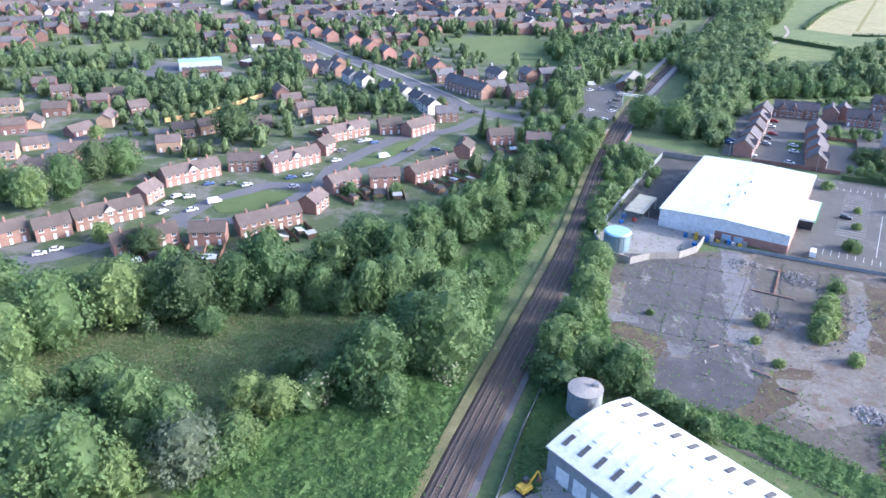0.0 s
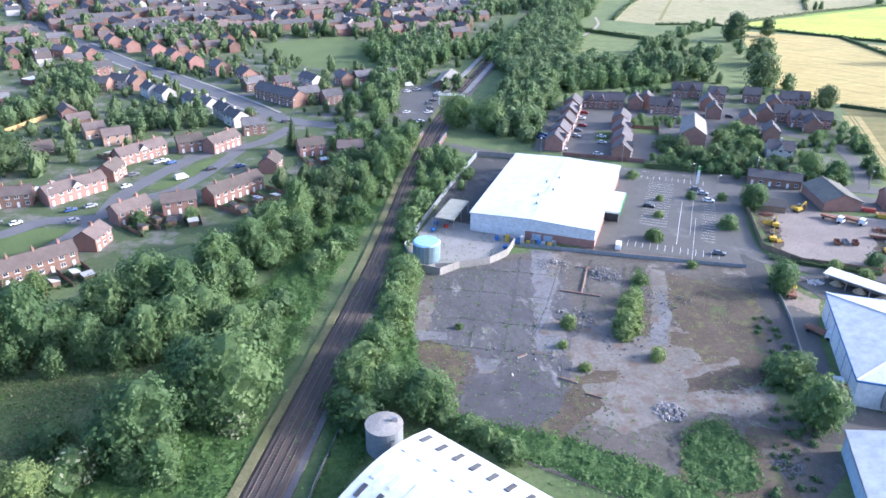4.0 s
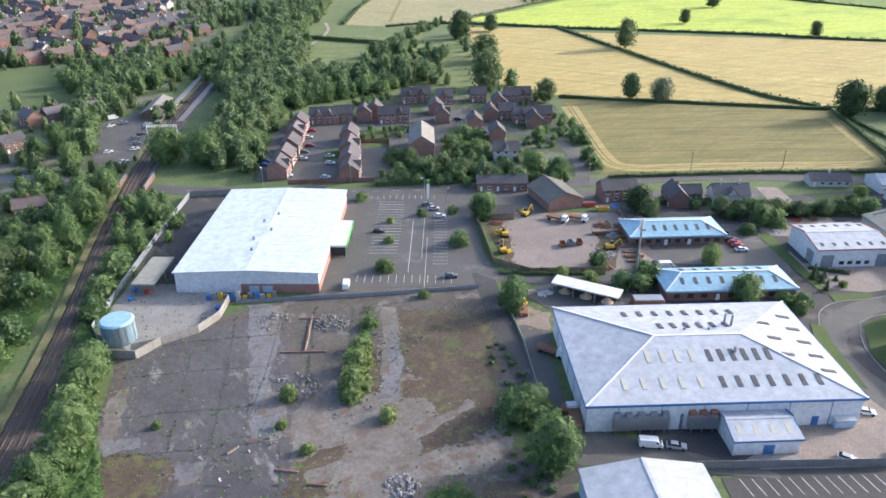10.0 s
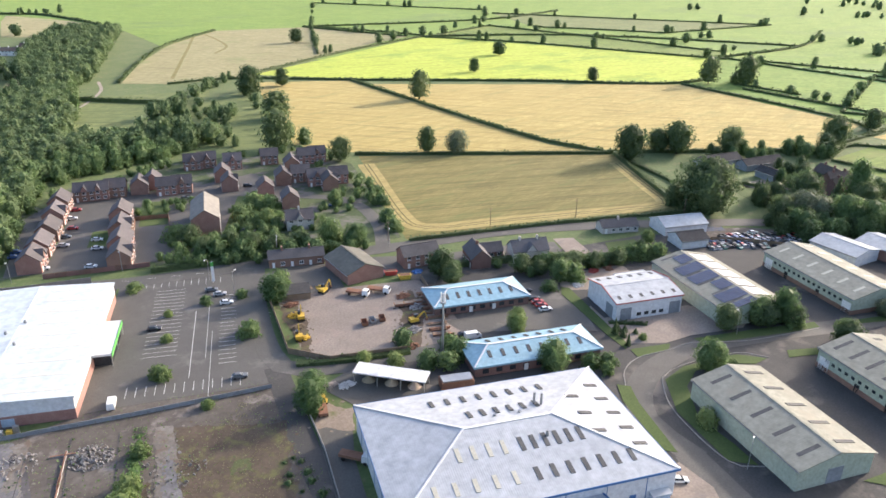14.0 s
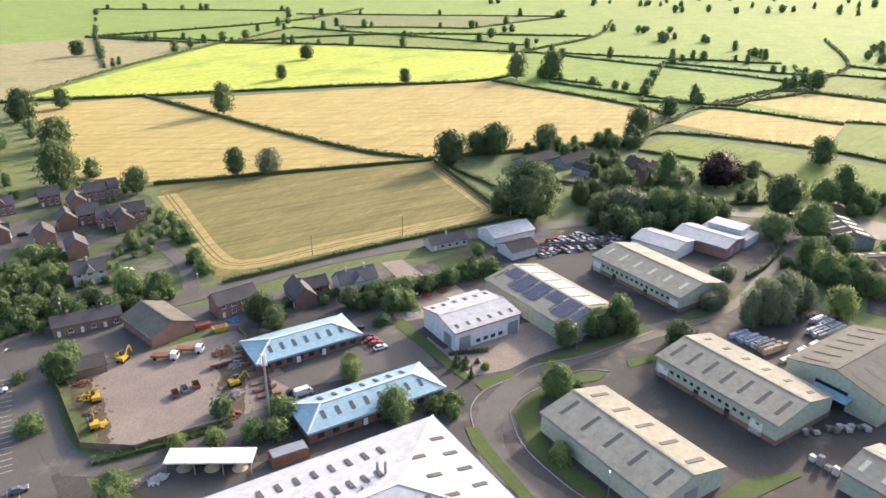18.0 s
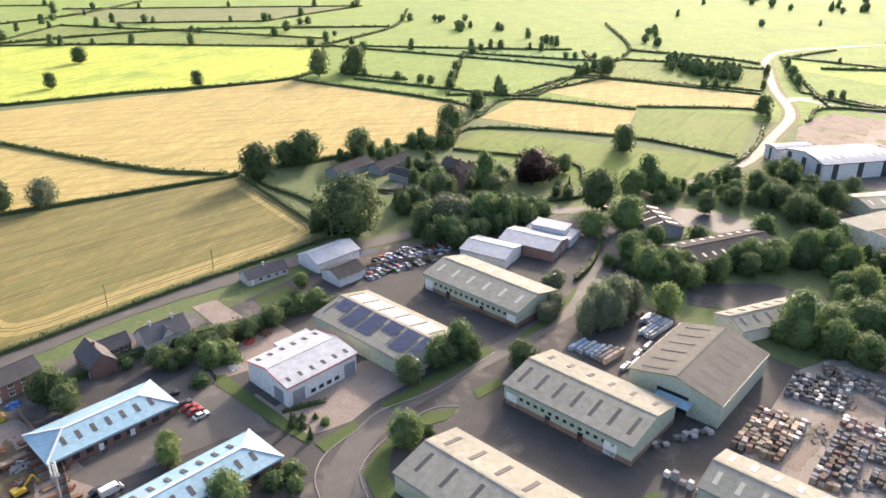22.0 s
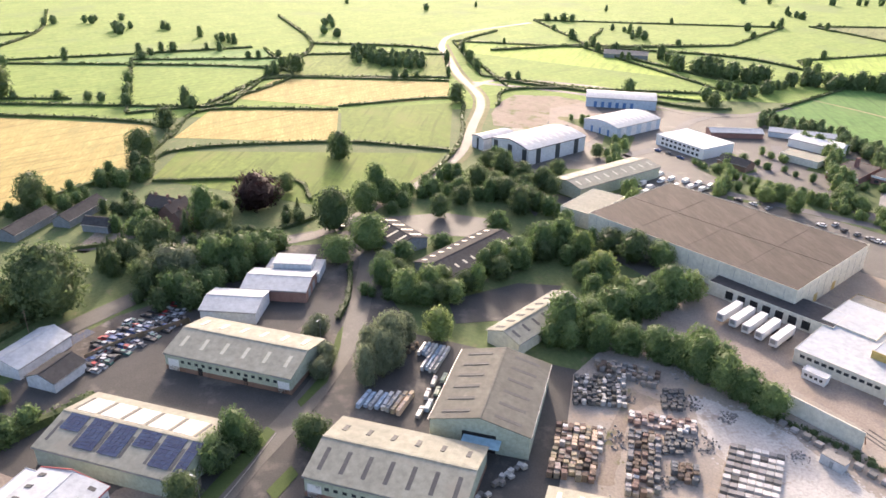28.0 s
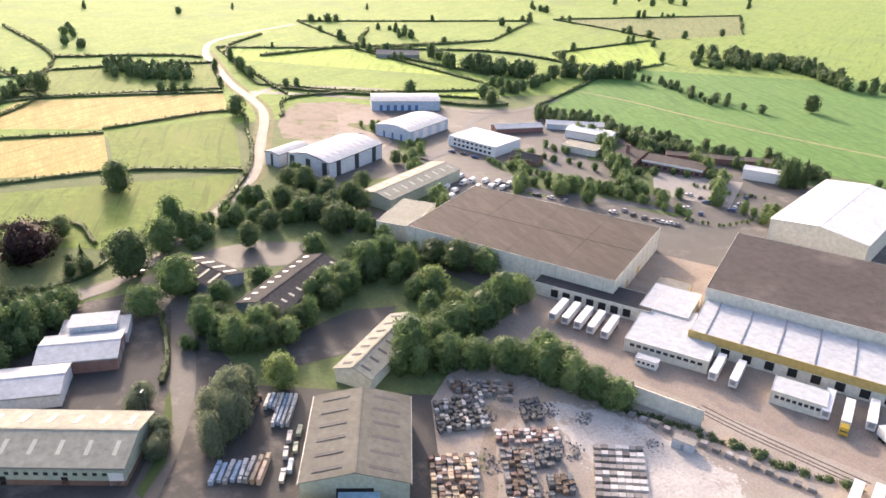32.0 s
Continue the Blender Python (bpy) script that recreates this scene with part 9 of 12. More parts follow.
# store
wall_panels(store, "window", M["glass"], "+y", 66, 43, 8, -26, 8, 3.2, 2.6, 4.2)
part("pale_wall_panel", box(-33.2, -33.06, 2, 21.5, 0, 3.05), M["clad_white"], store)
wall_panels(store, "shutter", M["clad_blue"], "-x", 66, 43, 2, -8, 0, 3.0, .1, 2.3, .12)
e = thing("shop_entrance", 132.3, 248.6, 59.5, "glazed shop entrance with pale canopy and green panel", "entrance")
part("lobby", box(-8.5, 8.5, -3, 2.6, 0, 3.8), M["glass"], e)
part("canopy_roof", box(-10, 10, -3.6, 2.6, 3.8, 4.5), M["roof_white"], e)
part("fascia_sign", box(-10, 10, -3.72, -3.6, 3.3, 4.6), M["green_panel"], e, "bright green fascia panel")
for x in (-9.6, 0, 9.6):
    part("canopy_post", box(x - .12, x + .12, -3.5, -3.26, 0, 3.8), M["metal"], e)
for i, (x, y) in enumerate(((-12, .8), (-5, -.6), (2, .7), (8, -.5), (-20, .4))):
    part("roof_vent", cyl(x, y * 3, 7.8, 8.7, .5, .35, 10), M["metal"], store)
e = thing("service_canopy", 72.5, 252, 59.5, "open loading canopy with pale flat roof", "canopy")
part("canopy_roof", box(-9, 9, -3.5, 3.5, 4.2, 4.5), M["roof_cream"], e)
for x in (-8.5, 0, 8.5):
    for s in (-1, 1):
        part("post", box(x - .1, x + .1, s * 3.3 - .1, s * 3.3 + .1, 0, 4.2), M["metal"], e)
# water tank and its wall
e = thing("water_tank", 58, 224, 0, "large pale blue-grey steel water tank with flat lid", "tank")
part("shell", cyl(0, 0, 0, 6.0, 4.4, 4.4, 28), M["tank"], e)
part("lid", cyl(0, 0, 6.0, 6.5, 4.55, 4.0, 28), M["roof_blue"], e)
for i in range(10):
    a = i * math.pi / 5
    part("rib", box(4.36, 4.5, -.08, .08, 0, 6.0), M["metal"], e).rotation_euler = (0, 0, a)
part("ladder", box(-.25, .25, -4.62, -4.5, .2, 6.4), M["metal"], e)
sheet("service_yard", [(60, 214), (77, 217), (90, 231), (80, 246), (66, 256), (52, 232)], 0.09, M["concrete"], "concrete service yard behind the shop", "yard")

def wall_run(name, pts, height, thick, material, label, category, step=3.0, posts=None):
    """A wall or fence of separate panels along a line."""
    line = [Vector((*p, 0)) for p in pts]
    w = tagged(new(name), label, category)
    for a, b in zip(line, line[1:]):
        n = max(1, round((b - a).length / step))
        yaw = math.degrees(math.atan2((b - a).y, (b - a).x))
        for i in range(n):
            p = a.lerp(b, (i + .5) / n)
            L = (b - a).length / n
            q = part("panel", box(-L / 2 + .03, L / 2 - .03, -thick / 2, thick / 2, .02, height), material, w)
            q.matrix_local = pose(p.x, p.y, 0, 0, 0, yaw)
            if posts:
                q = part("post", box(-.07, .07, -.1, .1, 0, height + .12), posts, w)
                q.matrix_local = pose(a.lerp(b, i / n).x, a.lerp(b, i / n).y, 0, 0, 0, yaw)
    return w
wall_run("concrete_wall", [(53, 217), (60, 212), (67, 215.5), (77, 216.5), (84, 221), (89, 229)], 2.6, .25, M["concrete"], "weathered concrete panel wall round the service yard", "wall", 2.4)
wall_run("timber_fence", [(53, 217), (52, 232), (62, 252), (80, 286), (98, 318)], 2.2, .12, M["clad_grey"], "dark grey steel panel fence behind the shop", "fence", 3.0)
wall_run("palisade_fence", [(98, 318), (147, 297)], 2.4, .06, M["metal"], "tall galvanised steel palisade fence", "fence", 3.0, M["metal"])
wall_run("timber_fence", [(184, 243), (170, 211), (176, 199), (196, 188)], 2.0, .12, M["timber"], "grey timber fence round the plant yard", "fence", 3.0, M["timber"])
wall_run("timber_fence", [(233, 222), (219, 196), (203, 178)], 2.0, .12, M["timber"], "weathered fence beside the offices", "fence", 3.0)
wall_run("palisade_fence", [(152, 112), (192, 90)], 2.2, .06, M["metal"], "tall galvanised steel palisade fence", "fence", 3.0, M["metal"])
wall_run("lineside_fence", [(10, 106), (18, 130), (30, 160)], 1.4, .06, M["metal"], "thin grey lineside fence", "fence", 3.0, M["metal"])
wall_run("brick_wall", [(136, 312), (168, 297)], 1.8, .25, M["brick_dark"], "red brick garden wall beside the road", "wall", 4.0)
wall_run("garden_fence", [(183, 312), (196, 340), (184, 346), (171, 318)], 1.8, .1, M["fence"], "red-brown timber garden fence panels", "fence", 2.4)
wall_run("timber_fence", [(-140, 360), (-121, 377), (-101, 414)], 2.2, .12, M["fence_new"], "new orange timber fence along the playing field path", "fence", 3.0)
wall_run("timber_fence", [(343, 168), (352, 158), (362, 140), (352, 136)], 2.0, .12, M["timber"], "grey fence round the scrap cars", "fence", 3.0)

# silo beside the near shed
e = thing("silo", 33, 138, 0, "round grey steel silo with conical lid", "silo")
part("shell", cyl(0, 0, 0, 6.4, 4.0, 4.0, 28), M["clad_grey"], e)
part("lid", cyl(0, 0, 6.4, 6.9, 4.1, 1.2, 28), M["concrete"], e)
part("lid_vent", box(1.6, 2.8, -.4, .5, 6.6, 7.6), M["metal"], e)
sheet("shed_yard", [(6, 106), (22, 118), (40, 92), (24, 78)], 0.08, M["concrete"], "concrete yard beside the shed", "yard")
wall_panels(near_shed, "roller_door", M["clad_white"], "-y", 50, 25.6, 5, -23, 0, 3.4, .1, 4.2)
digger(17, 112, 40)

# factory extras
u27 = (math.cos(radians(-27.5)), math.sin(radians(-27.5)))
annex = gable_hall("loading_annex", "white lean-to loading annex with blue trim", 173.4, 111.2, 14.5, 11, -27, 4.2, 1.2, M["clad_white"], M["roof_pale"], lights=[(4, .2, .7, -1)], light_mat="rooflight_pale", trim=M["trim_blue"])
wall_panels(annex, "door", M["trim_blue"], "-y", 14.5, 11, 1, -2, 3, 2.4, .05, 2.6)
def duct_unit(x, y, w, top, label):
    e = thing("extraction_unit", x, y, -27.5, label, "extraction unit")
    part("casing", box(-w / 2, w / 2, -1.8, 1.8, 1.2, 4.6), M["metal"], e)
    for i in range(int(w / 2.6) + 1):
        xx = -w / 2 + .8 + i * (w - 1.6) / max(1, int(w / 2.6))
        part("leg", box(xx - .12, xx + .12, -1.5, -1.26, 0, 1.2), M["metal"], e)
        part("hopper", lathe_x([(-.8, 1.2), (.8, 1.2), (.2, .4), (-.2, .4)], .7, 1.2, .8), M["metal"], e).location = (xx, .2, 0)
        part("filter_head", box(xx - .7, xx + .7, -1.3, 1.5, 4.6, 5.5), top, e)
    d = part("duct", cyl(-w / 2 - 1.2, 0, .3, 4.4, .45, .45, 12), M["metal"], e)
    return e
duct_unit(153, 126.2, 12.5, M["metal"], "long galvanised dust extraction unit with ducts")
duct_unit(165.2, 119.6, 6.5, M["rust"], "galvanised extraction unit with rusty top")
for x, y, hh in ((9, 6, 3.2), (10.5, 5.2, 3.2), (4, 3, 1.2), (-2, 3.4, 1.0), (7, -6, 1.4)):
    part("flue" if hh > 2 else "roof_vent", cyl(x, y, 8.5, 10.5 + hh, .35 if hh > 2 else .6, .3, 10), M["metal"], factory)
wall_panels(factory, "door", M["trim_blue"], "-y", 62.4, 41.5, 2, 18, 30, 1.6, .05, 2.6)
wall_panels(factory, "downpipe", M["trim_blue"], "-x", 62.4, 41.5, 5, -18, 18, .18, .2, 7.2)
wall_panels(factory, "downpipe", M["trim_blue"], "-y", 62.4, 41.5, 6, -29, 29, .18, .2, 7.2)
lean = thing("lean_to", 194, 104.5, -27.5, "small pale blue lean-to with metal roof", "shed")
part("wall", box(-2.2, 2.2, -1.6, 1.6, 0, 2.4), M["clad_blue"], lean)
part("roof", slab((-2.4, -1.9, 2.4), (2.4, -1.9, 2.4), (2.4, 1.6, 3.1), (-2.4, 1.6, 3.1), .12), M["roof_pale"], lean)
sheet("parking_strip", [(157, 106), (192, 88), (178, 62), (143, 80)], .08, M["asphalt_dark"], "dark parking strip with white bays", "car park")
sheet("concrete_apron", [(181, 108), (200, 100), (192, 90), (160, 107)], .09, M["concrete"], "pale concrete apron behind the factory", "yard")

# canopy, container and mast by the plant yard
e = thing("open_shelter", 181.5, 178.5, -57.6, "long open shelter with white flat roof", "shelter")
part("shelter_roof", box(-10.2, 10.2, -2.8, 2.8, 3.4, 3.75), M["roof_white"], e)
for x in (-9.8, -3.3, 3.3, 9.8):
    for s in (-1, 1):
        part("post", box(x - .12, x + .12, s * 2.5 - .12, s * 2.5 + .12, 0, 3.4), M["concrete"], e)
part("back_wall", box(-10, 10, 2.3, 2.5, 0, 3.4), M["concrete"], e)
for x in (-6.5, 0, 6.5):
    tagged(link("gravel_pile", cyl(181.5 + x * .535, 178.5 - x * .845, .05, 1.5, 2.0, .3, 12), M["stone_buff"]), "heap of buff aggregate under the shelter", "heap")
e = thing("shipping_container", 193.5, 165.5, -30, "rusty red open-topped steel container", "container")
part("container_body", box(-4.5, 4.5, -2, 2, .05, 2.6), M["rust"], e)
part("load", box(-4.2, 4.2, -1.7, 1.7, 2.6, 2.9), M["metal"], e)
e = thing("phone_mast", 200.5, 178, 0, "tall grey telecom mast with antenna drums", "mast")
part("pole", cyl(0, 0, 0, 21, .38, .28, 14), M["metal"], e)
for i in range(3):
    a = i * 2.1
    part("antenna", box(.45, .75, -.18, .18, 18.6, 21.4), M["white_paint"], e).rotation_euler = (0, 0, a)
part("head_frame", cyl(0, 0, 18.2, 18.5, .9, .9, 12), M["metal"], e)
part("cabinet", box(1.2, 2.6, -.6, .6, 0, 1.7), M["metal"], e)

def street_lamp(x, y, yaw, h=8.0):
    if "lamp" not in CARS:
        e = thing("street_lamp", x, y, yaw, "tall grey steel street lamp", "street lamp", "street lamps")
        part("lamp_post", cyl(0, 0, 0, h, .11, .07, 8), M["metal"], e)
        part("lamp_arm", box(0, 1.3, -.05, .05, h - .1, h), M["metal"], e)
        part("lamp_head", box(1.0, 1.8, -.16, .16, h - .02, h + .14), M["white_paint"], e)
        CARS["lamp"] = e
        return e
    return copy_thing(CARS["lamp"], pose(x, y, 0, 0, 0, yaw))
for x, y, a in ((178, 272, 200), (179, 257, 20), (208, 275, 240), (127, 316, 240), (159, 300, 240), (277, 125.5, 60), (206, 272, 240), (218, 95, 20), (244, 252, 240), (88, 366, 200), (52, 372, 200), (20, 398, 300), (-70, 288, 30), (-12, 352, 30), (345, 97, 150)):
    street_lamp(x, y, a)
def pole(x, y):
    e = thing("telegraph_pole", x, y, -30, "wooden telegraph pole beside the field", "pole", "telegraph poles")
    part("pole_shaft", cyl(0, 0, 0, 8.5, .16, .11, 8), M["timber"], e)
    part("crossarm", box(-.8, .8, -.06, .06, 7.6, 7.75), M["timber"], e)
for x, y in ((326, 222), (290, 240), (248, 257), (362, 190)):
    pole(x, y)
e = thing("totem_sign", 178.5, 270, -30, "tall white shop totem sign", "sign")
part("sign_post", box(-.5, .5, -.12, .12, 0, 7.5), M["white_paint"], e)
part("sign_panel", box(-.52, .52, -.14, .14, 5.8, 7.4), M["green_panel"], e)

# car park bays and road lines
def lines(name, items, z, label):
    """Painted marks: (x, y, length, width, yaw)."""
    bm = bmesh.new()
    for x, y, L, w, yaw in items:
        m = pose(x, y, z, 0, 0, yaw)
        v = [bm.verts.new(m @ Vector(p)) for p in ((-L / 2, -w / 2, 0), (L / 2, -w / 2, 0), (L / 2, w / 2, 0), (-L / 2, w / 2, 0))]
        bm.faces.new(v)
    return tagged(link(name, bm, M["line"]), label, "road marking", kind="structure")
cu, su = math.cos(radians(59.5)), math.sin(radians(59.5))
def bays(x0, y0, n, along, depth_yaw, L=4.8, gap=2.45):
    a, d = radians(along), radians(depth_yaw)
    return [(x0 + math.cos(a) * gap * i + math.cos(d) * L / 2, y0 + math.sin(a) * gap * i + math.sin(d) * L / 2, L, .14, depth_yaw) for i in range(n)]
lines("bay_lines", bays(126, 221, 13, -30.5, 59.5) + bays(142, 235, 19, 59.5, -30.5) + bays(142, 235, 19, 59.5, 149.5) + bays(152.5, 220, 19, 59.5, -30.5) + bays(166, 222, 9, 59.5, -30.5) + bays(161, 284, 11, -30.5, 239.5)
      + [(153, 236, 40, .16, 59.5), (150.5, 221, 40, .12, 59.5), (160, 240, 34, .12, 59.5)], .105, "white painted parking bay lines")
lines("bay_lines", bays(160, 104, 13, -27.5, -105, 5.0, 2.6), .1, "white painted parking bay lines")
lines("road_lines", [(99 + i * 7.2, 325 - i * 5.2 + (i > 3) * (i - 3) * 1.4, 3, .14, -33) for i in range(12)], .16, "white broken centre line")

# ---- roads' green verges ----
def verge(pts, label="mown grass verge with kerb"):
    sheet("verge", pts, .2, M["lawn"], label, "verge")
verge([(310, 196), (322, 190), (312, 178), (300, 186)], "small green lawn beside the cottages")
verge([(-88, 258), (-70, 271), (-58, 268), (-68, 252), (-82, 248)], "oval green in the crescent")
verge([(-40, 302), (-22, 330), (-12, 336), (-22, 314), (-32, 301)], "oval green in the crescent")
verge([(-200, 176), (-140, 190), (-112, 208), (-104, 192), (-125, 172), (-190, 160)], "mown green with play area")
sheet("estate_court", [(350, 35), (350, 52), (366, 52), (376, 24), (372, 8), (358, 18)], .07, M["asphalt_dark"], "dark asphalt court among trees", "yard")
sheet("house_yard", [(256.4, 231.7), (273.7, 224.3), (295.9, 210.7), (290.8, 203.3), (268.6, 207.4), (249.1, 214.8), (246.5, 221.7)], .1, M["asphalt"], "grey gravel and asphalt yard of the roadside houses", "yard")
sheet("house_yard", [(231.2, 249.4), (244.5, 239.9), (253.5, 234.5), (245.6, 224.0), (233.7, 215.2), (227.7, 231.0), (220.9, 237.8)], .095, M["asphalt"], "grey asphalt yard beside the brick house", "yard")
sheet("scrap_yard", [(343, 184), (356, 175), (369, 165), (379, 150), (370, 140), (352, 156), (338, 168), (333, 176)], .07, M["brownfield"], "oily brown and grey ground of the scrap yard", "yard")
sheet("tarpaulin", [(356.2, 178.0), (362.2, 172.6), (359.4, 168.8), (352.2, 174.2)], .12, M["blue_faded"], "faded blue sheet spread on the ground", "tarpaulin", "")
sheet("workshop_lot", [(428, 62), (446, 66), (448, 40), (436, 16), (420, 34)], .07, M["asphalt"], "asphalt lot beside dark workshops", "yard")
sheet("estate_gardens", [(124, 322), (148, 382), (178, 408), (240, 416), (302, 390), (304, 352), (276, 296), (254, 256), (200, 274)], .045, M["town_ground"], "gardens and hedges round the new houses", "gardens")
sheet("estate_streets", [(126, 322), (150, 378), (178, 402), (214, 372), (256, 372), (258, 345), (250, 322), (222, 320), (200, 300), (172, 300)], .07, M["asphalt"], "asphalt streets of the new houses", "road")
for pts in ([(158, 330), (166, 345), (172, 342), (164, 327)], [(182, 338), (196, 366), (206, 360), (192, 333)], [(205, 310), (232, 345), (245, 335), (222, 308)], [(140, 330), (162, 372), (166, 370), (144, 328)]):
    sheet("garden", pts, .11, M["lawn"], "green gardens between new houses", "garden")

# ---- depot extras ----
e = flat_hall("loading_annex", "loading dock annex with dark flat roof", 345, -61, 44, 13, -146.4, 5.2, M["clad_cream"], M["roof_dark"])
wall_panels(e, "dock_door", M["black"], "-y", 44, 13, 7, -16, 16, 2.8, .9, 3.9)
e = flat_hall("loading_annex", "low cream dock building with white roof", 311, -68.5, 27, 30, -146, 4.8, M["clad_cream"], M["roof_pale"])
wall_panels(e, "window", M["glass"], "-y", 27, 30, 11, -12, 12, 1.5, 2.6, 3.6)
e = flat_hall("loading_annex", "loading dock range with ochre band and grey roof", 270.5, -106.5, 100, 26, -148, 6.8, M["clad_cream"], M["roof_pale"])
part("ochre_band", box(-50.2, 50.2, -13.3, -13.1, 4.3, 7.4), M["clad_yellow"], e, "ochre yellow fascia band")
wall_panels(e, "dock_door", M["black"], "-y", 100, 26, 14, -48, 48, 2.8, .9, 3.9)
for i in range(9):
    part("roof_rib", box(-45 + i * 11, -44.7 + i * 11, -13, 13, 6.8, 7.1), M["clad_grey"], e)
e = flat_hall("dock_office", "small cream dock office with strip windows", 268.5, -77.5, 15, 9, -148, 4.6, M["clad_cream"], M["roof_pale"], category="office")
wall_panels(e, "window", M["glass"], "-y", 15, 9, 8, -6.5, 6.5, 1.1, 2.3, 3.3)
e = flat_hall("dock_office", "small white cabin with windows", 303.5, -49.5, 7, 3.2, -148, 2.9, M["white_paint"], M["roof_pale"], category="cabin")
wall_panels(e, "window", M["glass"], "-y", 7, 3.2, 4, -3, 3, .9, 1.1, 1.9)
part("roof_ridge", box(-44.8, 44.8, -.35, .35, 10.48, 10.56), M["roof_brown"], depot)
for i in range(3):
    part("roof_seam", box(-22.5 + i * 22.5, -22.2 + i * 22.5, -29.8, 29.8, 10.48, 10.54), M["roof_brown"], depot)
flat_hall("loading_annex", "low annex with white flat roof between the warehouses", 327, -81, 17, 21, -148, 5.3, M["clad_cream"], M["roof_pale"])
wall_panels(depot, "wall_joint", M["clad_grey"], "-y", 90, 60, 14, -44, 44, .1, .1, 9.6, .03)
wall_panels(depot, "wall_joint", M["clad_grey"], "+x", 90, 60, 9, -29, 29, .1, .1, 9.6, .03)
wall_panels(depot, "door", M["clad_yellow"], "+x", 90, 60, 2, -20, 10, 3, .1, 3.4)
e = flat_hall("plant_room", "small ochre plant room with tanks", 337, -92, 12, 9, -146, 4.5, M["clad_yellow"], M["roof_grey"])
e = thing("screen_wall", 284, -36, -151, "tall cream panel screen with steel frame behind", "wall")
part("panel_face", box(-13, 13, -.2, .2, 0, 5.6), M["clad_cream"], e)
for i in range(6):
    x = -12.8 + i * 5.1
    part("frame_post", box(x - .12, x + .12, .25, .5, 0, 5.6), M["rust"], e)
    part("frame_brace", slab((x - .1, .3, 5.4), (x + .1, .3, 5.4), (x + .1, 3.4, 0), (x - .1, 3.4, 0), .2), M["rust"], e)
wall_panels(hall_wing, "dark_band", M["clad_black"], "-x", 24, 10, 1, -3, 3, 1.6, .1, 6.8, .15)
wall_panels(hall_wing, "dark_band", M["clad_black"], "-y", 24, 10, 2, -9, 9, 2.0, .1, 6.8, .15)
wall_panels(hall_b, "cladding_band", M["clad_white"], "-y", 41, 27, 4, -19, 19, 5.0, .1, 6.2, .1)
wall_panels(hall_a, "dark_band", M["clad_black"], "-y", 46, 29, 3, -23, 23, 3.4, .1, 8.3, .15)
wall_panels(hall_a, "dark_band", M["clad_black"], "-x", 46, 29, 3, -17, 17, 3.2, .1, 8.3, .15)
wall_panels(hall_b, "dark_band", M["trim_blue"], "-x", 41, 27, 3, -10, 10, 1.6, .1, 4)
wall_panels(hall_c, "dark_band", M["trim_blue"], "-y", 48, 24, 6, -20, 10, 2.2, .1, 4)
wall_panels(office_w, "window", M["glass"], "-y", 35, 26, 9, -14, 15, 1.9, 1.2, 2.6)
wall_panels(office_w, "window", M["glass"], "-y", 35, 26, 9, -14, 15, 1.9, 4.0, 5.2)
part("upper_floor", box(-7, 7, -4, 4, 3.6, 6.2), M["clad_white"], shed_w3)
part("upper_roof", box(-7.4, 7.4, -4.4, 4.4, 6.2, 6.5), M["roof_pale"], shed_w3)
wall_panels(shed_w2, "roller_door", M["clad_grey"], "+x", 23, 16, 2, -6, 6, 3.2, .1, 3.4)
for x, y, w, d, yw, h, wl, rf_, lab in ((500, -173, 22, 13, -150, 4, "clad_cream", "roof_cream", "cream workshop with pale roof"), (420, -236, 20, 9, -145, 5.6, "white_paint", "roof_pale", "white two-storey office with pale roof")):
    flat_hall("works_building", lab, x, y, w, d, yw, h, M[wl], M[rf_])
gable_hall("works_building", "low brick range with pale sheet roof", 553, -160, 32, 11, -102, 3.6, 1.4, M["brick_dark"], M["roof_pale"])
gable_hall("works_building", "long low unit with pale blue-grey roof", 544, -200, 38, 11, -122, 3.6, 1.3, M["clad_blue"], M["roof_pale"])
gable_hall("works_building", "white unit with shallow pale roof", 521, -196, 30, 15, -148, 5.0, 1.2, M["white_paint"], M["roof_white"])
gable_hall("works_building", "brick house with dark pitched roof in the works", 495, -129, 17, 9, -150, 3.6, 2.2, M["brick"], M["roof_dark"])
e = flat_hall("works_office", "low dark-roofed office range with white fascias", 453, -203, 34, 16, -148, 4.2, M["brick_dark"], M["roof_black"], category="office")
part("white_fascia", box(-17.2, 17.2, -8.25, -8.13, 3.4, 4.5), M["white_paint"], e)
wall_panels(e, "window", M["glass"], "-y", 34, 16, 9, -16, 16, 2.2, 1.0, 2.4)
e = flat_hall("works_office", "low dark-roofed office wing with white fascias", 474, -185, 16, 30, -148, 4.0, M["brick_dark"], M["roof_black"], category="office")
part("brick_stack", box(-2, 0, 4, 6, 3.9, 9), M["brick_dark"], e)
part("white_fascia", box(-8.2, 8.2, -15.25, -15.13, 3.2, 4.3), M["white_paint"], e)
e = flat_hall("works_office", "long low dark-roofed range", 452, -236, 60, 9, -128, 3.6, M["brick_dark"], M["roof_black"], category="office")
sheet("works_car_park", [(395, -185), (430, -160), (452, -190), (420, -222)], .1, M["concrete"], "pale works car park", "car park")

for o in (0, 1.6, 3.6):
    ribbon("drain_channel", [(280, -46.5 - o), (266, -50.5 - o), (250, -56.5 - o), (236, -62 - o)], .5, .1, M["asphalt_dark"], "dark steel channel set in the yard", "drain")
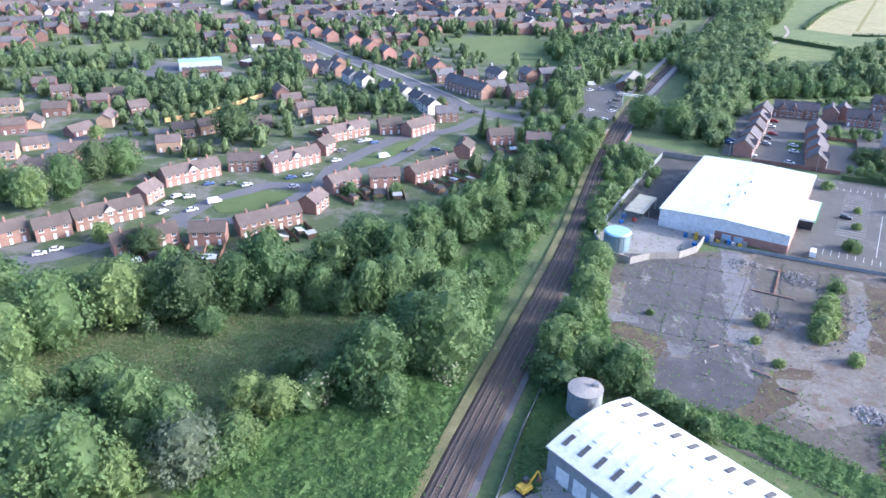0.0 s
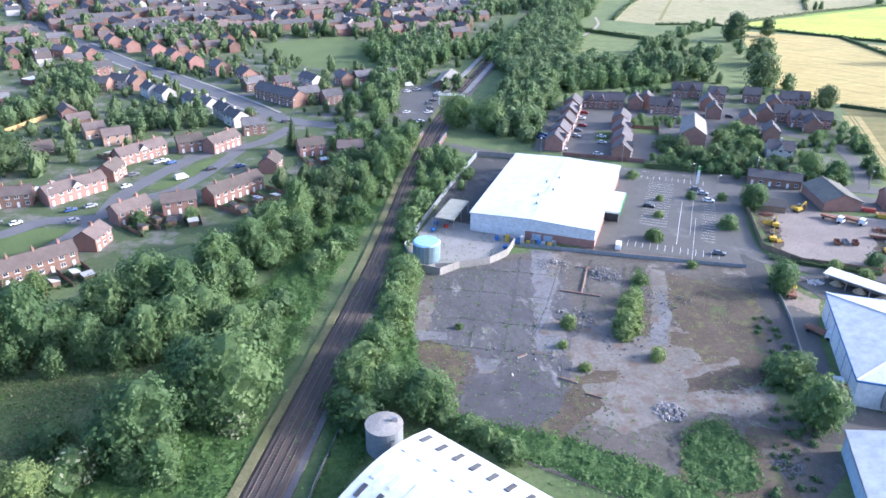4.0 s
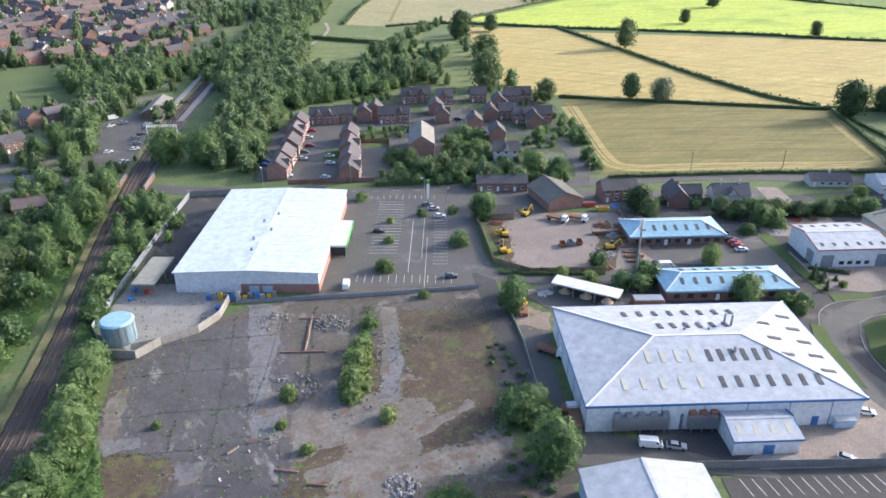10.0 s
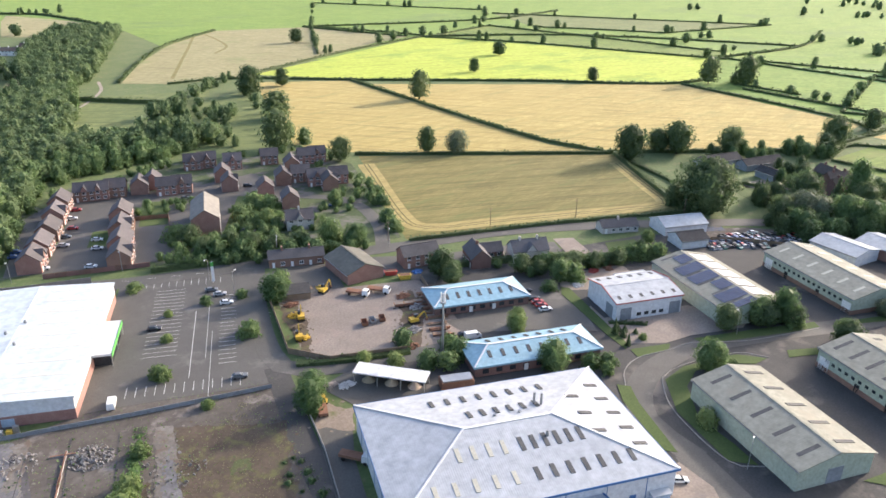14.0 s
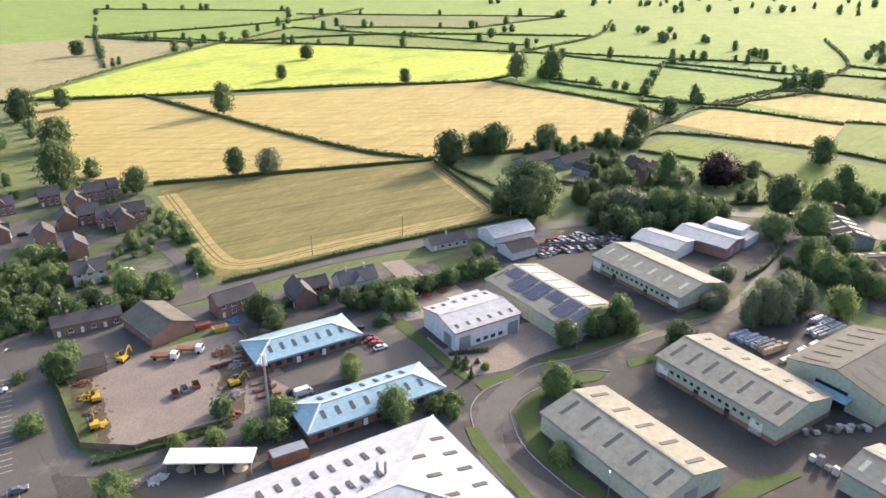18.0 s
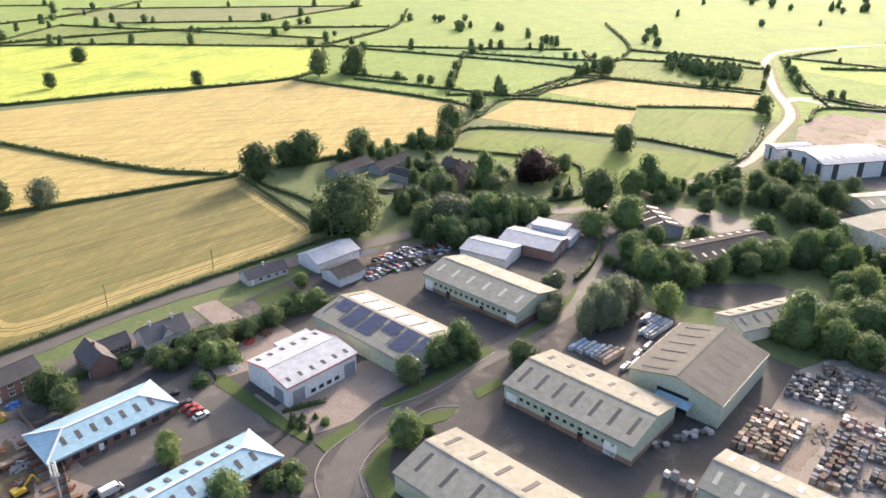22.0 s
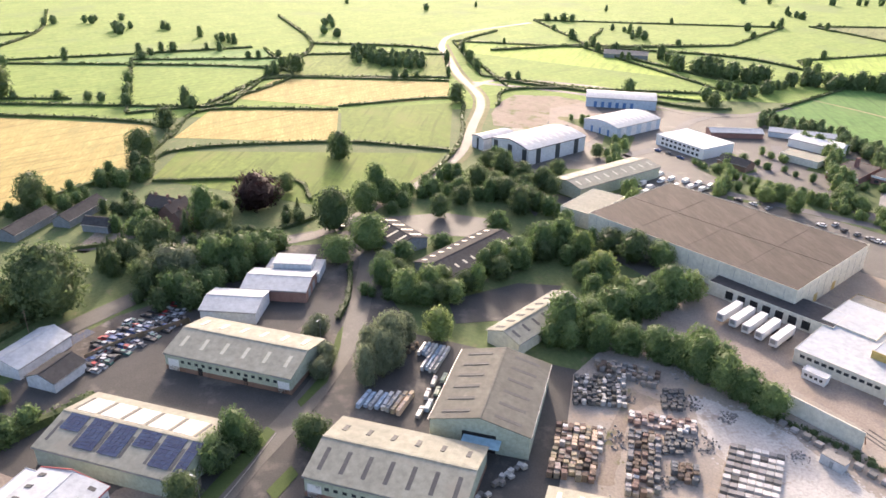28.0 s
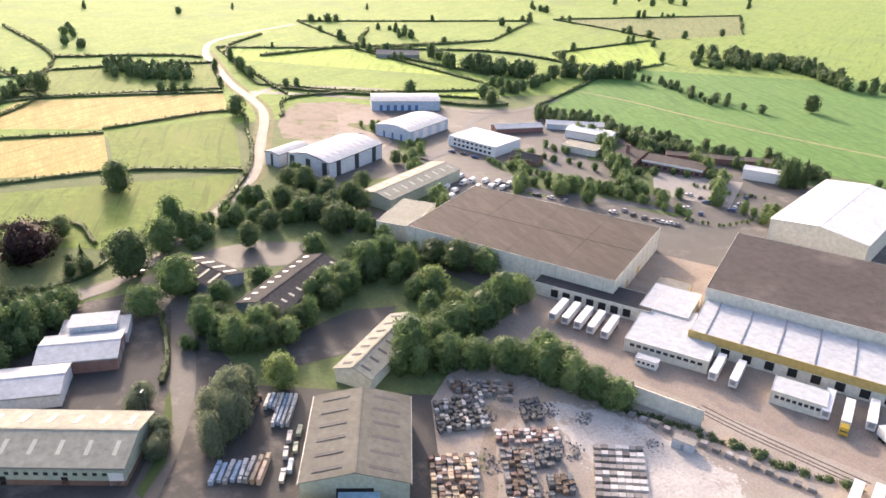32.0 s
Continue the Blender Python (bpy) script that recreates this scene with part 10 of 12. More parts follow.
# ---- stone yard stacks ----
rs = random.Random(8)
def stack_mesh(w, d, h, material, seed):
    r = random.Random(seed)
    bm = box(-w / 2, w / 2, -d / 2, d / 2, .16, .16 + h)
    bmesh.ops.subdivide_edges(bm, edges=bm.edges[:], cuts=3, use_grid_fill=True)
    for v in bm.verts:
        k = round((v.co.z - .16) / h * 4)
        v.co.x += r.uniform(-.02, .02) + (.03 if k % 2 else -.03) * (1 if v.co.x > 0 else -1)
        v.co.y += r.uniform(-.02, .02)
        if k == 4:
            v.co.z += r.choice((0, 0, .05, -.06))
    me = bpy.data.meshes.new("load")
    bm.to_mesh(me); bm.free()
    me.materials.append(material)
    return me
_b = box(-.6, .6, -.5, .5, 0, .15)
PALLET = bpy.data.meshes.new("pallet")
_b.to_mesh(PALLET); _b.free()
PALLET.materials.append(M["timber"])
LOADS = {k: [stack_mesh(1.15, .95, h, M[k], i) for i, h in enumerate((.8, 1.2, 1.6, 2.0))] for k in ("stone_pack", "stone_buff", "stone_grey", "white_wrap", "timber", "stone_brown", "stone_slate", "clad_blue", "clad_green")}
STACK_LABEL = {"stone_brown": "pallet of dark brown reclaimed brick", "stone_slate": "pallet of dark grey slate", "stone_pack": "pallet of brown reclaimed stone", "stone_buff": "pallet of buff building stone", "stone_grey": "pallet of grey concrete blocks", "white_wrap": "pallet of blocks in white wrap", "timber": "timber crate of weathered slates"}
def stock(quad, kinds, sizes, skip, sp, single=True):
    """Close rows of pallets that fill a four-sided plot; far ones are joined."""
    joined = [[], [], [], []]
    a, b, c, d = [Vector((*p, 0)) for p in quad]
    nx, ny = max(1, round((b - a).length / sp)), max(1, round((d - a).length / (sp * .86)))
    yaw = math.degrees(math.atan2((b - a).y, (b - a).x))
    for i in range(nx):
        k0 = rs.choice(kinds)
        for j in range(ny):
            if rs.random() < skip:
                continue
            u, v = (i + .5) / nx, (j + .5) / ny
            p = a.lerp(b, u).lerp(d.lerp(c, u), v)
            k = k0 if rs.random() < .6 else rs.choice(kinds)
            if not single:
                me = LOADS[k][rs.choice(sizes)]
                m = pose(p.x + rs.uniform(-.25, .25), p.y + rs.uniform(-.35, .35), .08, 0, 0, yaw + rs.uniform(-16, 16)) @ Matrix.Diagonal((sp / 1.32, sp / 1.32, 1, 1))
                n0 = len(joined[0])
                joined[0].extend(tuple(m @ v.co) for v in me.vertices)
                joined[1].extend(tuple(i + n0 for i in f.vertices) for f in me.polygons)
                joined[2].extend([kinds.index(k)] * len(me.polygons))
                continue
            e = thing("stone_pallet", p.x + rs.uniform(-.22, .22), p.y + rs.uniform(-.22, .22), yaw + rs.uniform(-8, 8), STACK_LABEL[k], "pallet", "pallets in the stone yard", .08)
            share("pallet", PALLET, e)
            share("load", LOADS[k][rs.choice(sizes)], e)
            e.scale = (sp / 1.32, sp / 1.32, 1.0)
    if not single:
        me = bpy.data.meshes.new("stone_stock")
        me.from_pydata(joined[0], [], joined[1])
        for k in kinds:
            me.materials.append(M[k])
        me.polygons.foreach_set("material_index", joined[2])
        tagged(new("stone_stock", me), "close rows of stone and block stacks", "stone stock", kind="stuff")
def stacks(x0, y0, yaw, nx, ny, dx, dy, kinds, skip=.12, sc=1.25):
    a = radians(yaw)
    for i in range(nx):
        for j in range(ny):
            if rs.random() < skip:
                continue
            px, py = i * dx + rs.uniform(-.15, .15), j * dy + rs.uniform(-.15, .15)
            k = rs.choice(kinds)
            e = thing("stone_pallet", x0 + px * math.cos(a) - py * math.sin(a), y0 + px * math.sin(a) + py * math.cos(a), yaw + rs.uniform(-2, 2), STACK_LABEL[k], "pallet", "pallets in the stone yard", .08)
            share("pallet", PALLET, e)
            share("load", rs.choice(LOADS[k]), e)
            e.scale = (sc, sc, sc)
stacks(306, 62, -116, 3, 5, 2.0, 2.2, ["white_wrap"], .2)
stacks(258, 58, -116, 6, 1, 2.0, 2.0, ["white_wrap", "stone_grey"], .15)
for i in range(9):
    e = thing("slab_rack", 275 - i * 2.1, -14 + i * 1.55, -120, "long rack of pale stone slabs", "rack", "slab racks", .08)
    for j in range(7):
        part("stone_slab", box(-6.5 + j * 1.9, -4.75 + j * 1.9, -.75, .75, .1, 1.0 + .2 * rs.random()), M["stone_grey"] if rs.random() < .6 else M["white_wrap"], e)
    part("rack_base", box(-6.7, 6.7, -.8, .8, 0, .1), M["timber"], e)
e = thing("yard_cabin", 268, -31, -151, "pale grey site cabin", "cabin")
part("cabin_body", box(-3, 3, -1.4, 1.4, .1, 2.8), M["roof_pale"], e)
part("cabin_roof", box(-3.1, 3.1, -1.5, 1.5, 2.8, 2.95), M["concrete"], e)
part("door", box(-.5, .4, -1.45, -1.4, .15, 2.1), M["clad_grey"], e)
# wrapped loads beside the grey shed
stock([(269, 62.5), (280, 48), (278, 46.5), (267, 61)], ["stone_grey", "white_wrap"], (0, 1), .3, 1.62, False)
def bar_bundle(x, y, yaw, length, wide, high, key, label):
    """A long bundle of bars on bearers, wrapped in lengths and strapped."""
    e = thing("wrapped_load", x, y, yaw, label, "load", "wrapped loads", .06)
    n = max(1, round(length / 3.2))
    step = length / n
    for q in range(n):
        x0 = -length / 2 + q * step
        top = high * rs.uniform(.9, 1.06)
        b = box(x0 + .06, x0 + step - .06, -wide / 2, wide / 2, .14, top)
        for v in b.verts:
            v.co.x += rs.uniform(-.06, .06)
            v.co.y *= rs.uniform(.86, .94) if v.co.z > .5 else 1
            v.co.z += rs.uniform(-.05, .05) if v.co.z > .5 else 0
        part("wrap", b, M[key], e)
        part("bearer", box(x0 + step * .45, x0 + step * .55, -wide / 2 - .03, wide / 2 + .03, 0, .14), M["timber"], e)
        part("strap", box(x0 + step * .7, x0 + step * .7 + .07, -wide * .47, wide * .47, high * .6, high * 1.08), M["clad_grey"], e)
BAR = "long stack of blue-white wrapped bars"
for i, (length, back) in enumerate(((14, 0), (14, .4), (13.4, -.2), (13.8, .3), (6.4, -3.6), (6.0, -3.8), (6.2, -3.4))):
    c, sn = math.cos(radians(151)), math.sin(radians(151))
    bar_bundle(328.0 + .49 * i * 1.3 + c * back, 60.4 + .87 * i * 1.3 + sn * back, 151 + rs.uniform(-1.2, 1.2), length, .95, 1.5 + .25 * (i % 2), "clad_blue" if i in (2, 5) else "white_wrap", BAR)
for i, (length, key, high, lab) in enumerate(((8.2, "clad_blue", 1.5, BAR), (6.5, "clad_blue", 1.2, BAR), (8.0, "white_wrap", 1.5, BAR), (7.2, "clad_blue", 1.3, BAR), (7.6, "white_wrap", 1.7, "long stack of white wrapped boards"), (8.4, "white_wrap", 1.9, "long stack of white wrapped boards"), (9.6, "stone_buff", 1.8, "long stack of pale boards"), (10.4, "stone_buff", 2.0, "long stack of pale boards"))):
    bar_bundle(311.3 - .56 * i, 85.3 - 1.62 * i, 151 + rs.uniform(-2.5, 2.5), length, 1.15, high, key, lab)
for x, y, key, lab in ((318.4, 61.2, "clad_green", "short teal wrapped stack of boards"), (317.0, 64.4, "white_wrap", "short white wrapped stack of boards"), (312.2, 64.2, "clad_green", "short teal wrapped stack of boards"), (311.0, 67.2, "white_wrap", "short white wrapped stack of boards"), (305.6, 67.6, "clad_blue", "short blue wrapped stack of boards"), (303.2, 70.4, "white_wrap", "short white wrapped stack of boards")):
    bar_bundle(x, y, -25 + rs.uniform(-4, 4), rs.uniform(3.6, 5), 1.3, rs.uniform(1.1, 1.7), key, lab)
for x, y in ((338.5, 66.4), (336.2, 68.2), (334.0, 69.6), (331.6, 71.2), (329.4, 73.2), (327.4, 76.2), (328.6, 77.6)):
    e = thing("timber_stack", x + rs.uniform(-.4, .4), y + rs.uniform(-.4, .4), rs.uniform(0, 180), "small stack of weathered timber and pallets", "timber stack", "timber beside the trees", .06)
    share("pallet", PALLET, e)
    share("load", LOADS["timber"][rs.choice((0, 1))], e)
# ---- plant yard odds and ends ----
def waste_skip(x, y, yaw, key):
    """An open steel skip with sloping ends and lifting lugs."""
    e = thing("waste_skip", x, y, yaw, "open grey-brown steel skip in the plant yard", "skip", "skips in the yard", .1)
    for sd in (-1, 1):
        b = prism([(-1.2, -.04), (1.2, -.04), (1.2, .04), (-1.2, .04)], .05, 1.3)
        for v in b.verts:
            v.co.x *= 1.45 if v.co.z > 1 else 1
            v.co.y += sd * .86
        part("side", b, M[key], e)
        part("lug", box(-.1, .1, sd * .9 - .05, sd * .9 + .05, .7, .95), M["black"], e)
        part("sloped_end", slab((sd * 1.2, -.85, .06), (sd * 1.2, .85, .06), (sd * 1.72, .85, 1.28), (sd * 1.72, -.85, 1.28), .07), M[key], e)
    part("floor_plate", box(-1.2, 1.2, -.84, .84, .04, .1), M["rust"], e)
for x, y, a, k in ((197.1, 209.3, 62, "rust"), (199.9, 208.8, 66, "clad_grey"), (203.0, 207.8, 60, "rust")):
    waste_skip(x, y, a, k)

for i, (x, y, a) in enumerate(((213, 211, -30), (216, 209.5, -30), (219, 208.5, -25))):
    e = thing("tipper_skip", x, y, a, "rusty open tipper skip", "skip", "skips in the plant yard", .09)
    part("skip_body", lathe_x([(-1.3, .4), (1.3, .4), (1.7, 1.3), (-1.7, 1.3)], .9, .9, 9), M["rust"], e)
    part("skip_load", box(-1.4, 1.4, -.75, .75, 1.3, 1.36), M["dirt"], e)
    for s in (-1, 1):
        share("wheel", WHEEL, e, Matrix.Translation((0, s * .95, .32)))
for i in range(9):
    e = thing("scrap_stack", 226 - i * 1.9 + rs.uniform(-1, 1), 212 - i * 3.0, -30 + rs.uniform(-8, 8), "long stack of rusty steel and timber", "stack", "stacks in the plant yard", .09)
    for j in range(4):
        part("beam", box(-3.2, 3.0 + rs.uniform(-.8, .4), -.9 + j * .48, -.55 + j * .48, 0, .3 + .4 * rs.random()), M["rust"] if rs.random() < .6 else M["timber"], e)
for x, y, mt, lab in ((227.5, 232, "red_plastic", "red steel skip bin"), (229, 226, "yellow", "yellow steel skip bin")):
    e = thing("waste_skip", x, y, -30, lab + " at the yard edge", "skip", "", .09)
    part("skip_body", lathe_x([(-1.8, 0), (1.8, 0), (2.4, 1.5), (-2.4, 1.5)], 1.1, 1.1, 9), M[mt], e)
    part("skip_floor", box(-1.9, 1.9, -.9, .9, 1.44, 1.52), M["rust"], e)
e = thing("store_shed", 192.5, 241, -28, "low grey shed with flat felt roof", "shed")
part("wall", box(-5, 5, -3.4, 3.4, 0, 2.5), M["timber"], e)
part("roof", slab((-5.3, -3.7, 2.5), (5.3, -3.7, 2.5), (5.3, 3.7, 3.0), (-5.3, 3.7, 3.0), .15), M["roof_dark"], e)
# bins and crates by the shop's back wall
for i in range(12):
    e = thing("waste_cage", 84 + i * 1.55, 233.2 - i * .92 + .9 * (i % 2), -30.5, "stack of shop cages and crates", "cage", "cages behind the shop", .09)
    part("crate", box(-.6, .6, -.5, .5, 0, 1.5 + .5 * (i % 3)), M[("blue_plastic", "white_wrap", "yellow", "metal")[i % 4]], e)
for x, y, k in ((66, 249, "blue_plastic"), (69, 246, "red_plastic"), (72, 250, "metal"), (64, 244, "blue_plastic"), (85, 226, "blue_plastic")):
    e = thing("waste_bin", x, y, 30, "large plastic wheeled waste bin", "bin", "bins in the service yard", .09)
    part("bin_body", lathe_x([(-.6, .15), (.6, .15), (.7, 1.1), (-.7, 1.1)], .5, .55, .6), M[k], e)
    part("bin_lid", slab((-.75, -.6, 1.1), (.75, -.6, 1.1), (.75, .6, 1.3), (-.75, .6, 1.3), .08), M[k], e)

# ---- derelict ground ----
def rubble(x, y, r, n, seed, label="heap of grey broken rubble"):
    q = random.Random(seed)
    bm = bmesh.new()
    for i in range(n):
        a, d = q.uniform(0, 6.3), r * math.sqrt(q.random())
        s = q.uniform(.15, .6)
        z = max(.05, (1 - d / r) * .22 * r * q.random())
        m = Matrix.Translation((x + math.cos(a) * d, y + math.sin(a) * d, z + .05)) @ Euler((q.uniform(0, 3), q.uniform(0, 3), q.uniform(0, 3))).to_matrix().to_4x4() @ Matrix.Diagonal((s * q.uniform(.6, 2.2), s, s * .5, 1))
        bmesh.ops.create_cube(bm, size=1, matrix=m)
    tagged(link("rubble_heap", bm, M["rubble"]), label, "rubble", kind="stuff")
rubble(99, 137, 3.6, 160, 1); rubble(110.5, 203, 5.0, 240, 2); rubble(115, 116, 3.2, 110, 3); rubble(92, 180, 6.0, 90, 4, "scatter of broken concrete"); rubble(120, 185, 9, 70, 5, "scatter of broken concrete"); rubble(72, 160, 12, 40, 6, "scatter of broken concrete"); rubble(97, 212, 5, 80, 7, "scatter of broken concrete"); rubble(104, 168, 10, 60, 8, "scatter of broken concrete")
for x, y, L, a in ((104, 203, 14, 62), (101, 197, 9, 62), (98.5, 193, 12, -28), (106, 208, 6, -28), (80, 153, 5, -40), (72, 165, 3, 20), (84, 146, 4, -35)):
    e = thing("concrete_beam", x, y, a, "old concrete kerb beam on derelict ground", "beam", "", .06)
    part("beam_body", box(-L / 2, L / 2, -.22, .22, 0, .4), M["rubble"], e)
    part("beam_cap", box(-L / 2 + .2, L / 2 - .3, -.16, .16, .4, .48), M["rust"], e)

# ---- back gardens of the crescent ----
rg = random.Random(77)
def shed(x, y, yaw, roof):
    k = "shed_" + roof
    if k not in CARS:
        e = thing("garden_shed", x, y, yaw, "small garden shed with " + {"white_wrap": "white plastic", "roof_dark": "dark felt", "roof_pale": "pale metal"}[roof] + " roof", "shed", "garden sheds")
        part("wall", box(-1.6, 1.6, -1.1, 1.1, 0, 1.9), M["timber"], e)
        part("roof", slab((-1.8, -1.3, 1.9), (1.8, -1.3, 1.9), (1.8, 1.3, 2.4), (-1.8, 1.3, 2.4), .08), M[roof], e)
        part("door", box(-.4, .4, -1.14, -1.1, 0, 1.75), M["fence"], e)
        CARS[k] = e
        return e
    return copy_thing(CARS[k], pose(x, y, 0, 0, 0, yaw))
garden_bits = Mass("shrub")
def garden_row(x, y, yaw, w, length):
    """Fences and sheds behind a terrace, towards its own -y side."""
    a = radians(yaw)
    c, s = math.cos(a), math.sin(a)
    n = max(1, round(w / 7))
    for i in range(n + 1):
        px = -w / 2 + w * i / n
        p, q = (x + px * c + 4.5 * s, y + px * s - 4.5 * c), (x + px * c + (4.5 + length) * s, y + px * s - (4.5 + length) * c)
        wall_run("garden_fence", [p, q], 1.6, .08, M["fence"], "brown timber garden fence", "fence", 4.5)
        if i < n:
            qx, qy = px + w / n * rg.uniform(.3, .7), 4.5 + length * rg.uniform(.45, .9)
            shed(x + qx * c + qy * s, y + qx * s - qy * c, yaw + rg.choice((0, 90)), rg.choice(("white_wrap", "roof_dark", "roof_pale")))
            if rg.random() < .6:
                qx, qy = px + w / n * rg.uniform(.2, .8), 4.5 + length * rg.uniform(.15, .95)
                shed(x + qx * c + qy * s, y + qx * s - qy * c, yaw + rg.choice((0, 90, 20)), rg.choice(("white_wrap", "roof_dark", "roof_pale")))
            for _ in range(7):
                qx, qy = px + w / n * rg.uniform(.1, .9), 4.5 + length * rg.uniform(.1, .95)
                garden_bits.add(x + qx * c + qy * s, y + qx * s - qy * c, rg.uniform(.25, .8), rg)

# ---- uneven patches of ground and far fields ----
def patch(pts, key, label, z, seed, rough):
    """A ragged-edged spread of ground with loose specks round its rim."""
    q = random.Random(seed)
    P = [Vector((*p, 0)) for p in pts]
    if sum(a.x * b.y - b.x * a.y for a, b in zip(P, P[1:] + P[:1])) < 0:
        P.reverse()
    out, specks = [], []
    for a, b in zip(P, P[1:] + P[:1]):
        d = b - a
        n = Vector((-d.y, d.x, 0)).normalized()
        k = max(2, int(d.length / .9))
        for i in range(k):
            p = a + d * (i / k)
            w = noise.noise(p * .22 + Vector((0, 0, seed))) * 1.9 + noise.noise(p * .9 + Vector((0, 0, seed))) * .8
            out.append(p + n * w * rough)
            if q.random() < .8 * rough:
                specks.append(p - n * q.uniform(-1.0, 2.6))
    bm = bmesh.new()
    bm.faces.new([bm.verts.new((p.x, p.y, z)) for p in out])
    for p in specks:
        r, ph = q.uniform(.15, .6), q.uniform(0, 6)
        bm.faces.new([bm.verts.new((p.x + math.cos(ph + t) * r * q.uniform(.5, 1.4), p.y + math.sin(ph + t) * r * q.uniform(.5, 1.4), z + .0015)) for t in (0, 1, 2.1, 3.1, 4.2, 5.2)])
    return tagged(link("ground_patch", bm, M[key]), label, "ground", kind="structure")
def far_field(pts, key, label, z, seed):
    sheet("field", pts, z, M[key], label, "field")
    q = random.Random(seed)
    for a, b in zip(pts, pts[1:] + pts[:1]):
        if q.random() < .6:
            hedge([a, ((a[0] + b[0]) / 2 + q.uniform(-4, 4), (a[1] + b[1]) / 2 + q.uniform(-4, 4)), b], 2.6, 2.0, M["leaf_hedge"], 1.3, 1.0, seed * 9, "dark green hedge between far fields")
        L = math.hypot(b[0] - a[0], b[1] - a[1])
        i = q.uniform(5, 60)
        while i < L:
            far_trees.add(a[0] + (b[0] - a[0]) * i / L, a[1] + (b[1] - a[1]) * i / L, q.uniform(.5, 1.0), q)
            i += q.choice((9, 10, 30, 60, 90, 120))
far_trees = Mass("mid")

# ---- plot, forecourt and copses behind the halls ----
sheet("bare_plot", [(649, -32), (672, -49), (666, -79), (649, -96), (628, -69), (591, -50), (579, -36), (591, -15), (620, -20)], .1, M["dirt"], "bare sandy building plot ringed by grass", "yard")
sheet("forecourt", [(630, -64), (648, -97), (612, -96), (600, -100), (588, -78), (560, -74), (548, -62), (570, -52), (592, -52)], .105, M["apron"], "pale concrete forecourt between the halls", "yard")
patch([(608, -64), (606, -70), (600, -71), (596, -67), (599, -62), (604, -61)], "verge", "round dry grass island in the forecourt", .17, 190, .2)
ribbon("road", [(716, -26), (704, -48), (686, -77), (665, -105), (626, -142), (601, -166), (600, -198), (618, -238)], 6.5, .16, M["road_sunny"], "pale road behind the curved halls", "road")
H([(724, -45), (701, -73), (676, -108), (640, -144), (618, -170), (615, -192)], 3.0, 2.4, seed=33, dens=4, size=.6)
H([(853, -71), (874, -168), (861, -212), (864, -313)], 3.0, 2.6, seed=34, dens=1.8, size=1.0)
gable_hall("barn", "far grey-roofed farm sheds among trees", 812, -192, 40, 16, -115, 4, 2.5, M["clad_grey"], M["roof_grey"], category="barn")
far_copse = Mass("mid")
far_copse.grove([(745, -205), (725, -226), (697, -240), (684, -262), (694, -268), (716, -254), (742, -232), (758, -214)], 8, rs, (.9, 1.5))
far_copse.grove([(676, -290), (660, -330), (650, -350), (662, -352), (680, -320), (690, -296)], 9, rs, (.8, 1.3))
far_copse.line([(655, -345), (631, -356), (581, -346), (562, -345), (530, -358)], 9, rs, (.35, .7), 3)
far_copse.line([(712, -476), (690, -520), (676, -493), (640, -540), (624, -526), (558, -501), (540, -520)], 7, rs, (.7, 1.3), 6)
far_copse.line([(835, -170), (815, -215), (790, -230)], 8, rs, (.7, 1.1), 6)
far_copse.done("far_copse", M["leaf_wood"], "tall copses and hedgerow trees behind the works", "trees")
# ---- more of the plant yard and the shelter ----
sheet("cottage_court", [(190, 262), (211, 264), (217, 253), (209, 235), (197, 239), (186, 240), (184, 252)], .1, M["asphalt"], "asphalt court before the cottages", "yard")
sheet("shelter_yard", [(166, 190), (178, 192), (190, 168), (198, 160), (178, 163), (168, 176)], .11, M["asphalt"], "grey yard before the open shelter", "yard")
q8 = random.Random(88)
def heap(x, y, r, key, label, n=60):
    """A loose heap of small boards, sacks and scrap."""
    bm = bmesh.new()
    for i in range(n):
        a, d = q8.uniform(0, 6.3), r * math.sqrt(q8.random())
        m = Matrix.Translation((x + math.cos(a) * d, y + math.sin(a) * d * .7, .15 + (1 - d / r) * .5 * r * q8.random())) @ Euler((q8.uniform(-.4, .4), q8.uniform(-.4, .4), q8.uniform(0, 3))).to_matrix().to_4x4() @ Matrix.Diagonal((q8.uniform(.4, 1.8), q8.uniform(.2, .5), q8.uniform(.1, .35), 1))
        bmesh.ops.create_cube(bm, size=1, matrix=m)
    tagged(link("scrap_heap", bm, M[key]), label, "heap", kind="stuff")
for x, y, r, k, lab in ((185, 229, 2.6, "yellow", "heap of yellow machine parts"), (188, 236, 2.4, "rust", "heap of rusty scrap"), (181, 222, 2.2, "timber", "heap of weathered boards"), (178, 215, 2.0, "yellow", "heap of yellow machine parts"), (219, 216, 2.4, "rust", "heap of rusty scrap"), (217, 207, 2.6, "rubble", "heap of broken stone"), (212, 202, 2.4, "rust", "heap of rusty scrap"), (206, 196, 2.6, "rubble", "heap of broken stone"), (199, 189, 2.2, "rust", "heap of rusty scrap"), (172, 186, 2.2, "white_wrap", "heap of white sacks"), (168.5, 189, 2.0, "stone_pack", "heap of paving stone"), (279, 186, 2.6, "timber", "heap of pallets and boards"), (284, 183.5, 2.2, "trim_red", "heap of red steel"), (290, 181, 2.4, "rust", "heap of rusty scrap"), (270, 180, 2.2, "white_wrap", "heap of wrapped goods"), (198, 243, 2.4, "timber", "heap of weathered boards"), (203, 240, 2.0, "yellow", "heap of yellow machine parts"), (236, 227, 2.0, "blue_plastic", "heap of blue crates")):
    heap(x, y, r, k, lab)
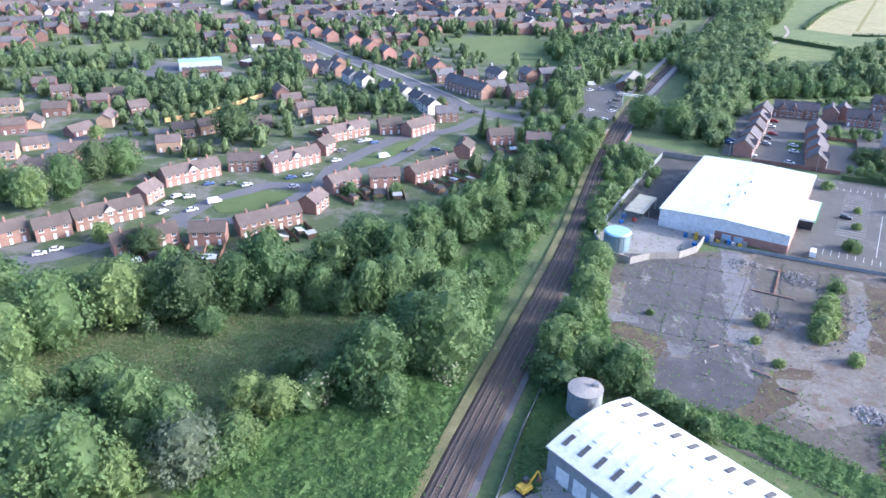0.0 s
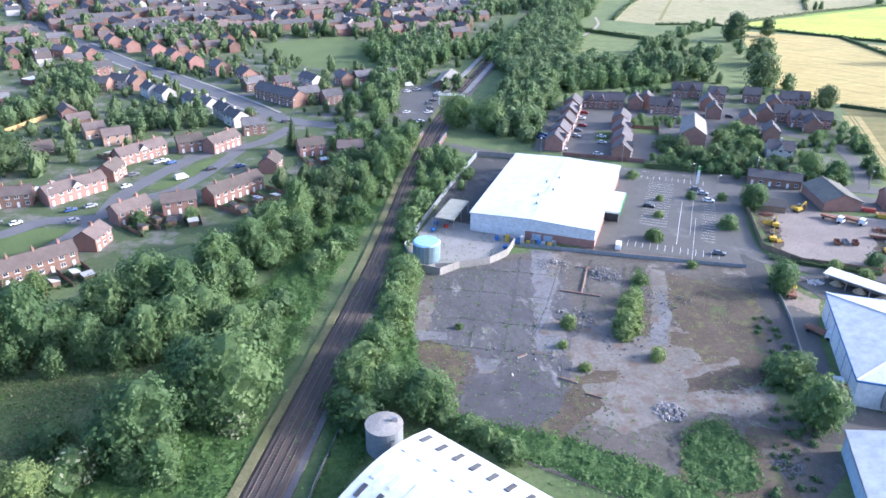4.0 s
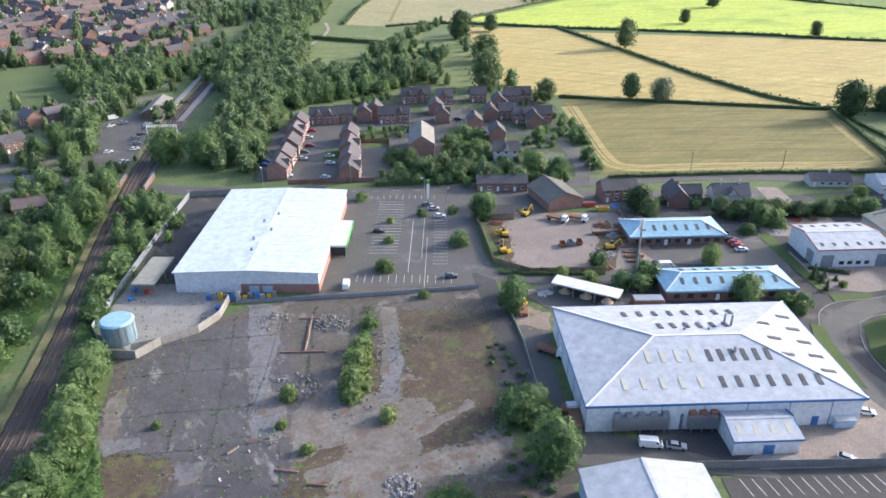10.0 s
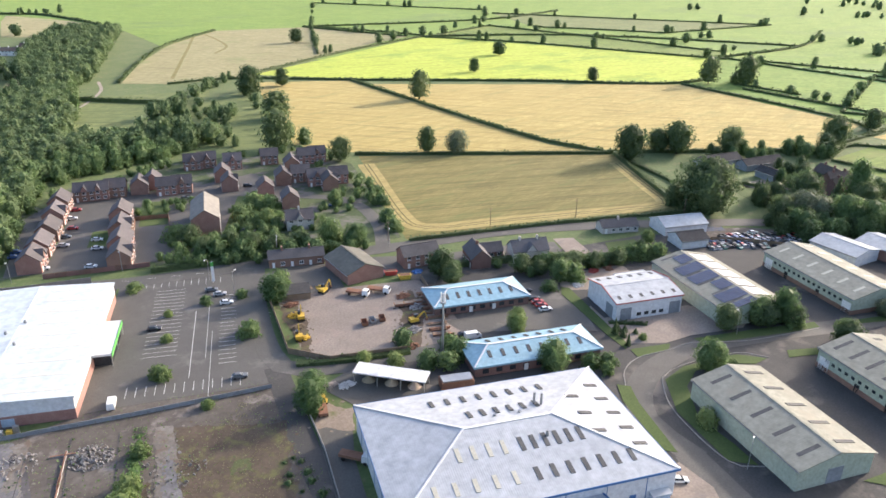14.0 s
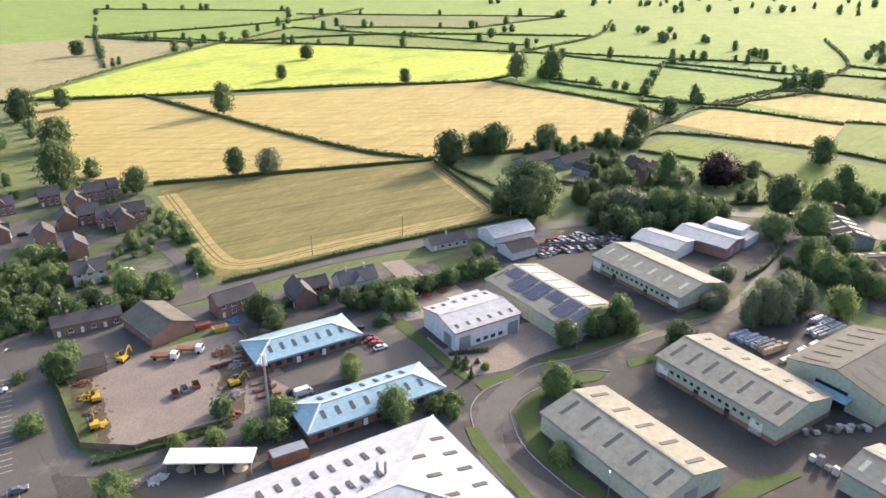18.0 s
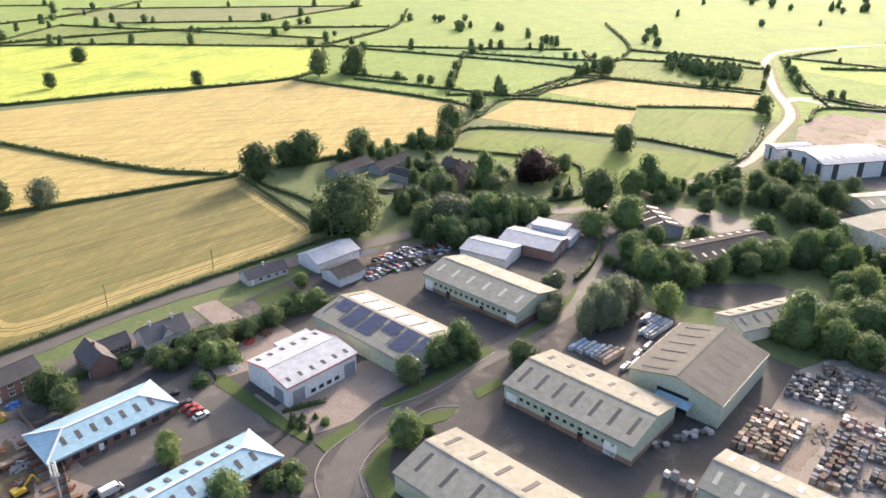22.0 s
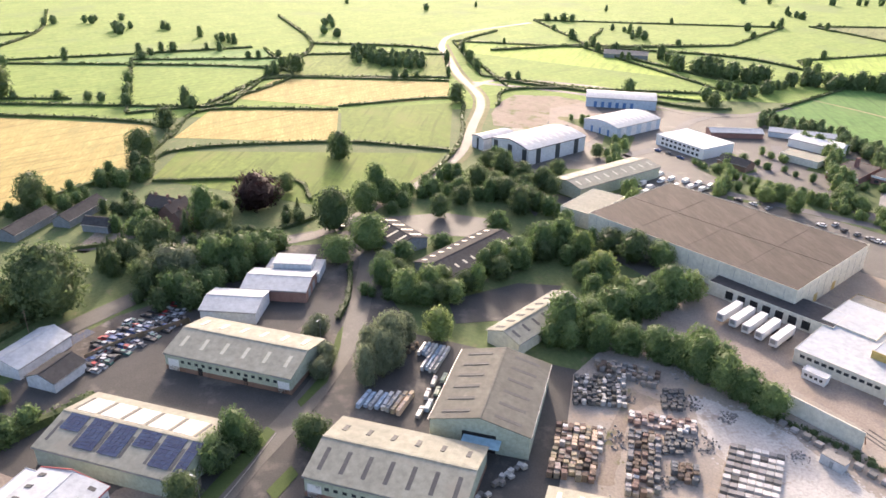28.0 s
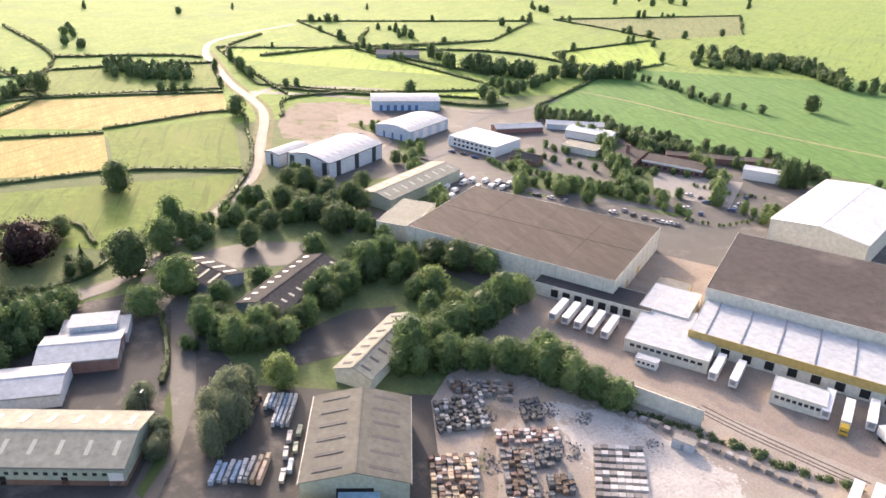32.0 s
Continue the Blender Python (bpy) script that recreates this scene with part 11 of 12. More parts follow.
patch([(184, 238), (190, 240), (186, 226), (180, 214), (174, 206), (173, 209), (179, 224)], "moss_brown", "dark brown ground along the fence", .1, 71, .7)
patch([(224, 218), (218, 204), (208, 194), (200, 187), (196, 190), (206, 202), (214, 212)], "moss_brown", "dark brown ground along the fence", .1, 72, .7)
belt2 = Mass("mid")
belt2.grove([(592, -200), (571, -186), (539, -205), (518, -212), (490, -211), (462, -221), (438, -236), (424, -252), (400, -262), (404, -275), (438, -270), (478, -240), (513, -233), (561, -225)], 6.5, q8, (.45, .75))
belt2.line([(655, -344), (633, -356), (591, -352), (560, -356)], 9, q8, (.4, .8), 4)
belt2.line([(680, -374), (679, -333), (668, -300)], 12, q8, (.6, .9), 4)
belt2.grove([(686, -446), (657, -465), (640, -510), (600, -540), (640, -570), (673, -549), (703, -479)], 11, q8, (.6, .95))
belt2.line([(640, -205), (660, -240), (690, -300)], 8, q8, (.6, 1.0), 5)
belt2.done("shelter_belt", M["leaf_wood"], "tall belt of trees behind the works", "trees")
ribbon("farm_track", [(223.0, 546.4), (236.6, 573.0), (252.9, 587.0), (282.6, 630.4), (296.7, 670.5)], 2.4, .12, M["dust_yard"], "pale path beside the wood", "track")
ribbon("farm_track", [(645, -266), (595, -287), (554, -297), (516, -308), (454, -330), (380, -360)], 2.5, .14, M["crop_tan"], "worn tan track across the pasture", "track")
for i, (x, y) in enumerate(((403, -241), (401, -246), (406, -236))):
    plant("cone", x, y, 1.3, 1.7)

# ---- school ----
for x, y, w, dd, yw, h, rf_, lab in ((-158, 480, 26, 11, 20, 5.5, "roof_blue", "two-storey school block with pale blue bands"), (-140, 446, 22, 15, 20, 3.6, "roof_grey", "low flat-roofed school block"), (-152, 464, 24, 10, 20, 3.4, "roof_brown", "low brown-roofed school block"), (-128, 492, 14, 8, 60, 3.2, "roof_pale", "low white-roofed school hut")):
    e = flat_hall("school_block", lab, x, y, w, dd, yw, h, M["clad_blue" if h > 5 else "brick_dark"], M[rf_], category="school")
    wall_panels(e, "window", M["glass"], "-y", w, dd, 6, -w / 2 + 1, w / 2 - 1, 2.4, 1.0, 2.4)
sheet("school_car_park", [(-209, 505), (-165, 492), (-172, 446), (-204, 470)], .1, M["road_town"], "grey school car park", "car park")

sheet("unit_forecourt", [(260, 168), (256, 160), (284, 146), (292, 128), (283, 126), (266, 135), (256, 138), (247, 146), (249, 156), (255, 167)], .115, M["apron"], "pale concrete forecourt of the trade unit", "yard")
sheet("office_court", [(245, 199), (267, 191), (263, 178), (247, 156), (240, 166), (216, 184), (217, 194), (226, 190)], .1, M["asphalt"], "worn grey asphalt court between the offices", "yard")
sheet("house_drive", [(268, 226), (278, 222), (270, 211), (257, 211), (258, 222)], .13, M["asphalt"], "grey asphalt drive beside the old house", "drive")
sheet("gravel_court", [(298, 213), (305, 208), (297, 193), (289, 198)], .13, M["apron"], "pale gravel parking court beside the road", "yard")
sheet("unit_yard", [(262, 182), (272, 190), (297, 180), (290, 168), (274, 172)], .1, M["apron"], "sandy concrete yard behind the trade unit", "yard")
wall_run("steel_fence", [(90.4, 227.2), (123.9, 212.3), (156.7, 199.0)], 1.3, .1, M["clad_grey"], "low grey steel fence along the car park edge", "fence", 4.0)

M["yard_pale"] = mat("white_stone_dust", (0.44, 0.415, 0.38), (0.56, 0.53, 0.49), 0.12, 0.95, fine=1.2, bump=0.3, third=((0.30, 0.26, 0.22), 0.15, 0.25))
patch([(302, -8), (288, -24), (276, -29), (254, -36), (246, -30), (250, -14), (262, -6), (277, -4), (292, -6)], "yard_pale", "white stone dust over the yard", .1, 96, .9)
for i, (x, y, r, n) in enumerate(((298, -6, 4, 80), (290, -14, 3, 60), (280, -2, 4, 70), (302, 12, 4, 70), (270, 14, 5, 80), (286, 20, 5, 60), (310, 2, 4, 80), (262, 30, 4, 60), (312, -12, 5, 90), (272, -24, 3, 40))):
    rubble(x, y, r, n, 120 + i, "scatter of broken stone in the yard")
scrub = Mass("shrub")
scrub.line([(296, -22), (284, -30), (267, -42), (252, -50), (236, -60)], 1.8, rs, (.5, .95), 1.2)
scrub.done("scrub_strip", M["leaf_dark"], "dark green scrub between the two yards", "scrub")
for i in range(15):
    f = i / 14
    e = thing("stone_crate", 285 - 44 * f, -27.5 - 21.5 * f, -153 + rs.uniform(-4, 4), "grey steel crate of stone blocks", "crate", "crates along the yard edge", .08)
    part("crate_body", box(-.95, .95, -.8, .8, .12, 1.0 + .5 * rs.random()), M["stone_grey"], e)
    part("crate_base", box(-1.0, 1.0, -.85, .85, 0, .12), M["timber"], e)
sheet("yard_edge", [(342, -4), (302, -38), (235, -68), (233, -75), (298, -46), (340, -10)], .05, M["apron"], "bare ground between the two yards", "yard")
# dark clipped conifers beside the trade unit
for x, y, s in ((251.5, 152, .42), (253, 150.5, .36), (250, 149, .4), (254.5, 147.5, .3)):
    plant("cone", x, y, s * 1.3, s * .7)
garden_row(-98.5, 220.1, 34.2, 20.7, 13)
garden_row(-78.8, 225.5, 5.9, 11.7, 13)
garden_row(-61.4, 236.9, 34.1, 22.5, 13)
garden_row(-40.1, 274.4, 41.7, 13.4, 13)
garden_row(-24.0, 279.2, 11.1, 11.9, 13)
garden_row(-5.1, 290.2, 42.6, 23.9, 13)
garden_row(26.1, 334.9, 11.2, 11.3, 13)
garden_row(43.3, 329.0, -6.3, 11.0, 13)
garden_row(-103.0, 283.0, 220.4, 23.1, 12)
garden_row(-64.6, 300.2, 220.6, 23.0, 12)
garden_row(-46.6, 340.5, 219.8, 22.0, 12)

# ---- patches of the derelict ground ----
patch([(129.8, 200.6), (151.0, 183.5), (136.2, 157.8), (124.5, 159.6), (118.4, 170.0), (122.3, 183.9)], "moss_brown", "dark brown mossy ground", 0.110, 1, 1.0)
patch([(88.5, 165.4), (95.9, 162.3), (102.8, 155.0), (99.3, 148.9), (86.0, 158.5)], "moss_brown", "dark brown mossy ground", 0.112, 2, 1.0)
patch([(107.0, 180.2), (116.8, 186.3), (109.5, 169.1), (105.1, 166.0), (102.3, 169.3)], "moss_brown", "dark brown mossy ground", 0.113, 3, 1.0)
patch([(126.1, 204.1), (129.8, 201.5), (124.1, 187.4), (112.6, 166.9), (109.4, 169.2), (120.3, 190.1)], "dust", "pale dusty track", 0.120, 4, 0.5)
patch([(118.1, 170.9), (121.3, 165.1), (126.2, 157.1), (134.0, 154.0), (130.9, 150.5), (120.1, 152.2), (112.3, 151.5), (101.9, 150.4), (90.9, 155.0), (88.8, 163.5), (99.1, 166.8), (107.7, 165.4)], "dust", "pale dusty track across derelict ground", 0.122, 5, 0.4)
patch([(115.6, 150.8), (121.8, 147.5), (119.5, 141.9), (113.5, 143.5)], "moss_brown", "mossy patch of ground", 0.130, 6, 1.0)
patch([(114.6, 168.7), (120.2, 166.0), (117.1, 161.1), (112.4, 162.9)], "moss_brown", "mossy patch of ground", 0.131, 7, 1.0)
patch([(124.3, 163.4), (134.7, 157.5), (133.3, 153.5), (124.1, 158.8)], "moss", "green moss and weeds", 0.132, 8, 1.0)
patch([(132.8, 179.5), (137.5, 177.0), (135.1, 172.4), (131.5, 175.8)], "moss", "green moss and weeds", 0.133, 9, 1.0)
patch([(93.2, 224.1), (99.1, 221.1), (90.7, 199.2), (82.7, 183.4), (81.1, 182.2)], "slab_pale", "pale worn concrete", 0.125, 10, 0.5)
patch([(98.7, 219.7), (102.0, 218.7), (92.0, 195.3), (84.7, 183.2), (83.6, 184.0)], "dust", "pale crumbled concrete", 0.128, 11, 1.0)
patch([(79.1, 175.4), (85.6, 173.6), (81.4, 161.9), (76.3, 165.6)], "dust", "pale crumbled concrete", 0.129, 12, 1.0)
patch([(130.1, 151.7), (141.7, 149.1), (141.3, 142.4), (134.1, 136.8), (136.1, 131.0), (132.7, 124.8), (125.8, 129.8), (127.3, 141.7)], "grass", "rough scrubby grass", 0.134, 13, 1.0)
patch([(41.1, 179.0), (51.6, 176.7), (60.8, 166.6), (51.3, 151.1), (45.2, 158.8), (40.4, 164.4)], "moss_brown", "dark brown mossy ground", 0.135, 14, 1.0)
patch([(82.5, 154.8), (95.5, 155.4), (81.8, 140.3), (69.4, 132.1), (64.5, 129.1), (68.8, 138.0)], "moss_brown", "dark brown mossy ground", 0.136, 15, 1.0)
patch([(87.2, 171.2), (100.6, 178.1), (109.5, 165.3), (113.3, 154.2), (130.6, 151.8), (130.5, 137.7), (115.0, 131.5), (104.1, 137.1), (85.0, 131.8), (76.6, 141.0)], "dust", "pale dusty ground", 0.118, 16, 0.7)
patch([(117.1, 164.2), (131.4, 158.1), (137.7, 148.3), (121.6, 142.3), (117.0, 152.4)], "moss_brown", "dark brown mossy ground", 0.137, 17, 1.0)
patch([(96.7, 128.2), (112.0, 122.3), (112.1, 107.0), (87.5, 110.6)], "moss_brown", "dark brown mossy ground", 0.138, 18, 1.0)
patch([(102.1, 133.3), (111.1, 132.0), (102.8, 111.8), (94.0, 111.5)], "moss", "green moss and weeds", 0.142, 19, 1.0)
patch([(55.9, 158.5), (69.6, 157.8), (76.9, 147.5), (74.0, 141.4), (60.3, 136.3), (50.5, 144.7)], "tarmac", "dark tarmac slab", 0.139, 20, 0.4)
patch([(82.9, 182.1), (90.3, 179.5), (82.1, 163.7), (77.9, 169.7)], "dust", "pale crumbled concrete", 0.141, 21, 1.0)
patch([(50.8, 197.8), (56.4, 200.5), (51.7, 184.9), (46.2, 176.8)], "dust", "pale crumbled concrete", 0.141, 22, 1.0)
patch([(59.5, 164.2), (66.3, 164.6), (64.2, 159.8), (59.1, 159.8)], "dust", "pale crumbled concrete", 0.142, 23, 1.0)

# ---- ground round the factory ----
sheet("works_lane", [(155.4, 177.7), (163.4, 172.8), (154.6, 160.7), (141.8, 136.0), (138.9, 129.0), (134.4, 123.6), (134.2, 128.6), (139.4, 145.0)], .12, M["asphalt"], "grey asphalt lane along the factory", "yard")
patch([(161.7, 185.2), (166.9, 176.7), (160.6, 169.5), (154.5, 175.7)], "dirt", "sandy trampled ground beside the factory", .15, 90, .7)
sheet("works_lane", [(140.1, 136.2), (168.3, 101.3), (167.7, 99.5), (134.4, 123.6)], .125, M["asphalt"], "grey asphalt yard before the factory", "yard")
sheet("concrete_apron", [(186.4, 110.0), (208.5, 107.2), (206.3, 97.5), (197.4, 87.3), (177.4, 98.3), (175.7, 104.0)], .13, M["apron"], "pinkish concrete apron behind the factory", "yard")
wall_run("concrete_wall", [(159.0, 187.2), (151.3, 167.8), (142.3, 149.4), (137.7, 138.9)], .9, .2, M["concrete"], "low pale concrete wall along the lane", "wall", 3.0)
lorry(143.5, 137.0, -60, "white", .14, False)
lorry(154.0, 160.3, -62, "white", .14, False)
digger(161.4, 183.5, 120)

# ---- trees between the new houses and the main road ----
row_trees = Mass("mid")
row_trees.grove([(171.9, 298.0), (184.4, 315.1), (189.6, 305.6), (202.9, 301.9), (218.9, 320.0), (229.9, 307.8), (217.1, 284.1), (229.0, 275.6), (245.8, 271.5), (237.9, 254.5), (220.4, 260.0), (201.3, 269.6), (171.2, 288.3)], 5.2, rw, (.28, .5))
row_trees.grove([(138.5, 364.0), (151.8, 391.2), (171.8, 432.2), (178.7, 427.3), (161.8, 394.2), (143.3, 360.6), (131.5, 333.8), (128.0, 336.3)], 7, rw, (.35, .6))
row_trees.grove([(281.6, 336.8), (292.5, 335.0), (278.6, 296.5), (265.7, 273.7), (260.6, 273.1), (269.9, 297.9), (271.9, 321.6)], 7, rw, (.3, .5))
row_trees.grove([(178.7, 415.3), (205.3, 434.3), (235.8, 419.7), (246.1, 426.7), (246.5, 441.3), (212.0, 450.6), (187.1, 447.1)], 8, rw, (.5, .8))
row_trees.grove([(69, 545), (96, 580), (143, 552), (183, 576), (232, 651), (293, 689), (246, 580), (158, 497), (142, 511), (122, 502), (104, 484), (86, 461)], 9, rw, (.6, .95))
row_trees.grove([(75, 334), (91, 321), (91, 290), (80, 276), (65, 284)], 6, rw, (.3, .5))
row_trees.grove([(42, 362), (58, 378), (67, 364), (66, 342), (50, 299), (38, 298), (30, 323)], 7, rw, (.4, .7))
row_trees.grove([(64, 412), (72, 400), (80, 440), (100, 470), (80, 475), (62, 440)], 7, rw, (.5, .8))
row_trees.grove([(129, 336), (137, 366), (150, 396), (176, 420), (221, 424), (239, 420), (246, 440), (215, 452), (176, 440), (150, 412), (126, 360)], 7, rw, (.6, 1.05))
row_trees.grove([(166, 394), (178, 402), (214, 398), (232, 410), (262, 404), (300, 386), (303, 392), (262, 412), (232, 420), (200, 408), (170, 402)], 5.5, rw, (.22, .42))
row_trees.grove([(186, 352), (196, 362), (204, 358), (216, 344), (222, 330), (216, 322), (200, 340)], 5.5, rw, (.2, .36))
row_trees.grove([(206, 300), (222, 322), (232, 336), (240, 330), (236, 306), (246, 296), (240, 284), (222, 286)], 5.5, rw, (.26, .48))
row_trees.grove([(246, 304), (262, 318), (272, 316), (264, 300), (254, 290)], 5, rw, (.22, .4))
row_trees.grove([(284, 350), (300, 362), (310, 380), (300, 384), (288, 362)], 5.5, rw, (.25, .45))
row_trees.done("roadside_trees", M["leaf"], "green trees between the new houses and the road", "trees")

# ---- stock of the stone yard ----
stock([(313.7, 22.4), (312.4, 7.2), (297.6, 12.5), (301.3, 27.5)], ['stone_grey', 'stone_pack', 'white_wrap'], (0, 1, 2), 0.12, 1.4, False)
stock([(321.9, 13.4), (312.7, -4.4), (304.7, 0.8), (316.9, 14.5)], ['stone_grey', 'stone_pack', 'stone_brown'], (1, 2, 3), 0.08, 1.62, False)
stock([(304.2, -0.8), (303.7, -7.8), (294.1, -2.4), (295.7, 3.4)], ['stone_grey', 'stone_slate'], (0, 1), 0.08, 1.62, False)
stock([(293.7, 34.1), (289.2, 22.5), (280.5, 26.0), (285.1, 37.8)], ['stone_buff', 'white_wrap', 'stone_pack', 'stone_brown'], (1, 2), 0.08, 1.62)
stock([(283.5, 38.5), (279.4, 27.2), (270.0, 31.9), (274.1, 43.0)], ['stone_brown', 'stone_buff', 'stone_pack'], (1, 2, 3), 0.05, 1.62)
stock([(295.8, 12.6), (289.1, -4.2), (284.1, -1.7), (290.1, 15.0)], ['stone_brown', 'white_wrap', 'stone_pack'], (0, 1), 0.15, 1.62, False)
stock([(288.6, 15.7), (285.1, 7.7), (262.9, 18.0), (265.2, 26.1)], ['stone_brown', 'stone_pack', 'white_wrap', 'stone_grey', 'stone_slate'], (0, 1, 2), 0.15, 1.62)
stock([(285.3, 6.6), (283.6, -0.8), (276.4, 4.2), (278.2, 10.5)], ['stone_grey', 'stone_slate'], (0, 1, 2), 0.15, 1.62, False)
stock([(274.2, 10.1), (271.6, 3.4), (265.8, 6.6), (267.9, 13.9)], ['stone_brown', 'stone_slate'], (1, 2), 0.05, 1.62)
patch([(306.7, 8.1), (299.1, 1.0), (295.7, 12.3), (269.0, 27.0), (270.2, 30.9), (290.5, 20.6), (296.4, 14.9)], "dirt", "bare sandy track through the stone yard", .112, 95, .5)
patch([(91.7, 204.2), (94.9, 203.2), (84.6, 180.5), (77.9, 173.6), (84.2, 186.6)], "slab_pale", "pale scraped concrete", 0.143, 210, .6)
patch([(78.9, 175.2), (84.7, 171.5), (82.5, 164.4), (76.8, 167.2)], "slab_pale", "pale scraped concrete", 0.144, 211, .6)
patch([(47.6, 182.2), (55.2, 179.8), (55.1, 175.9), (46.2, 178.1)], "slab_pale", "pale scraped concrete", 0.144, 212, .6)
patch([(59.7, 167.0), (66.1, 164.3), (62.9, 160.2), (59.3, 162.5)], "slab_pale", "pale scraped concrete", 0.144, 213, .6)
patch([(124.9, 194.0), (119.3, 175.8), (111.5, 163.8), (104.8, 163.2), (114.3, 174.3)], "slab_pale", "pale scraped concrete", 0.145, 214, .6)
patch([(82.9, 150.6), (104.9, 150.7), (125.7, 154.1), (124.9, 151.3), (104.7, 147.3), (82.3, 145.5)], "dust", "pale dusty track", 0.145, 215, .6)
patch([(39.6, 170.9), (52.8, 168.0), (57.3, 163.1), (52.6, 153.7), (41.6, 157.1), (38.5, 162.2)], "moss_brown", "rust-brown mossy ground", 0.1412, 230, 1.0)
patch([(120.8, 175.3), (137.4, 173.3), (131.3, 157.7), (119.4, 160.0)], "moss_brown", "rust-brown mossy ground", 0.1415, 231, 1.0)
patch([(109.9, 151.5), (120.5, 150.7), (119.5, 143.8), (107.0, 143.2)], "moss_brown", "rust-brown mossy ground", 0.1418, 232, 1.0)
patch([(113.2, 128.8), (123.9, 127.5), (119.6, 119.4), (109.3, 122.6)], "moss_brown", "rust-brown mossy ground", 0.1421, 233, 1.0)
# weedy joints of the old slab
rj = random.Random(77)
for pts in (
    [(49.5, 189.8), (65.2, 184.2), (81.9, 177.1)],
    [(45.4, 177.6), (62.0, 170.7), (81.7, 163.1)],
    [(55.3, 205.0), (72.0, 198.9), (89.1, 191.4)],
    [(60.9, 217.2), (78.8, 211.4), (94.7, 205.1)],
    [(79.2, 223.2), (65.0, 186.5), (54.1, 157.4)],
    [(88.6, 220.3), (77.5, 191.7), (68.0, 168.9)],
    [(99.6, 213.8), (88.3, 191.6), (77.9, 173.6)],
    [(110.0, 213.8), (101.1, 194.3), (91.9, 174.8)],
    [(119.1, 207.8), (109.6, 188.4), (100.7, 171.2)],
    [(81.7, 163.1), (79.5, 156.2), (73.7, 141.1)],
    [(54.1, 157.4), (51.6, 151.9), (48.5, 146.1)],
):
    ribbon("slab_joint", pts, .22, .146, M["tarmac"], "dark weedy joint of the old slab", "joint", step=2.0, thick=.02)
    tuft = Mass("shrub")
    for q in smooth_line(pts, .9):
        if rj.random() < .55:
            tuft.add(q.x + rj.uniform(-.5, .5), q.y + rj.uniform(-.5, .5), rj.uniform(.05, .2), rj)
    tuft.done("weeds", M["leaf"], "weeds rooted in the joints of the slab", "weeds")

# ---- far fields ----
far_field([(862.1, 1169.7), (1009.7, 901.1), (891.4, 788.7), (704.4, 727.2), (653.9, 880.6)], "pasture_far", "green pasture in the distance", 0.050, 1)
far_field([(639.9, 861.2), (685.7, 727.6), (519.1, 679.5)], "crop_tan", "brown fallow field in the distance", 0.052, 2)
far_field([(980.0, 856.8), (1175.4, 498.4), (965.8, 546.4), (885.8, 697.4)], "pasture_dull", "dull green field in the distance", 0.054, 3)
far_field([(695.0, 709.5), (847.5, 745.4), (863.3, 419.4), (814.9, 390.6), (757.0, 589.2)], "pasture", "green pasture strip in the distance", 0.056, 4)
far_field([(817.1, 353.7), (876.5, 144.5), (791.7, 115.2), (658.0, 171.0), (683.9, 264.8), (688.4, 322.6)], "pasture_blue", "cool green pasture past the barley", 0.058, 5)
far_field([(933.0, 536.3), (1082.7, 326.0), (882.0, 156.0), (830.9, 359.3)], "pasture_far", "pale green pasture in the distance", 0.060, 6)
far_field([(826.8, 254.5), (826.7, 118.2), (659.5, 155.2), (640.1, 219.1)], "pasture_blue", "cool green pasture past the barley", 0.062, 7)
far_field([(842.1, 104.2), (834.4, -23.8), (733.6, -9.6), (751.1, 138.0)], "pasture", "green pasture by the country road", 0.064, 8)
far_field([(907.4, -43.0), (865.9, -167.5), (649.2, -220.2), (638.6, -179.9), (738.8, -38.4)], "pasture_bright", "bright green pasture beyond the junction", 0.066, 9)
far_field([(1055.9, -169.8), (984.4, -461.2), (865.7, -328.8), (871.2, -175.5)], "pasture_far", "pale green pasture in the distance", 0.068, 10)
far_field([(781.2, -349.8), (814.5, -507.7), (700.0, -422.3), (683.8, -312.6)], "pasture_bright", "bright green paddock in the distance", 0.070, 11)
far_field([(989.8, -498.1), (954.3, -805.1), (817.4, -659.7), (818.7, -526.6)], "pasture_dull", "dull green field in the distance", 0.072, 12)

# ---- verges and kerbs of the estate ----
verge([(237.8, 127.6), (247.7, 127.5), (265.2, 120.2), (269.8, 112.8), (264.2, 113.8), (259.3, 119.1), (248.3, 123.9), (239.3, 121.8), (227.9, 112.3), (224.4, 101.2), (220.9, 93.6), (217.4, 99.4), (226.4, 117.6)], "curved mown verge round the warehouse unit")
verge([(245.0, 143.3), (256.8, 136.8), (253.4, 135.4), (242.6, 139.2)], "small mown verge at the bend")
verge([(225.9, 135.5), (227.8, 132.4), (222.7, 126.6), (211.5, 109.1), (209.7, 112.0), (220.5, 130.2)], "narrow mown verge beside the factory")
verge([(264.8, 133.5), (283.4, 123.4), (303.3, 111.7), (300.9, 109.4), (289.4, 115.1), (264.0, 129.6)], "mown verge before the solar unit")
verge([(313.2, 103.9), (328.1, 95.5), (348.8, 91.6), (353.3, 89.4), (340.1, 91.0), (321.7, 95.4), (310.5, 102.9)], "mown verge along the estate road")
verge([(278.8, 110.6), (286.9, 104.9), (283.5, 103.0), (275.1, 108.5)], "small mown verge at the yard entrance")
verge([(233.0, 74.7), (241.9, 71.2), (252.1, 60.4), (250.8, 59.4), (236.7, 67.6)], "mown verge beside the concrete lane")
verge([(264.2, 183.1), (265.6, 180.9), (247.2, 145.6), (244.0, 144.2), (247.2, 153.0), (260.0, 180.2)], "narrow green strip between the yards")
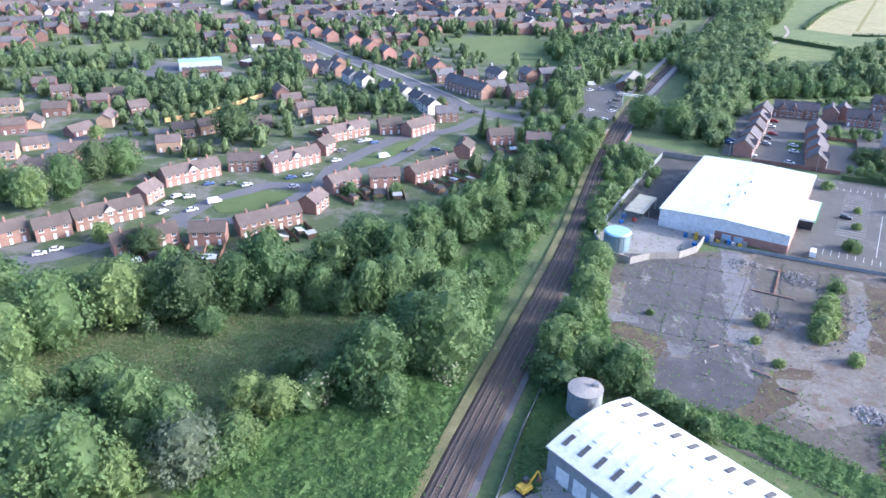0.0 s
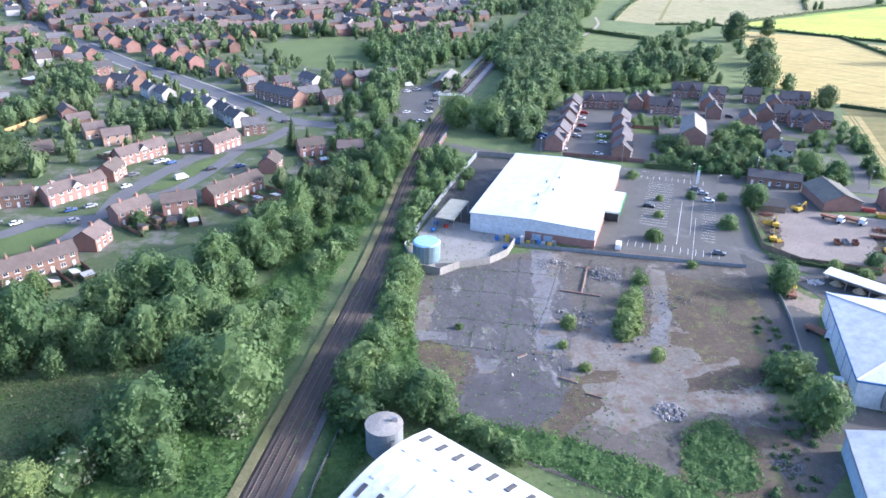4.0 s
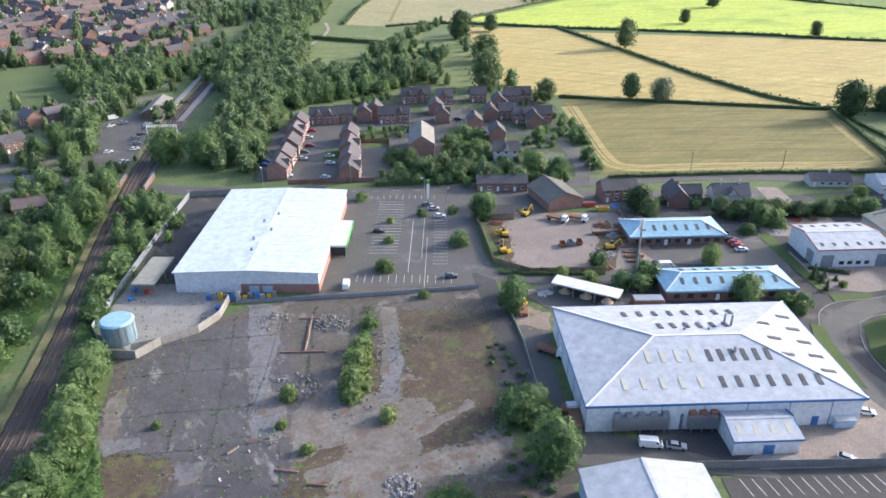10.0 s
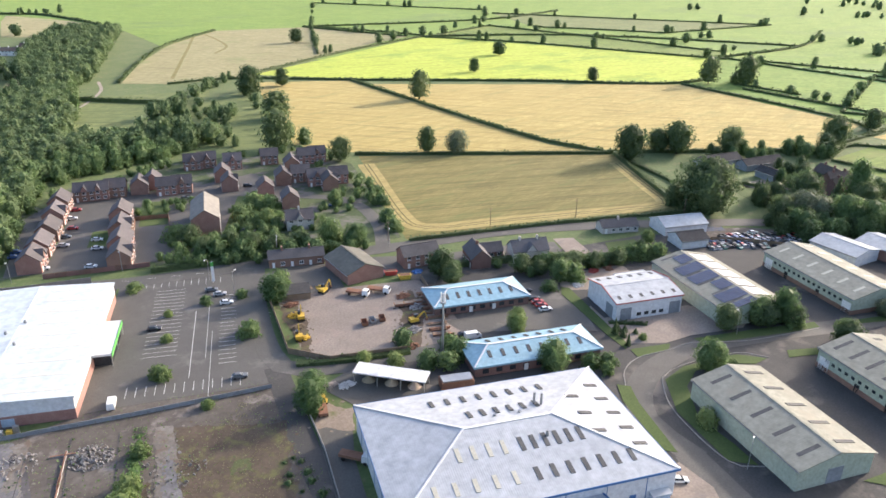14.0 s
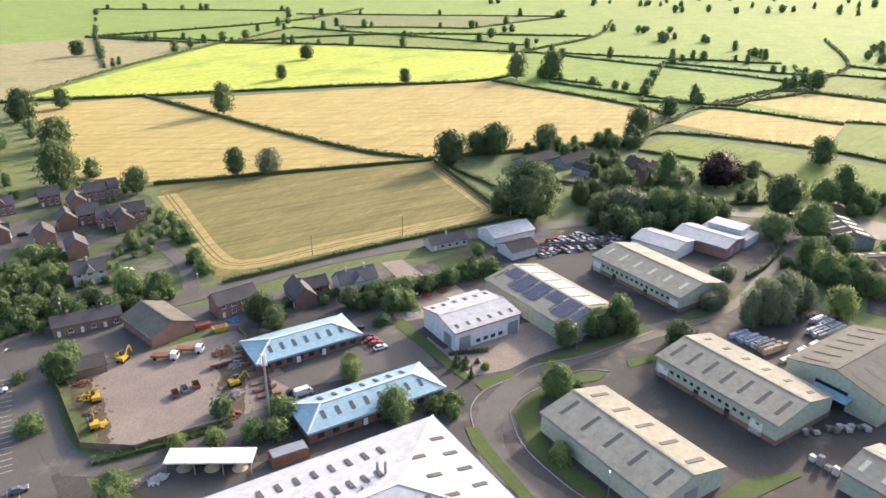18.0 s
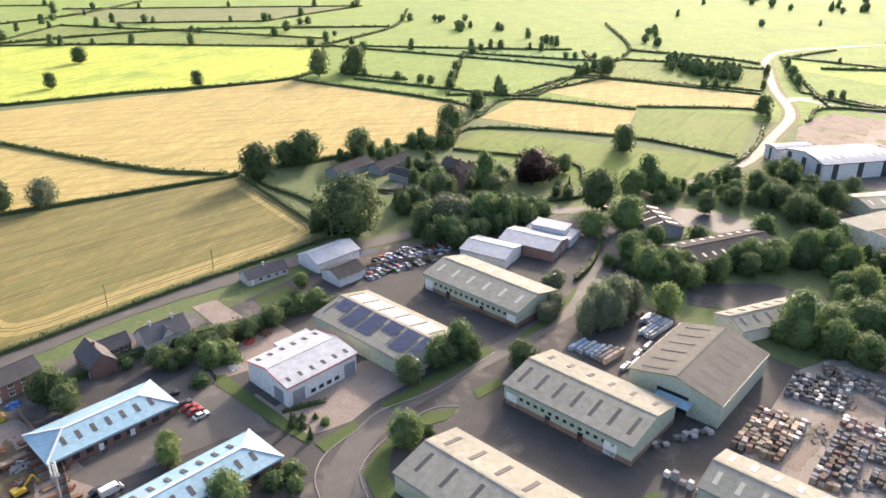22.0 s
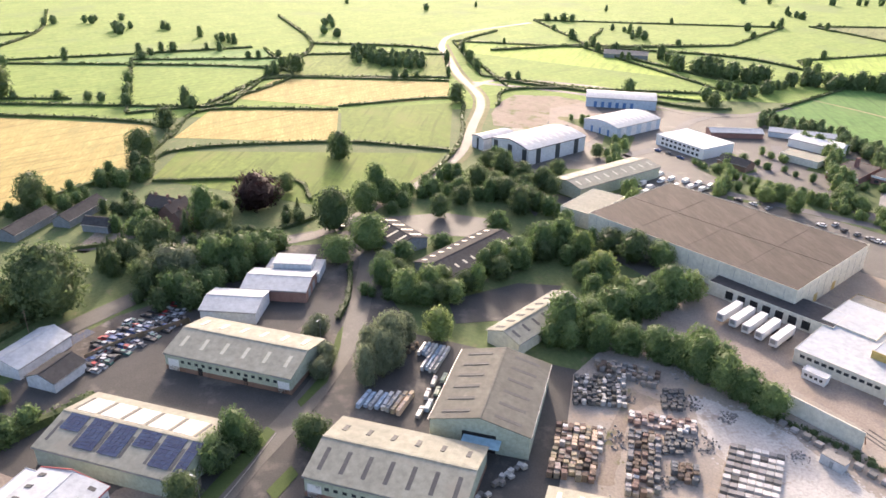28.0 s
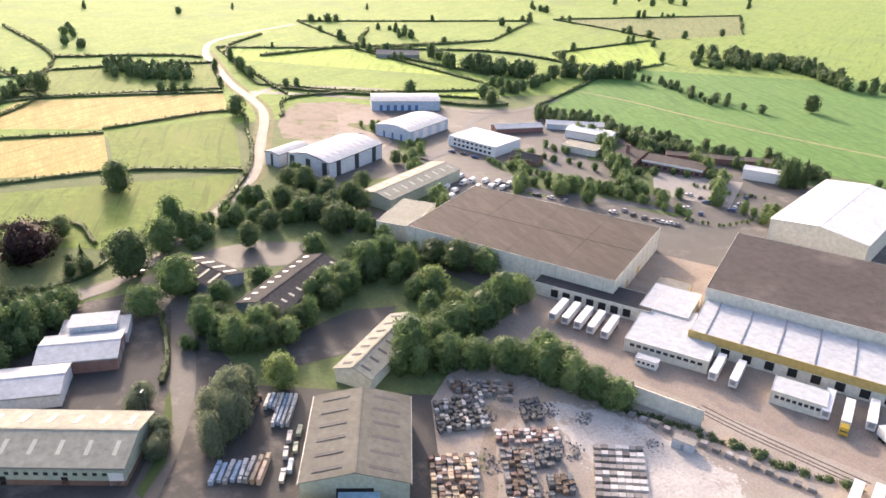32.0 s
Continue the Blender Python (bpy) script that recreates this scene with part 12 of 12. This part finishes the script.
ribbon("kerb", [(221.6, 92.5), (217.4, 99.4), (225.9, 117.9), (235.9, 127.3), (240.3, 128.8), (248.6, 127.9), (266.0, 120.6), (270.7, 112.5)], .28, .22, M["concrete"], "pale concrete kerb round the bend", "kerb", step=2.5, thick=.2)
ribbon("kerb", [(227.1, 133.5), (233.6, 138.0), (242.4, 139.1), (253.5, 135.0), (262.4, 132.3), (276.6, 120.9), (300.2, 109.2)], .28, .22, M["concrete"], "pale concrete kerb along the verge", "kerb", step=2.5, thick=.2)

# ---- farm planting ----
farm = Mass("near")
farm.grove([(404.7, 178.7), (418.4, 182.0), (416.3, 164.6), (409.9, 156.7), (414.0, 146.0), (418.1, 132.5), (413.8, 120.3), (405.4, 119.8), (391.2, 129.9), (383.2, 141.7), (369.8, 139.9), (371.6, 154.1), (390.1, 159.6)], 7, rw, (0.55, 0.85))
farm.grove([(437.5, 141.8), (439.3, 129.5), (416.6, 120.5), (412.6, 134.3), (422.0, 141.2)], 7, rw, (0.5, 0.8))
farm.grove([(455.4, 182.2), (477.4, 183.0), (480.0, 171.4), (460.5, 165.4), (450.5, 168.7)], 8, rw, (0.5, 0.75))
farm.grove([(451.7, 149.9), (454.5, 143.8), (443.8, 140.0), (441.3, 147.2)], 7, rw, (0.7, 1.0))
farm.grove([(464.1, 226.9), (473.6, 216.0), (462.3, 211.5), (456.7, 222.0)], 8, rw, (0.5, 0.7))
farm.grove([(467.2, 192.5), (470.1, 185.4), (459.0, 183.0), (456.2, 188.7)], 6, rw, (0.4, 0.6))
farm.grove([(521.6, 195.2), (524.6, 177.9), (505.7, 176.0), (502.6, 188.3)], 8, rw, (0.7, 1.0))
farm.grove([(428.1, 166.9), (429.7, 155.3), (417.6, 152.3), (416.2, 163.5)], 6, rw, (0.4, 0.65))
farm.grove([(451.1, 114.7), (453.7, 105.5), (443.0, 104.0), (440.6, 113.0)], 6, rw, (0.4, 0.6))
farm.grove([(386.9, 207.4), (395.7, 204.3), (389.5, 192.3), (374.4, 176.2), (366.4, 177.0), (369.5, 201.3)], 8, rw, (0.6, 0.95))
farm.grove([(382.0, 168.2), (385.4, 159.7), (380.4, 155.7), (370.7, 163.7)], 6, rw, (0.35, 0.6))
farm.done("farm_trees", M["leaf_dark"], "dark green trees round the farmstead", "trees")
plant("cone", 415.3, 179.0, .75)
plant("cone", 417.9, 178.0, .75)
plant("cone", 412.1, 175.0, .75)
plant("cone", 420.3, 174.5, .75)
plant("cone", 429.1, 175.3, .75)
plant("cone", 412.8, 180.6, .75)
plant("cone", 408.1, 119.4, .75)
plant("cone", 457.4, 106.2, .75)
sheet("farm_yard", [(425.5, 194.0), (446.2, 188.7), (451.7, 178.9), (444.0, 169.9), (434.8, 173.0), (429.9, 182.5), (422.0, 188.5)], .1, M["dirt"], "sandy farmyard between barns and house", "yard")
sheet("farm_drive", [(423.5, 153.2), (438.8, 153.1), (444.8, 149.0), (441.0, 144.1), (428.7, 146.8), (420.1, 149.1)], .1, M["dirt"], "sandy drive beside the farmhouse", "yard")
sheet("farm_lawn", [(420.5, 199.3), (425.3, 192.8), (424.2, 183.4), (404.7, 178.7), (411.2, 189.0)], .1, M["lawn"], "mown lawn before the farmhouse", "lawn")
hedge([(400, 84.6), (395, 85.6), (383, 85.9), (368.7, 87.8), (357, 91.2)], 2.2, 2.4, None, 6.0, .4, 73, "rough green hedge between court and estate road")
hedge([(435.1, 121.7), (437.3, 112.9), (443.0, 104.0), (450.9, 97.5), (460.3, 98.8)], 2.0, 1.8, None, 6.0, .4, 71, "clipped green hedge round the paddock")
hedge([(422.7, 198.8), (426.7, 192.0), (428.5, 182.7), (432.0, 174.7)], 2.0, 1.8, None, 6.0, .4, 72, "clipped green hedge of the farm garden")
far_trees.done("field_trees", M["leaf_wood"], "rounded hedgerow trees between the far fields", "trees")
garden_bits.done("garden_shrubs", M["leaf"], "shrubs and small bushes in back gardens", "shrubs")
